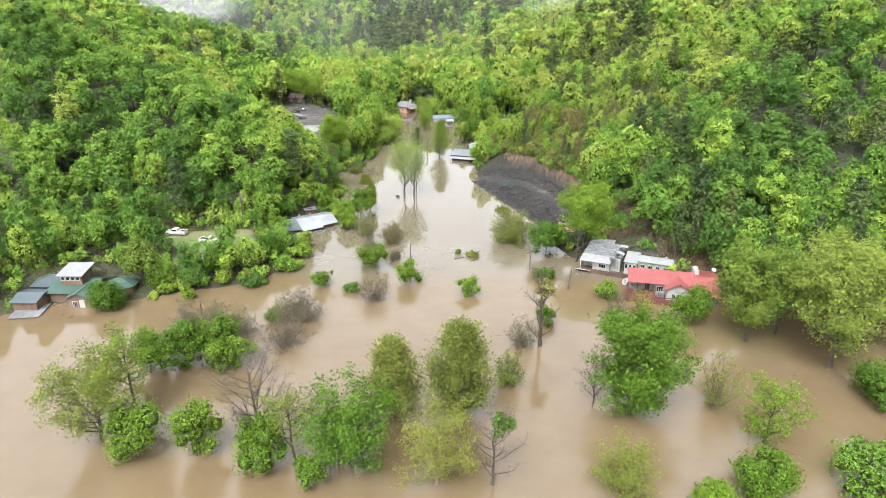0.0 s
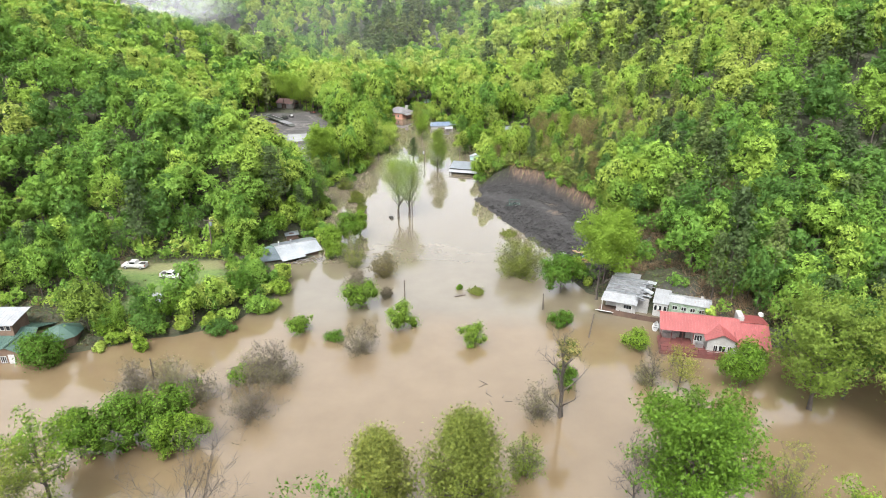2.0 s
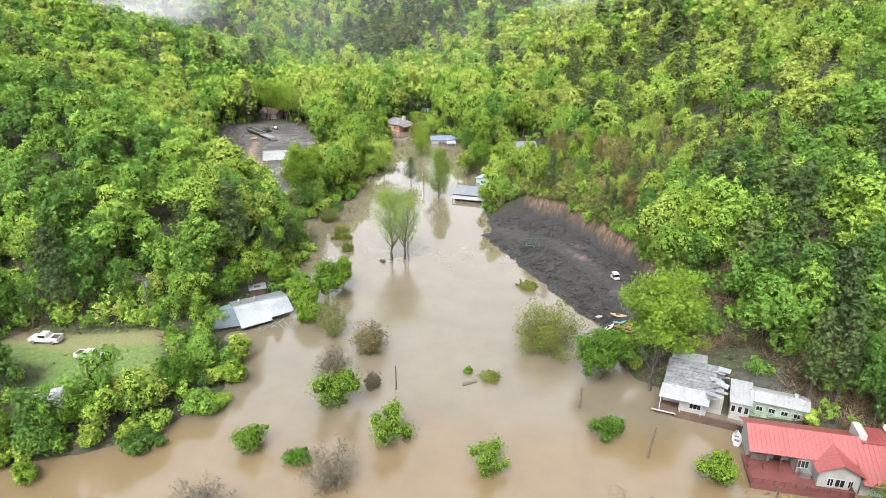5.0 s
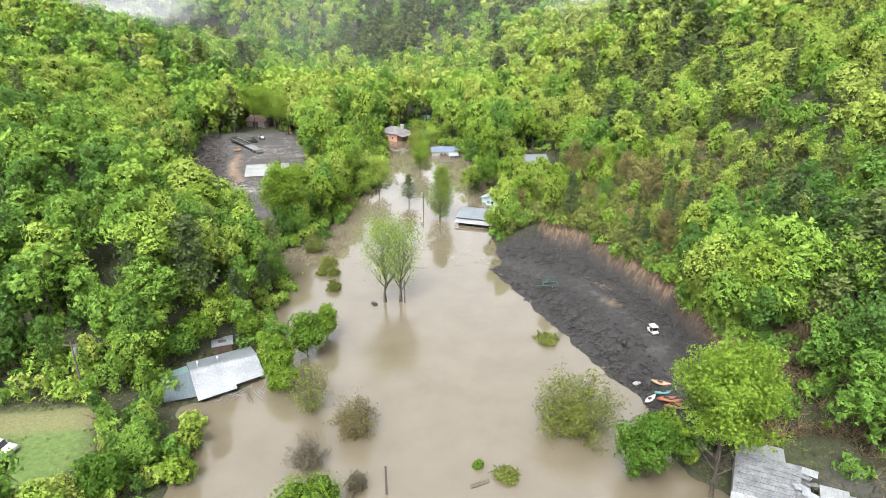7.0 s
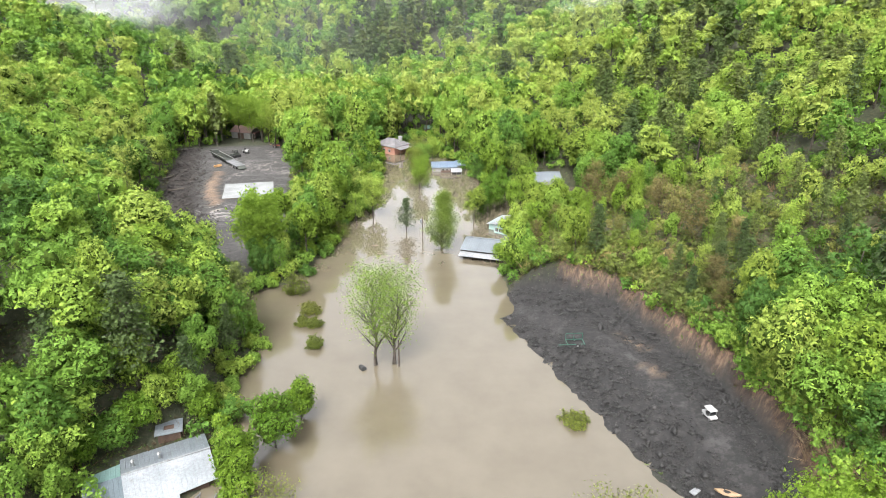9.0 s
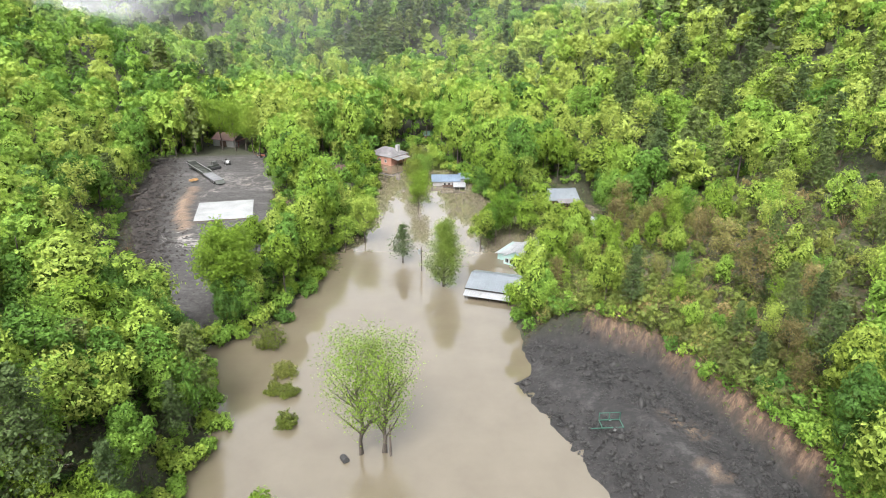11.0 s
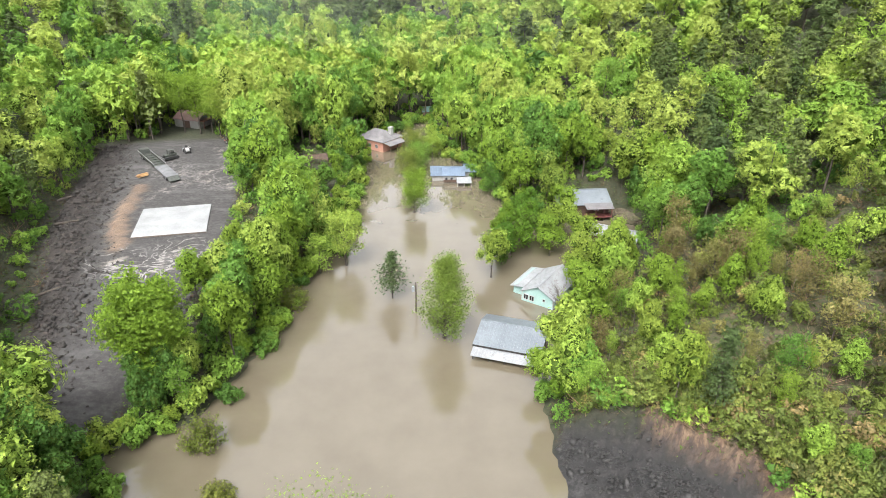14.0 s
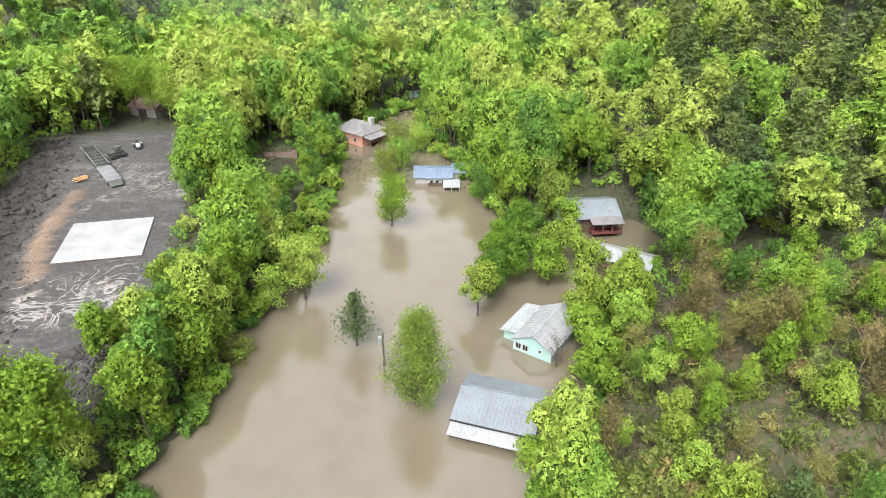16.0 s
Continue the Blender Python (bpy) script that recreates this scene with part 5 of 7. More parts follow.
m_whitepaint = surface("white vehicle paint", (0.34, 0.34, 0.335), (0.4, 0.4, 0.395), 0.25, 0, 0.5, 6, 0.02)
m_concrete = surface("wet pale concrete", (0.17, 0.175, 0.175), (0.23, 0.235, 0.235), 0.25, 0, 0.25, 4, 0.08, (0.14, 0.14, 0.135), 0.6)
m_wood = surface("raw yellow lumber", (0.34, 0.19, 0.08), (0.5, 0.31, 0.14), 0.8, 0, 1.5, 9, 0.2, random_tint=0.25)

# ---- the red-roofed house with its deck ----
h = thing("house", 36.2, 110.8, 0, -13, "low white house with faded red metal roofs and flooded red deck", "house")
part("wall", boxes((0.3, 5.0, 2.2, 6.0, -1.5, 2.85), (5.0, 13.2, 0.35, 6.0, -1.5, 2.85)), m_whitewall, h)
part("roof_slope", tin_sheet([(-0.3, -0.15, 2.85), (12.2, -0.15, 2.85), (12.2, 3.2, 4.5), (-0.3, 3.2, 4.5)], 0.08, 0.5), m_redroof, h)
part("roof_slope", tin_sheet([(12.2, 6.4, 3.0), (-0.3, 6.4, 3.0), (-0.3, 3.2, 4.5), (12.2, 3.2, 4.5)], 0.08, 0.5), m_redroof, h)
part("gable_wall", (lambda bm: (prism(bm, 6.9, 11.2, -1.6, 1.2, -1.5, 2.6, 3.75, "y"), bm)[1])(bmesh.new()), m_whitewall, h)
part("roof_slope", tin_sheet([(6.5, 3.0, 2.62), (6.5, -2.0, 2.62), (9.05, -2.0, 3.95), (9.05, 3.0, 3.95)], 0.08, 0.5), m_redroof, h)
part("roof_slope", tin_sheet([(11.6, -2.0, 2.62), (11.6, 3.0, 2.62), (9.05, 3.0, 3.95), (9.05, -2.0, 3.95)], 0.08, 0.5), m_redroof, h)
part("wing_wall", boxes((11.4, 15.8, -1.6, 3.2, -1.5, 2.0)), m_whitewall, h)
part("roof_slope", tin_sheet([(11.3, -2.4, 2.05), (16.4, -2.4, 2.05), (16.6, 2.6, 4.1), (11.3, 2.6, 4.1)], 0.08, 0.5), m_redroof, h)
part("rear_wall", boxes((12.6, 16.2, 3.4, 6.6, -1.5, 3.2)), m_whitewall, h)
part("roof_slope", tin_sheet([(12.3, 2.65, 4.25), (16.6, 2.65, 4.25), (16.4, 6.8, 3.6), (12.5, 6.8, 3.6)], 0.08, 0.5), m_redroof, h)
part("chimney", boxes((12.0, 12.9, 3.1, 5.6, 2.5, 4.9)), m_trim, h, "white boxed chimney beside the red roof")
for k in range(14):
    part("deck_plank", boxes((-0.4, 10.4, -3.1 + 0.24 * k, -2.88 + 0.24 * k, 0.35, 0.45)), m_deck, h)
part("porch_floor", boxes((-0.4, 5.0, 0.28, 2.2, 0.35, 0.45)), m_deck, h)
for k in range(10):
    part("post", boxes((-0.4 + 1.16 * k, -0.28 + 1.16 * k, -3.12, -3.0, -1.5, 1.45)), m_deck, h)
part("handrail", boxes((-0.4, 10.3, -3.14, -2.98, 1.4, 1.5), (-0.42, -0.26, -3.0, -0.2, 1.4, 1.5)), m_deck, h)
part("skirt", boxes((-0.4, 10.3, -3.16, -3.1, -0.6, 0.75), (10.3, 10.36, -3.1, -1.6, -0.6, 1.3)), m_deck, h, "dark red boarded deck skirt")
for k in range(4):
    part("porch_post", boxes((-0.2 + 1.7 * k, -0.06 + 1.7 * k, -0.1, 0.04, 0.45, 2.85)), m_deck, h)
for x, w in ((8.2, 0.7), (9.2, 1.1), (10.3, 0.6)):
    window(h, x, -1.62, 1.25, w, 1.15, "y-", m_trim, m_glass)
window(h, 5.8, 0.33, 1.7, 1.3, 1.1, "y-", m_trim, m_glass, 2)
window(h, 14.4, -1.62, 0.9, 1.1, 1.1, "y-", m_trim, m_glass)
# solid black panel; the doorway's shade is its colour
part("door", boxes((3.2, 4.1, 2.14, 2.2, 0.45, 2.45)), m_dark, h, "black panel standing in for a shaded doorway under the porch")
for row in ((0.5, 2.6, 1.6, 2.1, 0.45, 1.3), (5.4, 6.6, -0.6, 0.2, 0.45, 1.2)):
    part("porch_cabinet", boxes(row), m_steel, h, "pale steel cabinet on the porch")
d = bmesh.new()
bmesh.ops.create_uvsphere(d, u_segments=12, v_segments=6, radius=0.5, matrix=pose(16.2, 6.2, 4.2, 40, 0, 20) @ Matrix.Diagonal((1, 1, 0.25, 1)))
part("dish", d, m_trim, h, "white satellite dish on the roof edge")

# ---- the wrecked white house and trailer ----
w = thing("house", 29.0, 122.4, 0, -23, "wrecked white house with torn grey roofing in flood water", "house")
part("wall", boxes((0.5, 8.0, 2.3, 8.6, -1.5, 2.95)), m_whitewall, w)
part("porch_roof", tin_sheet([(-0.1, -0.2, 2.45), (6.2, -0.2, 2.45), (6.4, 2.4, 3.1), (0.1, 2.4, 3.1)], 0.06, 0.6), m_whitetin, w)
part("main_roof", tin_sheet([(0.2, 2.4, 3.12), (6.9, 2.4, 3.12), (7.2, 8.6, 3.75), (0.5, 8.6, 3.75)], 0.1, 0.55), m_wornroof, w, "torn grey roof with missing sheets")
rr = random.Random(4)
for k in range(9):
    x, y = 6.4 + rr.uniform(0, 1.6), 1.0 + 0.85 * k
    bm = tin_sheet([(-0.8, -0.5, 0), (0.8, -0.5, 0), (0.8, 0.5, 0), (-0.8, 0.5, 0)], 0.04, 0.4)
    bm.transform(pose(x, y, 3.15 + 0.08 * k, rr.uniform(-22, 14), rr.uniform(-25, 20), rr.uniform(-25, 25)))
    part("loose_sheet", bm, m_paletin if k % 3 else m_wornroof, w)
for k in range(7):
    part("torn_batten", boxes((0.6, 6.6, 2.9 + 0.8 * k, 3.0 + 0.8 * k, 3.22 + 0.08 * k, 3.3 + 0.08 * k)), m_wornroof if k % 3 else m_greytin, w)
part("rear_wall", boxes((1.0, 5.4, 8.6, 11.2, -1.0, 3.4)), m_whitewall, w)
part("rear_roof", tin_sheet([(0.8, 8.6, 3.8), (5.6, 8.6, 3.8), (5.6, 11.4, 3.5), (0.8, 11.4, 3.5)], 0.08, 0.5), m_whitetin, w)
part("porch_wall", boxes((2.6, 6.0, 0.6, 2.3, -1.5, 2.35)), m_whitewall, w)
window(w, 4.6, 0.58, 1.5, 1.5, 0.9, "y-", m_trim, m_glass, 2)
part("deck", boxes((-0.4, 2.6, -0.5, 2.2, 0.3, 0.42), (2.4, 10.5, -0.6, 0.6, 0.3, 0.42)), m_brownwall, w, "dark timber deck at the water")
part("skirt", boxes((2.2, 10.6, -0.68, -0.6, -0.6, 1.0)), m_brownwall, w)
part("step_rail", boxes((-0.8, 2.4, -0.72, -0.6, 0.5, 0.62)), m_trim, w, "white handrail")
for k in range(8):
    part("post", boxes((2.3 + 1.1 * k, 2.42 + 1.1 * k, -0.68, -0.56, -1, 1.15)), m_brownwall, w)
for k in range(3):
    part("porch_post", boxes((0.1 + 2.6 * k, 0.22 + 2.6 * k, -0.1, 0.02, 0.4, 2.5)), m_trim, w)
part("annex_wall", boxes((8.9, 11.3, 2.0, 6.6, -1, 2.7)), m_whitewall, w)
part("annex_roof", tin_sheet([(8.7, 1.7, 2.75), (11.5, 1.7, 2.75), (11.6, 6.8, 3.3), (8.8, 6.8, 3.3)], 0.07, 0.5), m_whitetin, w)
for k in range(3):
    window(w, 9.3 + 0.8 * k, 1.97, 1.7, 0.6, 1.1, "y-", m_trim, m_glass, 0)

t = thing("trailer_house", 29.0, 122.4, 0, -23, "white-roofed trailer home with green-stained siding", "trailer")
part("body", boxes((11.5, 18.2, 3.3, 6.6, -1, 2.7)), m_greenwall, t)
gable_roof(t, 11.5, 18.2, 3.3, 6.6, 2.75, 3.25, m_whitetin, "x", 0.25)
part("skirting", boxes((11.5, 18.2, 3.22, 3.3, -1.0, 0.5)), m_greenwall, t)
for k in range(4):
    window(t, 12.5 + 1.5 * k, 3.27, 1.7, 0.9, 0.8, "y-", m_trim, m_glass)
part("vent", boxes((16.6, 17.0, 5.4, 5.8, 3.0, 3.6)), m_trim, t, "white roof vent")
boat = thing("boat", 37.2, 116.3, 0.0, 65, "small white boat floating beside the deck", "boat")
bm = bmesh.new()
rows = []
for x, wd, z in ((-1.4, 0.45, 0.45), (-0.5, 0.6, 0.42), (0.5, 0.5, 0.45), (1.4, 0.06, 0.6)):
    rows.append([bm.verts.new(p) for p in ((x, -wd, z), (x, -wd * 0.6, -0.05), (x, wd * 0.6, -0.05), (x, wd, z), (x, wd * 0.85, z), (x, 0, 0.12), (x, -wd * 0.85, z))])
for a, b in zip(rows, rows[1:]):
    for i in range(7):
        bm.faces.new((a[i], a[(i + 1) % 7], b[(i + 1) % 7], b[i]))
bm.faces.new(rows[0])
bm.faces.new(rows[-1][::-1])
part("hull", bm, m_whitepaint, boat)
part("bench", boxes((-0.7, -0.4, -0.5, 0.5, 0.25, 0.32), (0.2, 0.45, -0.45, 0.45, 0.25, 0.32)), m_greydeck, boat)

# ---- the shed with the white awning ----
s = thing("shed", 2.2, 215.3, 0, -17, "half-drowned shed with blue-grey metal roof and white awning", "shed")
# black wall paints the shaded gap below the awning
part("wall", boxes((0.4, 9.0, 2.2, 9.0, -2, 1.45)), m_dark, s)
part("awning", tin_sheet([(0.0, -0.1, 0.85), (9.2, -0.1, 0.85), (9.2, 1.7, 1.25), (0.0, 1.7, 1.25)], 0.06, 0.45), m_whitetin, s, "white metal awning")
part("roof_slope", tin_sheet([(-0.1, 1.5, 1.6), (9.3, 1.5, 1.6), (9.4, 6.0, 2.85), (0.0, 6.0, 2.85)], 0.07, 0.45), m_greytin, s)
part("roof_slope", tin_sheet([(9.4, 9.4, 1.75), (0.0, 9.4, 1.75), (0.0, 6.0, 2.85), (9.4, 6.0, 2.85)], 0.07, 0.45), m_greytin, s)
part("ridge_cap", boxes((0.0, 9.4, 5.9, 6.1, 2.86, 2.93)), m_greytin, s)
part("end_wall", (lambda bm: (prism(bm, 8.9, 9.1, 1.6, 9.2, -2, 1.5, 2.7), bm)[1])(bmesh.new()), m_dark, s, "dark open end wall")
for k in range(5):
    part("post", boxes((0.2 + 2.2 * k, 0.34 + 2.2 * k, 0.35, 0.5, -2, 0.85)), m_pole, s)
part("fascia", boxes((-0.1, 9.3, 1.44, 1.5, 1.38, 1.6)), m_dark, s)

# ---- the turquoise house ----
h = thing("house", 10.9, 231.2, 0, -34, "turquoise gabled house with white metal roof standing in flood water", "house")
part("wall", (lambda bm: (prism(bm, 0.0, 5.4, 0.0, 8.6, -2, 1.75, 3.2, "y"), bm)[1])(bmesh.new()), m_tealwall, h)
part("porch_wall", boxes((-2.2, 0.0, 1.4, 8.2, -2, 1.5)), m_tealwall, h)
gable_roof(h, 0.0, 5.4, 0.0, 8.6, 1.75, 3.2, m_whitetin, "y", 0.3)
part("porch_roof", tin_sheet([(-2.7, 8.6, 1.35), (-2.7, 1.0, 1.35), (-0.3, 1.0, 1.75), (-0.3, 8.6, 1.75)], 0.07, 0.5), m_whitetin, h)
part("corner_trim", boxes((-0.03, 0.1, -0.03, 0.1, -1, 1.75), (5.3, 5.43, -0.03, 0.1, -1, 1.75)), m_trim, h)
window(h, 0.75, -0.02, 0.85, 0.85, 1.0, "y-", m_trim, m_glass)
window(h, 1.75, -0.02, 0.85, 0.85, 1.0, "y-", m_trim, m_glass)
window(h, 3.8, -0.02, 1.15, 0.5, 0.5, "y-", m_trim, m_glass, 0)

# ---- houses further up the valley ----
h = thing("house", 26.6, 267.6, 0.6, 6, "dark brown house with weathered grey roof among flooded trees", "house")
part("wall", (lambda bm: (prism(bm, -5.2, 5.2, -4, 4, -1, 2.5, 4.0), bm)[1])(bmesh.new()), m_brownwall, h)
gable_roof(h, -5.2, 5.2, -4, 4, 2.5, 4.0, m_greytin, "x", 0.5, 0.1, False)
part("porch_floor", boxes((0, 5.2, -6, -4, 0.2, 0.4)), m_deck, h)
for k in range(4):
    part("porch_post", boxes((0.1 + 1.65 * k, 0.25 + 1.65 * k, -6, -5.85, 0.4, 2.3)), m_deck, h)
part("porch_roof", tin_sheet([(-0.2, -6.3, 2.2), (5.5, -6.3, 2.2), (5.5, -4.0, 2.6), (-0.2, -4.0, 2.6)], 0.07, 0.5), m_shingle, h)
window(h, -2.5, -4.02, 1.4, 1.2, 1.0, "y-", m_trim, m_glass)
window(h, 2.5, -4.02, 1.4, 1.0, 1.0, "y-", m_trim, m_glass)
h = thing("cabin", 30.5, 251.8, 0.2, -28, "low cabin with bright white metal roof under trees", "cabin")
part("wall", (lambda bm: (prism(bm, -4, 4, -2.4, 2.4, -0.6, 2.0, 2.9), bm)[1])(bmesh.new()), m_logwall, h)
gable_roof(h, -4, 4, -2.4, 2.4, 2.0, 2.9, m_whitetin, "x", 0.4)
window(h, 0, -2.42, 1.1, 1.2, 0.9, "y-", m_trim, m_glass)
h = thing("house", 0.7, 287.2, 0, 2, "small flooded house with pale blue metal roof", "house")
part("wall", (lambda bm: (prism(bm, -2.4, 2.4, -3.2, 3.2, -2, 1.7, 2.6), bm)[1])(bmesh.new()), m_whitewall, h)
gable_roof(h, -2.4, 2.4, -3.2, 3.2, 1.7, 2.6, m_bluetin, "x", 0.3)
part("side_room", boxes((-5.0, -2.4, -2.0, 2.6, -2, 1.4)), m_whitewall, h)
part("side_roof", tin_sheet([(-5.4, -2.4, 1.35), (-2.5, -2.4, 1.35), (-2.5, 3.0, 1.95), (-5.4, 3.0, 1.95)], 0.07, 0.5), m_bluetin, h)
part("wing", boxes((2.4, 5.2, 0.0, 3.6, -2, 1.5)), m_whitewall, h)
part("wing_roof", tin_sheet([(2.5, -0.4, 1.5), (5.6, -0.4, 1.5), (5.6, 3.9, 2.1), (2.5, 3.9, 2.1)], 0.07, 0.5), m_bluetin, h)
part("porch_roof", tin_sheet([(0.6, -6.2, 0.9), (4.0, -6.2, 0.9), (4.0, -3.3, 1.4), (0.6, -3.3, 1.4)], 0.07, 0.5), m_whitetin, h)
for x, y in ((0.7, -6.0), (3.8, -6.0), (2.2, -6.0)):
    part("porch_post", boxes((x, x + 0.12, y, y + 0.12, -1.5, 1.0)), m_trim, h)
part("rail", boxes((-2.4, 0.6, -3.7, -3.6, 0.2, 0.8)), m_brownwall, h)
for k in range(3):
    window(h, -1.7 + 1.2 * k, -3.22, 0.9, 0.7, 0.8, "y-", m_trim, m_glass, 0)

h = thing("house", -18.8, 312, 0, -37, "salmon pink house with hipped grey roof in flood water", "house")
part("wall", boxes((-4.5, 4.5, -3.9, 3.9, -2, 2.75)), m_pinkwall, h)
hip = [(-4.9, -4.3, 2.8), (4.9, -4.3, 2.8), (4.9, 4.3, 2.8), (-4.9, 4.3, 2.8)]
bm = bmesh.new()
v = [bm.verts.new(c) for c in hip] + [bm.verts.new((-1.6, 0, 4.8)), bm.verts.new((1.6, 0, 4.8))]
lowv = [bm.verts.new((c[0], c[1], c[2] - 0.15)) for c in hip]
for f in ((v[0], v[1], v[5], v[4]), (v[1], v[2], v[5]), (v[2], v[3], v[4], v[5]), (v[3], v[0], v[4]), lowv[::-1]):
    bm.faces.new(f)
for i in range(4):
    bm.faces.new((v[i], lowv[i], lowv[(i + 1) % 4], v[(i + 1) % 4]))
part("roof", bm, m_shingle, h)
part("porch_roof", tin_sheet([(4.9, -3.9, 2.6), (7.0, -3.6, 2.1), (7.0, 2.6, 2.1), (4.9, 2.6, 2.6)], 0.1, 99), m_shingle, h)
for y in (-3.8, -1.0, 1.8):
    part("porch_post", boxes((6.7, 6.85, y + 0.3, y + 0.45, -1.5, 2.1)), m_brownwall, h)
part("chimney", boxes((2.6, 3.6, 0.4, 1.4, 2.4, 5.5)), m_trim, h, "pale rendered chimney")
part("chimney_cap", boxes((2.5, 3.7, 0.3, 1.5, 5.5, 5.65)), m_trim, h)
for k in range(3):
    window(h, -2.6 + 2.4 * k, -3.92, 1.3, 0.9, 1.0, "y-", m_trim, m_glass)
h = thing("barn", -72.5, 321.5, 3.0, -20, "small white barn with faded pink-red roof at the wood's edge", "barn")
part("wall", (lambda bm: (prism(bm, -4, 4, -3, 3, -1, 2.4, 3.9), bm)[1])(bmesh.new()), m_whitewall, h)
m_pinkroof = surface("faded pink-red metal roof", (0.19, 0.115, 0.108), (0.25, 0.155, 0.145), 0.5, 0, 0.4, 5, 0.1)
gable_roof(h, -4, 4, -3, 3, 2.4, 3.9, m_pinkroof, "x", 0.4)
part("porch", boxes((4.0, 5.6, -2.5, 2.5, 2.0, 2.15), (5.4, 5.55, -2.4, -2.25, -0.5, 2.0), (5.4, 5.55, 2.25, 2.4, -0.5, 2.0)), m_deck, h)
part("door", boxes((-1.2, 1.2, -3.06, -3.0, 0, 2.0)), m_brownwall, h)
h = thing("cabin", -33.3, 293, 0.6, 12, "dark brown timber cabin with rusty roof by the water", "cabin")
part("wall", (lambda bm: (prism(bm, -3, 3, -3, 3, -1.5, 1.9, 3.0), bm)[1])(bmesh.new()), m_brownwall, h)
m_rust = surface("rusty brown metal roof", (0.05, 0.032, 0.025), (0.1, 0.065, 0.05), 0.7, 0.2, 0.8, 7, 0.2)
gable_roof(h, -3, 3, -3, 3, 1.9, 3.0, m_rust, "x", 0.4)
part("lean_to", boxes((-2.4, 0.6, -5.2, -3.0, -1.0, 1.4)), m_whitewall, h)
part("lean_to_roof", tin_sheet([(-2.8, -5.6, 1.3), (0.9, -5.6, 1.3), (0.9, -3.0, 1.85), (-2.8, -3.0, 1.85)], 0.06, 0.5), m_whitetin, h)
h = thing("hut", -6.5, 344, 0.4, 10, "small hut with pale green roof far up the flooded valley", "hut")
part("wall", (lambda bm: (prism(bm, -2, 2, -2, 2, -1, 1.6, 2.6), bm)[1])(bmesh.new()), m_logwall, h)
gable_roof(h, -2, 2, -2, 2, 1.6, 2.6, m_tealtin, "x", 0.3)

# ---- the green-roofed house on the near bank ----
h = thing("house", -70.5, 108.3, 0, 0, "brown timber house with dull green roofs and a glazed tower", "house")
part("wall", boxes((-4.2, 5.0, -1.0, 5.4, -1.5, 2.3)), m_logwall, h)
part("roof_slope", tin_sheet([(-5.0, -1.6, 2.2), (5.4, -1.6, 2.2), (4.4, 2.4, 3.5), (-4.0, 2.4, 3.5)], 0.08, 0.5), m_greenroof, h)
part("roof_slope", tin_sheet([(5.4, 6.2, 2.3), (-5.0, 6.2, 2.3), (-4.0, 2.4, 3.5), (4.4, 2.4, 3.5)], 0.08, 0.5), m_greenroof, h)
part("gable_wall", (lambda bm: (prism(bm, 0.2, 4.4, -3.0, -1.0, -1.5, 2.0, 2.9, "y"), bm)[1])(bmesh.new()), m_logwall, h)
gable_roof(h, 0.2, 4.4, -3.0, 0.6, 2.0, 2.9, m_greenroof, "y", 0.35)
window(h, 1.6, -3.02, 0.7, 1.0, 1.2, "y-", m_trim, m_glass, 2)
part("door", boxes((2.4, 3.4, -3.06, -3.0, -0.4, 1.6)), m_trim, h, "white framed double door")
part("tower_wall", boxes((-2.4, 1.6, 0.6, 4.6, 2.3, 5.0)), m_logwall, h, "brown timber lookout tower")
part("tower_roof", tin_sheet([(-2.9, 0.0, 5.1), (2.1, 0.0, 5.1), (2.1, 5.2, 5.75), (-2.9, 5.2, 5.75)], 0.1, 0.5), m_whitetin, h, "pale metal tower roof")
for k in range(4):
    window(h, -1.95 + 0.95 * k, 0.57, 4.3, 0.75, 0.85, "y-", m_trim, m_glass, 0)
part("wing_wall", boxes((-9.0, -4.6, -4.6, 0.4, -1.5, 2.0)), m_logwall, h)
part("roof_slope", tin_sheet([(-9.4, -5.0, 1.95), (-4.3, -5.0, 1.95), (-4.3, -2.0, 2.7), (-9.4, -2.0, 2.7)], 0.08, 0.5), m_bluegreytin, h)
part("roof_slope", tin_sheet([(-4.3, 1.0, 2.0), (-9.4, 1.0, 2.0), (-9.4, -2.0, 2.7), (-4.3, -2.0, 2.7)], 0.08, 0.5), m_bluegreytin, h)
part("roof_slope", tin_sheet([(-9.2, 1.1, 2.3), (-4.5, 1.1, 2.3), (-4.5, 5.8, 2.9), (-9.2, 5.8, 2.9)], 0.08, 0.5), m_bluegreytin, h)
bm = bmesh.new()
bmesh.ops.create_cone(bm, cap_ends=True, segments=8, radius1=3.4, radius2=0.25, depth=1.3, matrix=pose(7.6, 3.0, 2.85, 0, 0, 22))
part("pavilion_roof", bm, m_greenroof, h, "eight-sided dull green roof")
bm = bmesh.new()
bmesh.ops.create_cone(bm, cap_ends=True, segments=8, radius1=2.8, radius2=2.8, depth=3.6, matrix=pose(7.6, 3.0, 0.45, 0, 0, 22))
part("pavilion_wall", bm, m_logwall, h)
dock = thing("dock", -76.5, 103.4, 0, 8, "grey plank dock awash beside the house", "dock")
for k in range(16):
    part("plank", boxes((-2.7, 2.7, -2.6 + 0.33 * k, -2.3 + 0.33 * k, 0.18, 0.28)), m_greydeck, dock)
for x in (-2.4, 2.3):
    part("beam", boxes((x, x + 0.15, -2.6, 2.6, -0.6, 0.18)), m_greydeck, dock)

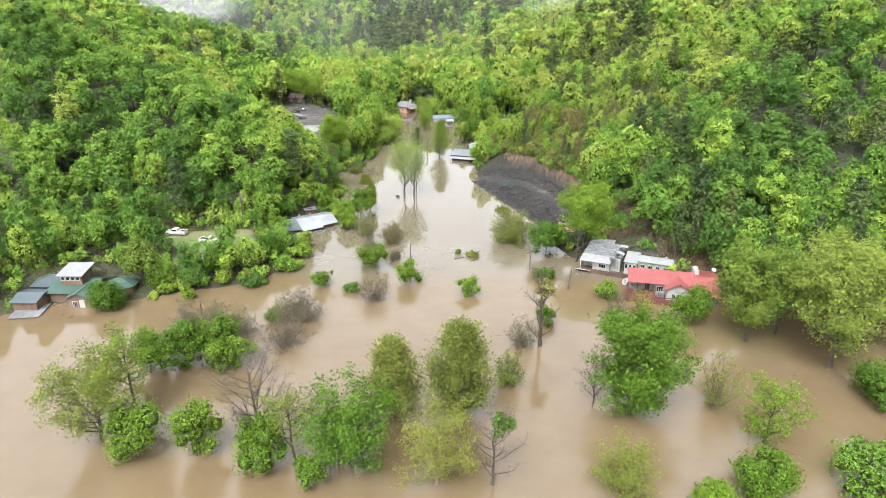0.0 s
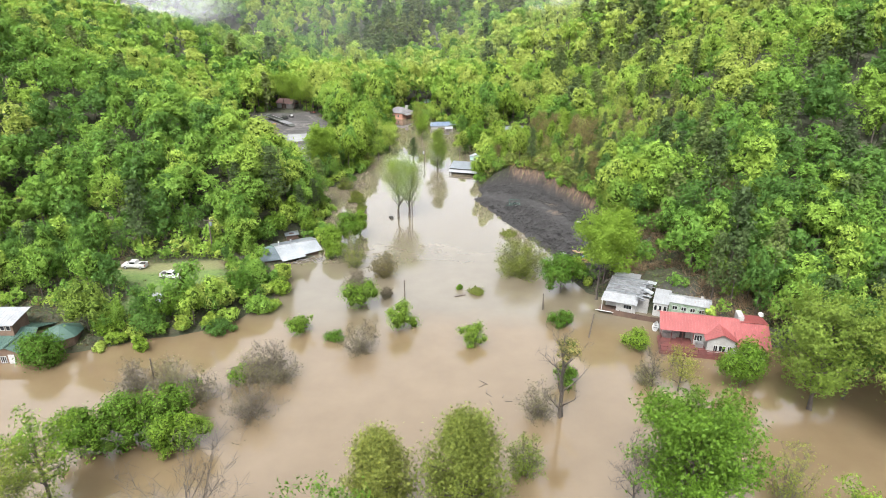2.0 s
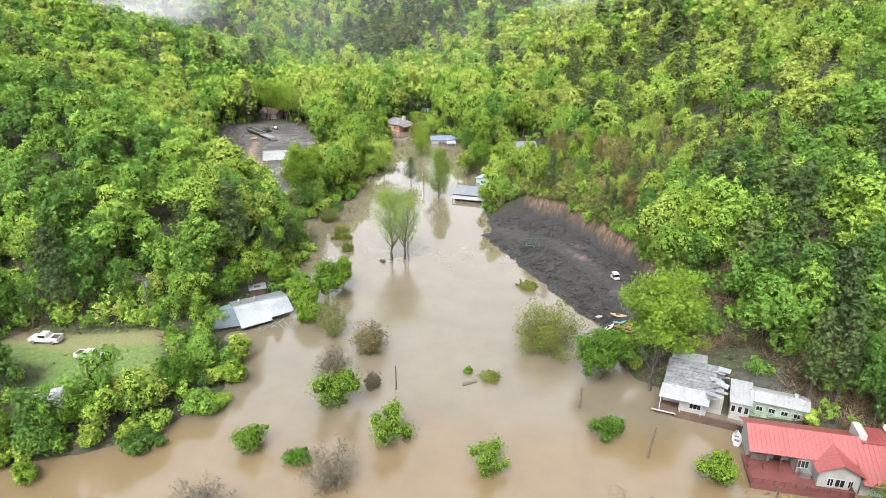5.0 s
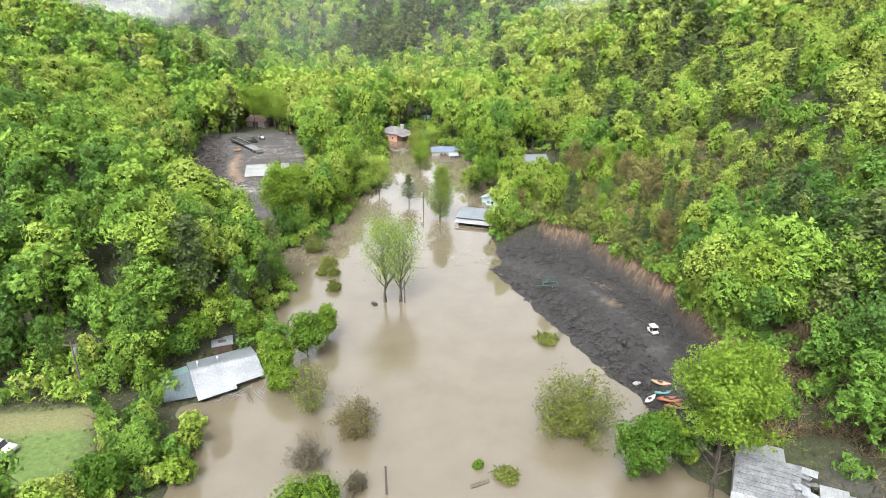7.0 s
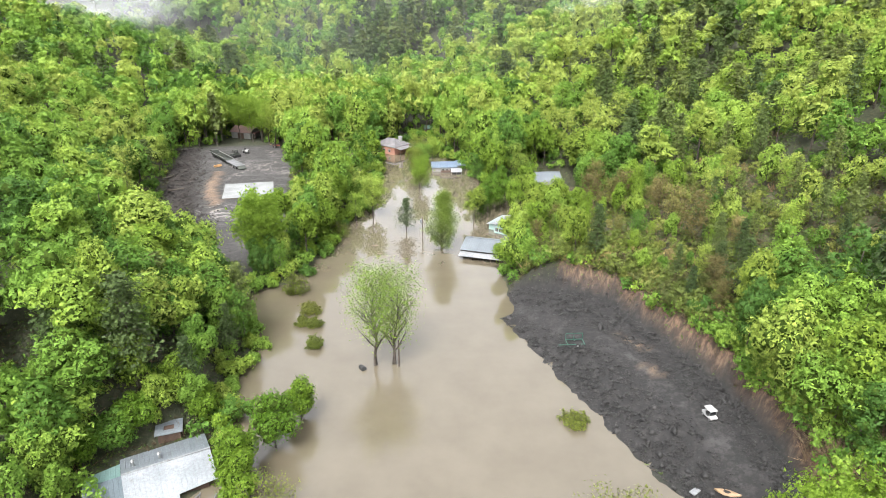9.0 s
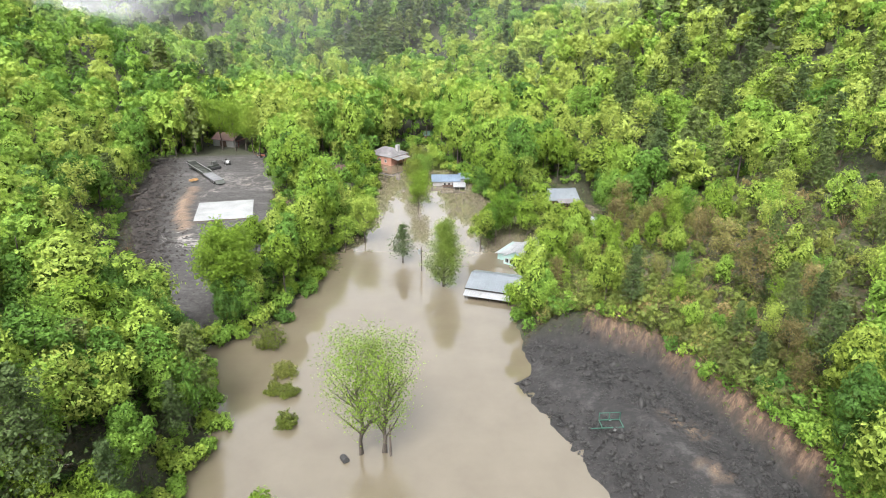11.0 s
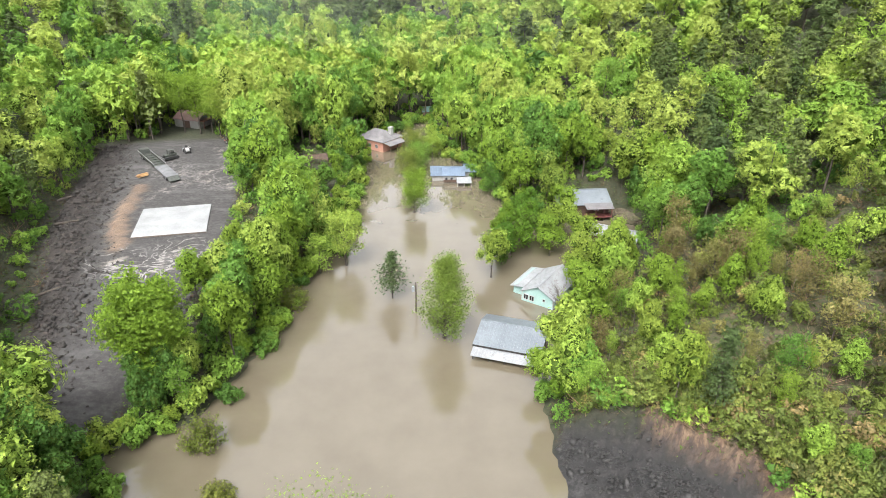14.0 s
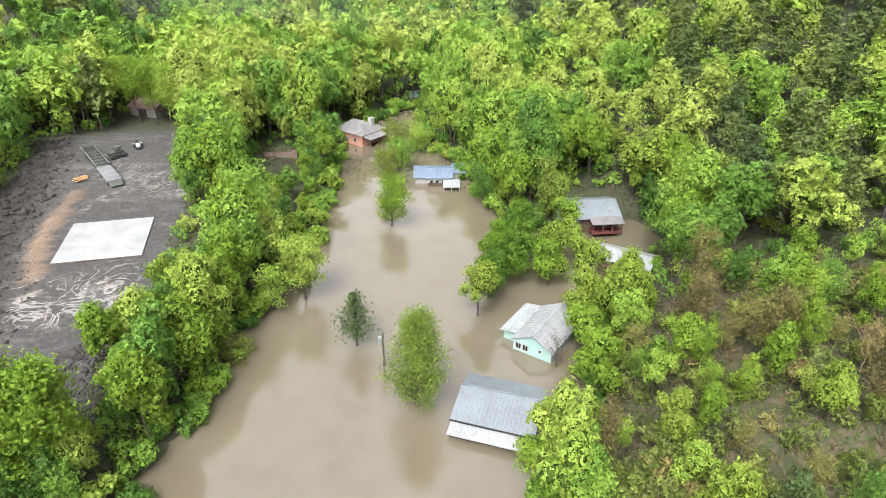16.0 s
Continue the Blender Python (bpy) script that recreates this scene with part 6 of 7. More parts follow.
# ---- the tin-roofed building collapsed on the west bank ----
h = thing("collapsed_building", -37.4, 142.6, 0, 29, "collapsed building with buckled pale metal roof at the waterline", "building")
part("wall", boxes((1.0, 12.0, 1.2, 7.8, -1.5, 0.9)), m_brownwall, h)
part("roof_slope", tin_sheet([(-0.6, 1.0, 0.85), (3.6, 0.4, 0.8), (3.6, 5.2, 2.0), (-0.4, 5.2, 1.9)], 0.07, 0.5), m_bluegreytin, h)
part("roof_slope", tin_sheet([(3.5, -0.7, 0.75), (8.8, -0.3, 0.8), (8.8, 5.2, 2.1), (3.5, 5.2, 2.1)], 0.07, 0.5), m_paletin, h)
part("roof_slope", tin_sheet([(8.7, 0.5, 0.9), (13.0, 0.9, 1.0), (13.0, 5.2, 2.0), (8.7, 5.2, 2.15)], 0.07, 0.5), m_paletin, h)
part("roof_slope", tin_sheet([(13.0, 9.4, 1.25), (3.5, 9.2, 1.25), (3.5, 5.2, 2.08), (13.0, 5.2, 2.1)], 0.07, 0.5), m_greytin, h)
part("roof_slope", tin_sheet([(3.45, 8.4, 1.25), (-0.2, 7.8, 1.15), (-0.4, 5.2, 1.9), (3.45, 5.2, 2.0)], 0.07, 0.5), m_tealtin, h, "faded teal metal sheet")
part("ridge_cap", boxes((3.5, 13.0, 5.08, 5.32, 2.1, 2.2)), m_whitetin, h)
for x in (4.8, 7.6):
    bm = bmesh.new()
    bmesh.ops.create_cone(bm, cap_ends=True, segments=8, radius1=0.14, radius2=0.14, depth=0.8, matrix=pose(x, 6.6, 2.1))
    bmesh.ops.create_cone(bm, cap_ends=True, segments=8, radius1=0.24, radius2=0.05, depth=0.2, matrix=pose(x, 6.6, 2.58))
    part("vent_pipe", bm, m_steel, h)
h = thing("hut", -35.0, 157.4, 1.0, 20, "little dark hut with a holed grey roof", "hut")
part("wall", boxes((-1.3, 1.3, -1.1, 1.1, -2, 0.9)), m_brownwall, h)
part("roof", boxes((-1.6, 1.6, -1.4, -0.5, 0.9, 1.0), (-1.6, 1.6, 0.5, 1.4, 0.9, 1.0), (-1.6, -0.6, -0.5, 0.5, 0.9, 1.0), (0.6, 1.6, -0.5, 0.5, 0.9, 1.0)), m_greytin, h)

# ---- vehicles ----


def wheel(parent, x, y, r, w, axis="y"):
    o = new("wheel")
    o.parent = parent
    o.matrix_basis = pose(x, y, r, 90 if axis == "y" else 0, 0 if axis == "y" else 90, 0)
    bm = bmesh.new()
    bmesh.ops.create_cone(bm, cap_ends=True, segments=16, radius1=r, radius2=r, depth=w)
    bmesh.ops.bevel(bm, geom=[e for e in bm.edges if abs(e.verts[0].co.z - e.verts[1].co.z) < 1e-4], offset=0.04, segments=1, affect="EDGES")
    part("tyre", bm, m_tyre, o)
    bm = bmesh.new()
    bmesh.ops.create_cone(bm, cap_ends=True, segments=12, radius1=r * 0.58, radius2=r * 0.58, depth=w + 0.03)
    part("rim", bm, m_steel, o)


def extruded(profile, half, inset=0.0, tops=()):
    """A body from its side outline, narrower at the listed upper points."""
    bm = bmesh.new()
    sides = []
    for s in (-1, 1):
        sides.append([bm.verts.new((x, s * (half - (inset if i in tops else 0)), z)) for i, (x, z) in enumerate(profile)])
    bm.faces.new(sides[0])
    bm.faces.new(sides[1][::-1])
    n = len(profile)
    for i in range(n):
        j = (i + 1) % n
        bm.faces.new((sides[0][i], sides[0][j], sides[1][j], sides[1][i]))
    bmesh.ops.bevel(bm, geom=list(bm.edges), offset=0.03, segments=1, affect="EDGES")
    return bm


m_lamp, _n, _l, _b = material("clear headlight glass", 0.1)
_b.inputs["Base Color"].default_value = (0.45, 0.45, 0.42, 1)
m_redlamp, _n, _l, _b = material("red tail light", 0.2)
_b.inputs["Base Color"].default_value = (0.3, 0.015, 0.012, 1)


def pickup(x, y, turn, label, long=5.4):
    t = thing("pickup_truck", x, y, height(x, y) - 0.03, turn, label, "truck", "parked pickups")
    s = long / 5.4
    part("body", extruded([(-2.65 * s, 0.45), (2.6 * s, 0.45), (2.7 * s, 0.75), (2.6 * s, 1.02), (1.25 * s, 1.12), (-2.6 * s, 1.08)], 0.95), m_whitepaint, t)
    part("cab", extruded([(-0.75 * s, 1.06), (1.3 * s, 1.08), (0.7 * s, 1.78), (-0.6 * s, 1.8)], 0.9, 0.14, (2, 3)), m_whitepaint, t)
    # black slab in place of a hollow bed, its shade put into colour
    part("bed_well", boxes((-2.5 * s, -0.9 * s, -0.78, 0.78, 1.0, 1.095)), m_dark, t, "black slab standing in for shade in the truck bed")
    part("tailgate", boxes((-2.68 * s, -2.6 * s, -0.85, 0.85, 0.6, 1.25)), m_whitepaint, t)
    part("bed_rail", boxes((-2.6 * s, -0.8 * s, -0.93, -0.8, 1.05, 1.25)), m_whitepaint, t)
    part("bed_rail", boxes((-2.6 * s, -0.8 * s, 0.8, 0.93, 1.05, 1.25)), m_whitepaint, t)
    part("windscreen", extruded([(0.78 * s, 1.74), (1.3 * s, 1.14), (1.33 * s, 1.16), (0.82 * s, 1.77)], 0.72), m_glass, t, "dark windscreen")
    for sd in (-1, 1):
        part("side_window", boxes((-0.5 * s, 0.72 * s, sd * 0.84 - 0.03, sd * 0.84 + 0.03, 1.22, 1.66)), m_glass, t)
        part("headlight", boxes((2.6 * s, 2.7 * s, sd * 0.72 - 0.15, sd * 0.72 + 0.15, 0.72, 0.9)), m_lamp, t)
        part("tail_light", boxes((-2.7 * s, -2.62 * s, sd * 0.86 - 0.07, sd * 0.86 + 0.07, 0.75, 1.05)), m_redlamp, t)
        for wx in (-1.65 * s, 1.75 * s):
            wheel(t, wx, sd * 0.85, 0.38, 0.24)
    part("bumper", boxes((2.62 * s, 2.78 * s, -0.9, 0.9, 0.4, 0.6)), m_steel, t)
    part("bumper", boxes((-2.8 * s, -2.64 * s, -0.9, 0.9, 0.4, 0.58)), m_steel, t)
    return t


for x, y, a, size, lab in ((-61.4, 135.6, 176, 0.9, "white pickup truck parked on the muddy lane"), (-52.2, 130.8, -12, 0.82, "white pickup truck with cluttered bed parked on the grass")):
    t = pickup(x, y, a, lab)
    t.matrix_world = t.matrix_world @ Matrix.Diagonal((size, size, size, 1))

# a small roofed utility cart on the rubble pad
c = thing("utility_cart", 31.9, 157.8, height(31.9, 157.8) + 0.02, -76, "white utility cart with a roof parked on dark rubble", "cart")
c.matrix_world = c.matrix_world @ Matrix.Diagonal((0.7, 0.7, 0.7, 1))
part("body", extruded([(-1.35, 0.4), (1.3, 0.4), (1.4, 0.75), (0.75, 0.95), (0.6, 0.6), (-0.3, 0.6), (-0.4, 0.95), (-1.35, 0.95)], 0.68), m_whitepaint, c)
part("seat", boxes((-0.35, 0.25, -0.6, 0.6, 0.6, 0.8), (-0.45, -0.3, -0.6, 0.6, 0.8, 1.25)), m_tyre, c)
for px in (-0.6, 0.75):
    for py in (-0.62, 0.62):
        part("roof_post", boxes((px - 0.03, px + 0.03, py - 0.03, py + 0.03, 0.9, 1.88)), m_steel, c)
part("roof", extruded([(-1.0, 1.88), (1.0, 1.88), (0.95, 1.98), (-0.95, 1.98)], 0.75), m_whitepaint, c)
part("windscreen", boxes((0.74, 0.77, -0.58, 0.58, 0.95, 1.7)), m_glass, c)
for px in (-0.95, 0.95):
    for py in (-0.62, 0.62):
        wheel(c, px, py, 0.28, 0.22)

# truck and flat trailer on the gravel pad
ang = math.degrees(math.atan2(275.3 - 293.6, -60.2 + 74.7))
q = thing("flatbed_trailer", -74.6, 293.4, height(-70, 288) + 0.02, ang, "long grey gooseneck trailer with a pale deck on gravel", "trailer")
m_trailer = surface("dull dark green-grey steel", (0.03, 0.035, 0.03), (0.07, 0.075, 0.065), 0.6, 0.3, 1, 8, 0.2)
part("side_frame", boxes((1.5, 12.0, -1.35, -1.15, 0.9, 1.4)), m_trailer, q)
part("side_frame", boxes((1.5, 12.0, 1.15, 1.35, 0.9, 1.4)), m_trailer, q)
for py in (-1.25, 1.25):
    part("top_rail", boxes((-0.4, 13.1, py - 0.12, py + 0.12, 1.41, 1.47)), m_steel, q, "worn pale steel rail")
part("bed_floor", boxes((1.0, 13.2, -1.1, 1.1, 0.7, 0.95)), m_trailer, q, "dark empty trailer well")
for k in range(6):
    part("cross_beam", boxes((2.0 + 1.9 * k, 2.15 + 1.9 * k, -1.1, 1.1, 0.97, 1.1)), m_trailer, q)
part("gooseneck", extruded([(-0.6, 0.9), (1.4, 0.9), (1.2, 1.9), (-0.6, 1.9)], 1.1), m_trailer, q)
part("deck", boxes((13.2, 21.8, -1.35, 1.35, 0.85, 1.1)), m_greydeck, q, "pale wet plank deck")
part("ramp", extruded([(21.8, 0.85), (23.2, 0.3), (23.2, 0.4), (21.8, 1.05)], 1.2), m_trailer, q)
for px in (18.6, 19.8, 21.0, 1.8, 3.0):
    for py in (-1.15, 1.15):
        wheel(q, px, py, 0.48, 0.3)

g = thing("tracked_machine", -67.4, 291.0, height(-67.4, 291), 48 + 180, "dark mud-covered tracked machine on the gravel pad", "machine")
for sd in (-1, 1):
    part("track", extruded([(-1.5, 0.1), (1.5, 0.1), (1.8, 0.5), (1.5, 0.85), (-1.5, 0.85), (-1.8, 0.5)], 0.25), m_tyre, g).location.y = sd * 0.85
part("body", extruded([(-1.4, 0.6), (1.3, 0.6), (1.3, 1.2), (0.2, 1.3), (-1.4, 1.5)], 0.75), m_trailer, g)
part("cab_frame", boxes((-0.9, -0.8, -0.6, -0.5, 1.4, 2.2), (-0.9, -0.8, 0.5, 0.6, 1.4, 2.2), (0.2, 0.3, -0.6, -0.5, 1.2, 2.2), (0.2, 0.3, 0.5, 0.6, 1.2, 2.2), (-1.0, 0.4, -0.65, 0.65, 2.2, 2.28)), m_trailer, g)
part("blade", boxes((2.0, 2.15, -1.4, 1.4, 0.1, 0.9)), m_steel, g)
part("push_arm", boxes((0.5, 2.0, -1.2, -1.05, 0.35, 0.5)), m_trailer, g)
part("push_arm", boxes((0.5, 2.0, 1.05, 1.2, 0.35, 0.5)), m_trailer, g)

u = thing("small_tractor", -65.4, 296.6, height(-65.4, 296.6), -60, "small white tractor parked on the gravel pad", "tractor")
part("bonnet", extruded([(0.0, 0.6), (1.5, 0.55), (1.55, 0.95), (0.0, 1.15)], 0.4), m_whitepaint, u)
part("mudguard", boxes((-1.1, -0.1, -0.95, -0.6, 0.95, 1.1)), m_whitepaint, u)
part("mudguard", boxes((-1.1, -0.1, 0.6, 0.95, 0.95, 1.1)), m_whitepaint, u)
part("seat", boxes((-0.9, -0.4, -0.25, 0.25, 0.9, 1.05), (-1.0, -0.88, -0.25, 0.25, 1.05, 1.45)), m_tyre, u)
part("chassis", boxes((-1.1, 1.4, -0.28, 0.28, 0.45, 0.65)), m_trailer, u)
for px, py, r in ((-0.6, -0.78, 0.6), (-0.6, 0.78, 0.6), (1.15, -0.55, 0.34), (1.15, 0.55, 0.34)):
    wheel(u, px, py, r, 0.3)
m_redmachine = surface("faded red paint", (0.16, 0.045, 0.03), (0.24, 0.07, 0.05), 0.5, 0, 1, 8, 0.1)
u = thing("garden_tractor", -57.6, 304.6, height(-57.6, 304.6), 20, "faded red garden tractor at the wood's edge", "tractor")
part("bonnet", extruded([(0.0, 0.5), (1.3, 0.45), (1.3, 0.85), (0.0, 1.0)], 0.4), m_redmachine, u)
part("mudguard", boxes((-0.95, -0.1, -0.7, 0.7, 0.75, 0.9)), m_redmachine, u)
part("seat", boxes((-0.8, -0.4, -0.25, 0.25, 0.9, 1.0), (-0.9, -0.8, -0.25, 0.25, 1.0, 1.4)), m_tyre, u)
for px, py, r in ((-0.5, -0.7, 0.45), (-0.5, 0.7, 0.45), (1.0, -0.5, 0.28), (1.0, 0.5, 0.28)):
    wheel(u, px, py, r, 0.25)

# green trailer frame on the rubble
m_greenpaint = surface("dark green painted steel", (0.02, 0.075, 0.055), (0.04, 0.12, 0.09), 0.5, 0.2, 1, 8, 0.1)
g = thing("boat_trailer", 19.0, 177.2, height(19, 177.2) + 0.05, 4, "bare green trailer frame with white wheels on rubble", "trailer")
part("chassis", boxes((-2.6, 1.5, -0.8, -0.7, 0.4, 0.5), (-1.2, 1.5, 0.7, 0.8, 0.4, 0.5), (-1.2, -1.1, -0.7, 0.7, 0.4, 0.5), (1.4, 1.5, -0.7, 0.7, 0.4, 0.5)), m_greenpaint, g)
for px in (-1.15, 0.1, 1.45):
    part("upright", boxes((px - 0.04, px + 0.04, 0.71, 0.79, 0.5, 1.5)), m_greenpaint, g)
part("top_rail", boxes((-1.2, 1.5, 0.71, 0.79, 1.46, 1.54)), m_greenpaint, g)
for py in (-0.95, 0.95):
    wheel(g, 0.3, py, 0.33, 0.2)

# ---- slab, poles, planks and debris ----
pts = [(-60.4, 259.6), (-48.0, 262.4), (-44.6, 249.4), (-57.2, 246.6)]
sl = thing("concrete_slab", 0, 0, height(-52, 254) + 0.25, 0, "large pale wet concrete slab on the gravel pad", "slab")
bm = bmesh.new()
plate(bm, [(x, y, 0) for x, y in pts], 0.6)
bmesh.ops.bevel(bm, geom=list(bm.edges), offset=0.03, segments=1, affect="EDGES")
part("slab", bm, m_concrete, sl)
part("form_board", boxes((0, 12.9, -0.12, -0.04, -0.5, 0.0)), m_pole, sl).matrix_basis = pose(-57.2, 246.55, 0, 0, 0, math.degrees(math.atan2(2.8, 12.6)))


def pole(x, y, tall, label, arm=False, lean=0.0, z=None):
    p = thing("utility_pole" if arm else "pole", x, y, -2.5 if z is None else z, 0, label, "pole", "poles in the flood")
    p.rotation_euler.y = radians(lean)
    bm = bmesh.new()
    bmesh.ops.create_cone(bm, cap_ends=True, segments=8, radius1=0.17, radius2=0.11, depth=tall + 2.5, matrix=pose(0, 0, (tall + 2.5) / 2))
    part("shaft", bm, m_pole, p)
    if arm:
        part("crossarm", boxes((-1.0, 1.0, -0.06, 0.06, tall + 1.9, tall + 2.05)), m_pole, p)
        for k in (-0.9, 0.0, 0.9):
            bm = bmesh.new()
            bmesh.ops.create_cone(bm, cap_ends=True, segments=6, radius1=0.06, radius2=0.03, depth=0.2, matrix=pose(k, 0, tall + 2.15))
            part("insulator", bm, m_greytin, p)
        bm = bmesh.new()
        bmesh.ops.create_cone(bm, cap_ends=True, segments=10, radius1=0.24, radius2=0.24, depth=0.8, matrix=pose(0.38, 0, tall + 1.2))
        part("transformer", bm, m_greytin, p)
    return p


for x, y, h, ln in ((-7.1, 127.3, 4.0, 0), (-43.3, 100.3, 4.0, 0), (24.6, 113, 4.6, 6), (18.5, 122.9, 3.4, 0), (-7.6, 174.3, 4.6, 0), (36.0, 104.2, 3.5, 0)):
    pole(x, y, h, "dark timber pole standing in flood water", False, ln)
p = pole(-5.6, 227.5, 5.2, "dark utility pole with a transformer in flood water")
bm = bmesh.new()
bmesh.ops.create_cone(bm, cap_ends=True, segments=10, radius1=0.26, radius2=0.24, depth=0.85, matrix=pose(-0.36, -0.1, 6.6))
part("transformer", bm, m_paletin, p, "pale drum transformer")
part("bracket", boxes((-0.3, 0.0, -0.05, 0.05, 6.5, 6.65)), m_steel, p)
pole(-47.5, 141, 8.5, "utility pole with transformer beside the lane", True, 0, height(-47.5, 141) - 2.4)


def planks(name, x, y, z, rows, mat, label, category):
    r = thing(name, x, y, z, 0, label, category)
    for (px, py, pz, a, long, wide) in rows:
        o = part("plank", boxes((-long / 2, long / 2, -wide / 2, wide / 2, -0.03, 0.05)), mat, r)
        o.matrix_basis = pose(px, py, pz, 0, 0, a)
    return r


rr = random.Random(8)
planks("floating_pallet", 3.5, 128.9, 0.06, [(0, 0.14 * k - 0.3, 0.02, 24, 2.3, 0.12) for k in range(5)] + [(0.7 * k, 0.3 * k, -0.06, 114, 0.7, 0.12) for k in (-1, 0, 1)], m_pole, "weathered pallet floating on brown water", "pallet")
planks("lumber_pile", -68.4, 278, height(-68.4, 278) + 0.25, [(rr.uniform(-0.3, 0.3), rr.uniform(-0.5, 0.5), 0.1 + 0.06 * k, 55 + rr.uniform(-16, 16), 2.4, 0.16) for k in range(9)], m_wood, "raw yellow lumber heaped beside the gravel pad", "lumber")
planks("driftwood", -29, 147.2, 0.05, [(rr.uniform(-3, 3), rr.uniform(-2.6, 1.2), 0.02, rr.uniform(0, 180), rr.uniform(0.7, 1.8), 0.14) for k in range(20)], m_greydeck, "scattered boards floating by the collapsed building", "driftwood")
planks("driftwood", 9, 97, 0.02, [(rr.uniform(-3, 3), rr.uniform(-3, 3), 0.0, rr.uniform(0, 180), rr.uniform(0.5, 1.6), 0.09) for k in range(7)], m_pole, "dark sticks drifting on brown water", "driftwood")


def kayak(x, y, lift, turn, tilt, mat, label, long=2.8):
    """A hull lofted from stations, with a rimmed cockpit and a seat."""
    k = thing("kayak", x, y, height(x, y) + lift, turn, label, "kayak", "kayaks heaped by the rubble")
    k.rotation_euler.x = radians(tilt)
    bm = bmesh.new()
    rows = []
    for i in range(11):
        f = i / 5 - 1
        w = 0.39 * max(0.03, 1 - abs(f) ** 2.3)
        up = 0.16 * abs(f) ** 3
        rows.append([bm.verts.new((f * long / 2, w * c, 0.05 + up + h)) for c, h in ((0, 0.0), (0.75, 0.06), (1, 0.2), (0.6, 0.33), (0, 0.36), (-0.6, 0.33), (-1, 0.2), (-0.75, 0.06))])
    for a, b in zip(rows, rows[1:]):
        for i in range(8):
            bm.faces.new((a[i], b[i], b[(i + 1) % 8], a[(i + 1) % 8]))
    bm.faces.new(rows[0])
    bm.faces.new(rows[-1][::-1])
    part("hull", bm, mat, k)
    bm = bmesh.new()
    bmesh.ops.create_cone(bm, cap_ends=True, segments=14, radius1=0.34, radius2=0.38, depth=0.06, matrix=pose(-0.1, 0, 0.42) @ Matrix.Diagonal((1.0, 0.46, 1, 1)))
    # solid black disc paints the shade of the cockpit opening
    part("cockpit", bm, m_dark, k, "black disc standing in for the shaded cockpit opening")
    part("seat", boxes((-0.38, -0.3, -0.14, 0.16, 0.44, 0.62)), m_tyre, k)
    return k


m_orange_hull = surface("faded orange plastic", (0.2, 0.07, 0.036), (0.27, 0.11, 0.06), 0.45, 0, 0.8, 8, 0.05, (0.3, 0.17, 0.09), 0.62)
m_teal_hull = surface("faded teal plastic", (0.05, 0.15, 0.16), (0.08, 0.2, 0.2), 0.45, 0, 0.8, 8, 0.05, (0.15, 0.2, 0.19), 0.62)
m_tan_hull = surface("muddy tan plastic", (0.2, 0.13, 0.07), (0.28, 0.19, 0.11), 0.5, 0, 0.8, 8, 0.05)
for x, y, up, a, tilt, m, lab in ((27.7, 144.4, 0.02, 42, 10, m_whitepaint, "white kayak with a dark cockpit lying on rubble"), (29.8, 145.0, 0.02, 8, -12, m_teal_hull, "faded teal kayak lying on rubble"),
                                  (29.6, 143.6, 0.05, 4, 14, m_orange_hull, "faded orange kayak heaped with others"), (30.0, 142.7, 0.12, -6, -16, m_orange_hull, "faded orange kayak heaped with others"),
                                  (29.9, 141.8, 0.1, 9, 8, m_orange_hull, "faded orange kayak heaped with others"), (30.3, 140.9, 0.15, -4, -10, m_tan_hull, "muddy tan kayak under the trees"),
                                  (29.9, 146.9, 0.02, -22, 20, m_tan_hull, "muddy tan kayak lying on its side")):
    kayak(x, y, up, a, tilt, m, lab)
lid = thing("appliance_lid", 26.9, 148.0, height(26.9, 148.0) + 0.05, 35, "white appliance panel dumped on the rubble", "scrap")
bm = boxes((-0.6, 0.6, -0.35, 0.35, 0.0, 0.22))
bmesh.ops.bevel(bm, geom=list(bm.edges), offset=0.05, segments=2, affect="EDGES")
part("panel", bm, m_whitetin, lid)
heap = thing("sheet_metal_heap", -51.4, 119.6, height(-51.4, 119.6) + 0.3, 38, "heap of pale corrugated roofing sheets in the scrub", "roofing")
for k in range(9):
    bm = tin_sheet([(-2.0, -0.42, 0), (2.0, -0.42, 0), (2.0, 0.42, 0), (-2.0, 0.42, 0)], 0.02, 0.3, 0.04)
    bm.transform(pose(rr.uniform(-0.5, 0.5), -2.4 + 0.6 * k, 0.25 + 0.07 * k, rr.uniform(-12, 12), rr.uniform(-6, 6), rr.uniform(-10, 10)))
    part("sheet", bm, m_whitetin if k % 3 else m_greytin, heap)
drum = thing("barrel", -13.0, 173.6, 0.0, 0, "dark barrel floating near the willows", "barrel")
bm = bmesh.new()
bmesh.ops.create_cone(bm, cap_ends=True, segments=14, radius1=0.42, radius2=0.42, depth=1.2, matrix=pose(0, 0, 0.1, 80, 0, 30))
bmesh.ops.bevel(bm, geom=[e for e in bm.edges if e.calc_length() < 0.5], offset=0.04, segments=1, affect="EDGES")
part("body", bm, m_tyre, drum)
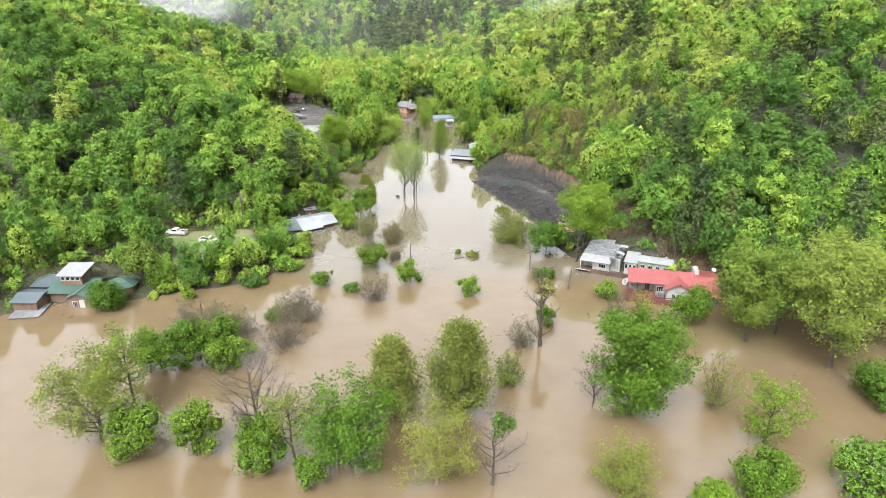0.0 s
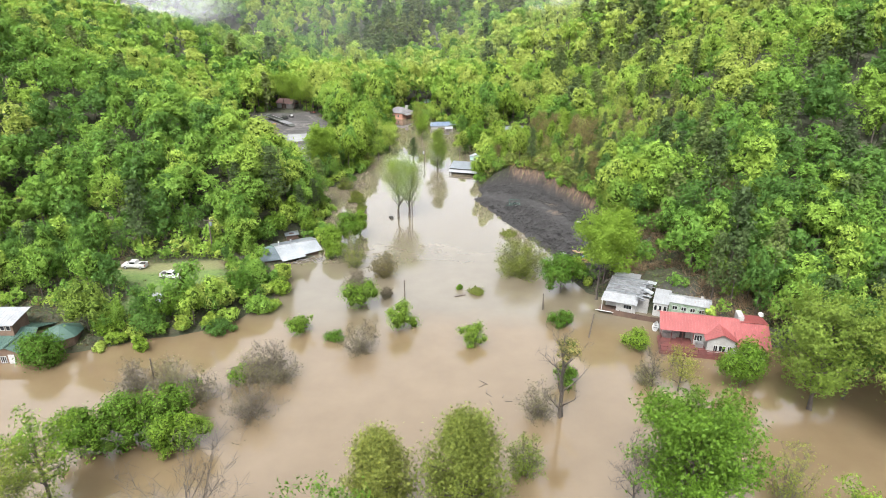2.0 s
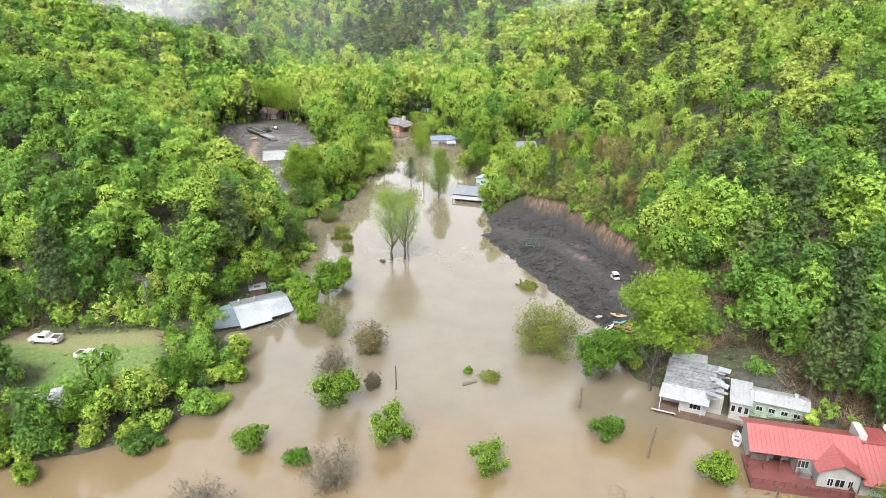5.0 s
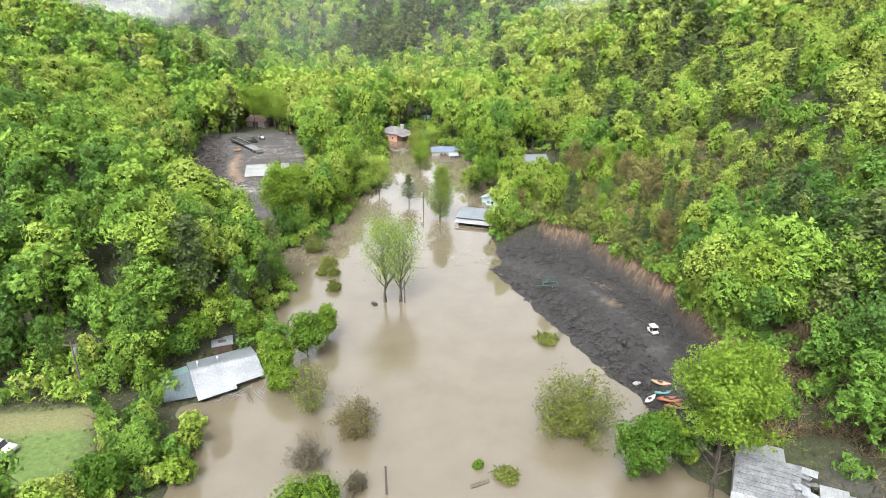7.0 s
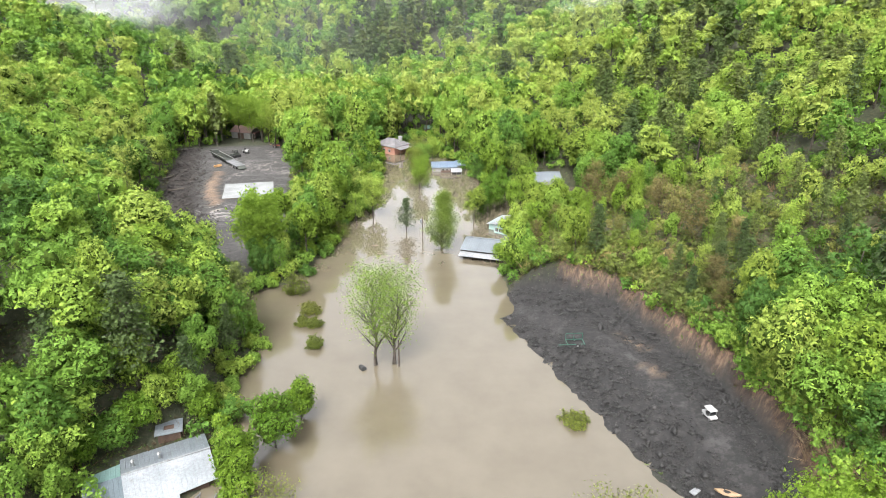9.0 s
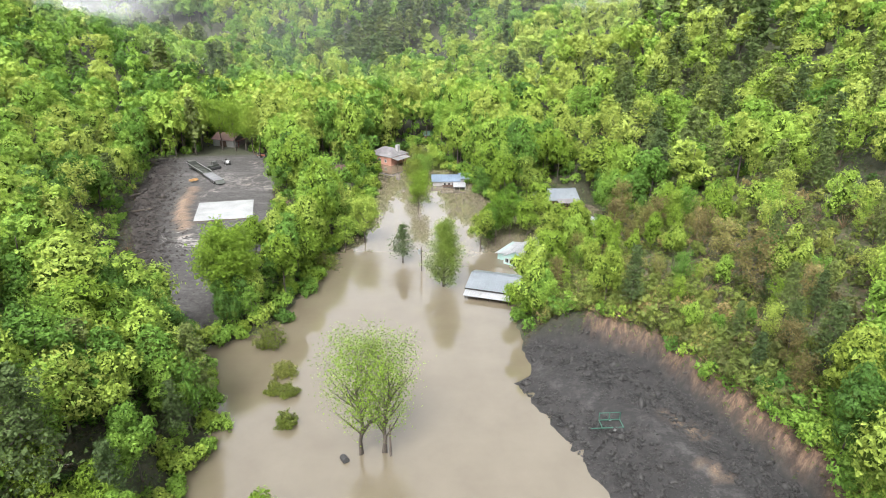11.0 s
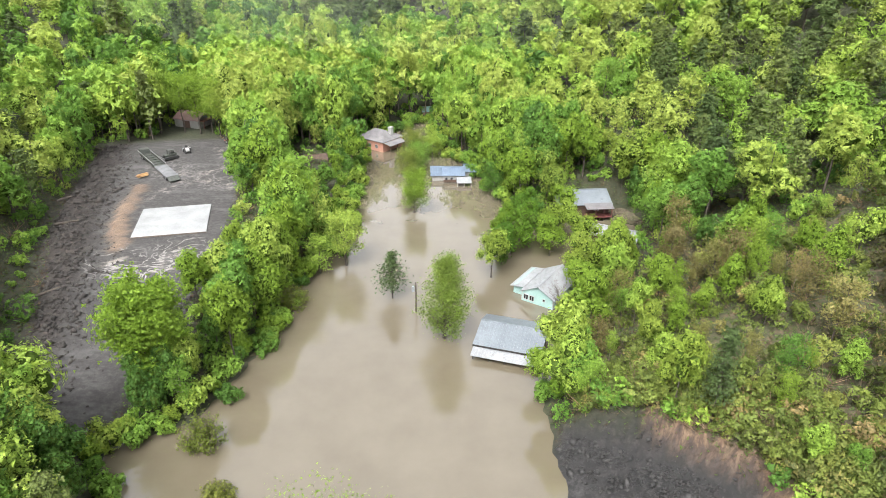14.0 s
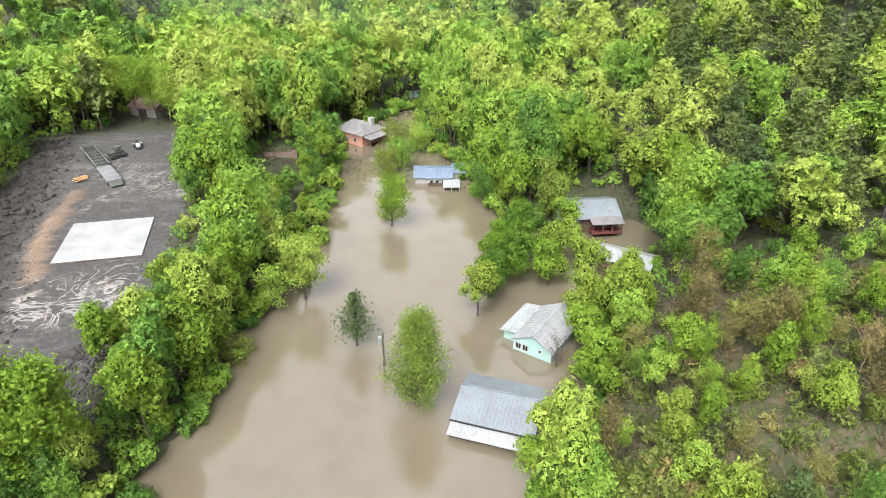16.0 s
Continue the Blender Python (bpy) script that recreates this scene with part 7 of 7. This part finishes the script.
for x, y, a, long in ((-87.5, 297.5, -35, 9), (-76, 262, 60, 5), (-70, 250, 30, 4), (-61, 226, 50, 5), (24.5, 204, 15, 5)):
    lg = thing("log", x, y, height(x, y) + 0.3, a, "fallen bare log lying on the slope", "log", "fallen logs")
    bm = bmesh.new()
    bmesh.ops.create_cone(bm, cap_ends=True, segments=9, radius1=0.28, radius2=0.18, depth=long, matrix=pose(0, 0, 0, 0, 90, 0))
    part("stem", bm, m_bark, lg)
    part("stub", (lambda b: (bmesh.ops.create_cone(b, cap_ends=True, segments=6, radius1=0.1, radius2=0.05, depth=1.0, matrix=pose(long * 0.2, 0.2, 0.3, 40, 0, 0)), b)[1])(bmesh.new()), m_bark, lg)

# ---- rubble on the two pads ----
rng = np.random.default_rng(5)
m_rubble = surface("broken dark shale", (0.008, 0.008, 0.0085), (0.03, 0.028, 0.027), 0.75, 0, 0.9, 6, 0.5)
m_brownrubble = surface("brown-grey earth and rock", (0.011, 0.0098, 0.009), (0.042, 0.035, 0.03), 0.85, 0, 0.9, 6, 0.5)


def rubble(name, poly, n, skip, mat, label, size):
    lo, hi = np.min(poly, 0), np.max(poly, 0)
    p = rng.uniform(lo, hi, (n * 3, 2))
    keep = (away(p[:, 0], p[:, 1], poly) < -0.3) & (away(p[:, 0], p[:, 1], WATER) > 0.2) & skip(p[:, 0], p[:, 1])
    p = p[keep][:n]
    k = len(p)
    s = size * rng.lognormal(0, 0.55, k)
    unit = np.array([(1, 0, 0), (0, 1, 0), (-1, 0, 0), (0, -1, 0), (0.2, 0.1, 1), (0, 0, -0.6)])
    co = unit[None] * rng.uniform(0.55, 1.4, (k, 6, 3)) + rng.normal(0, 0.12, (k, 6, 3))
    a = rng.uniform(0, 6.28, k)
    ca, sa = np.cos(a)[:, None], np.sin(a)[:, None]
    co = np.stack([co[..., 0] * ca - co[..., 1] * sa, co[..., 0] * sa + co[..., 1] * ca, co[..., 2] * 0.75], -1) * s[:, None, None]
    co[..., 0] += p[:, 0, None]
    co[..., 1] += p[:, 1, None]
    co[..., 2] += ground(p[:, 0], p[:, 1])[:, None]
    f = np.array([(0, 1, 4), (1, 2, 4), (2, 3, 4), (3, 0, 4), (1, 0, 5), (2, 1, 5), (3, 2, 5), (0, 3, 5)])
    faces = (f[None] + (np.arange(k) * 6)[:, None, None]).reshape(-1, 3)
    tagged(new(name, mesh_of(name, (co.reshape(-1, 3), faces), mat)), label, "rubble", kind="stuff")


rubble("rubble", MUD, 20000, lambda x, y: along(x, y, TRACK) > 1.7 + rng.normal(0, 0.5, len(x)), m_rubble, "loose dark shale rubble spread over the bank", 0.1)
rubble("rubble", PAD, 15000, lambda x, y: (x + 50 + 0.36 * (y - 212) < rng.normal(0, 2, len(x))) | (np.hypot(x + 38.5, y - 222) < 6), m_brownrubble, "loose brown-grey rubble along the pad edge", 0.15)

# ---- thin mist drifting off the ridges ----
m_mist, nodes, links, bsdf = material("thin white mist", 1.0)
bsdf.inputs["Base Color"].default_value = (0.62, 0.64, 0.66, 1)
bsdf.inputs["Specular IOR Level"].default_value = 0.0
tc = nodes.new("ShaderNodeTexCoord")
ball = nodes.new("ShaderNodeTexGradient")
ball.gradient_type = "SPHERICAL"
links.new(tc.outputs["Object"], ball.inputs["Vector"])
puff = noise_node(nodes, links, 2.2, 6, tc.outputs["Object"], 0.6)
shape = ramp(nodes, [(0.3, (0, 0, 0)), (0.8, (1, 1, 1))])
links.new(puff.outputs["Fac"], shape.inputs["Fac"])
thin = nodes.new("ShaderNodeMath")
thin.operation = "MULTIPLY"
links.new(shape.outputs["Color"], thin.inputs[0])
links.new(ball.outputs["Fac"], thin.inputs[1])
faint = nodes.new("ShaderNodeMath")
faint.operation = "MULTIPLY"
faint.inputs[1].default_value = 0.38
links.new(thin.outputs["Value"], faint.inputs[0])
links.new(faint.outputs["Value"], bsdf.inputs["Alpha"])
def mist(x, y, z, w, h):
    side = np.linspace(-1, 1, 9)
    X, Z = np.meshgrid(side, side)
    me = grid_mesh("mist", X, 0.25 * (X ** 2 + Z ** 2), Z)
    me.materials.append(m_mist)
    o = tagged(new("mist", me), "thin white mist drifting over the wooded ridge", "mist", kind="stuff")
    o.matrix_world = pose(x, y, z) @ Matrix.Diagonal((w, 20, h, 1))


for x, y, z, w, h in ((-150, 392, 45, 30, 17), (-172, 420, 45, 44, 18), (-128, 385, 45, 22, 14), (62, 385, 46, 18, 10), (-190, 450, 45, 54, 20)):
    mist(x, y, z, w, h)
# pale see-through sheets, added to stand in for haze across the head of the valley
m_haze, nodes, links, bsdf = material("painted valley haze", 1.0)
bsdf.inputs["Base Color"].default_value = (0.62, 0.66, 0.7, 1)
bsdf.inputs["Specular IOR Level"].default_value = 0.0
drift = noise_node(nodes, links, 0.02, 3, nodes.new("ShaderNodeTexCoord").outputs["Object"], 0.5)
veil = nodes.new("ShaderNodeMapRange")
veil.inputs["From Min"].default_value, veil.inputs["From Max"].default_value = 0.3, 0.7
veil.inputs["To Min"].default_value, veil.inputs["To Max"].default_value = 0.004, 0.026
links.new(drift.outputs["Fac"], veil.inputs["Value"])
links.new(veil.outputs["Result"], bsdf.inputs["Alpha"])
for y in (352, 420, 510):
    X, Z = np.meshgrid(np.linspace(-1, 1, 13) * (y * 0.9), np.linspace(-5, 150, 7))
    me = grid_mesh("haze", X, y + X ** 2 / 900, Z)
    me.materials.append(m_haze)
    tagged(new("haze", me), "faint pale sheet standing in for valley haze", "haze", kind="stuff")
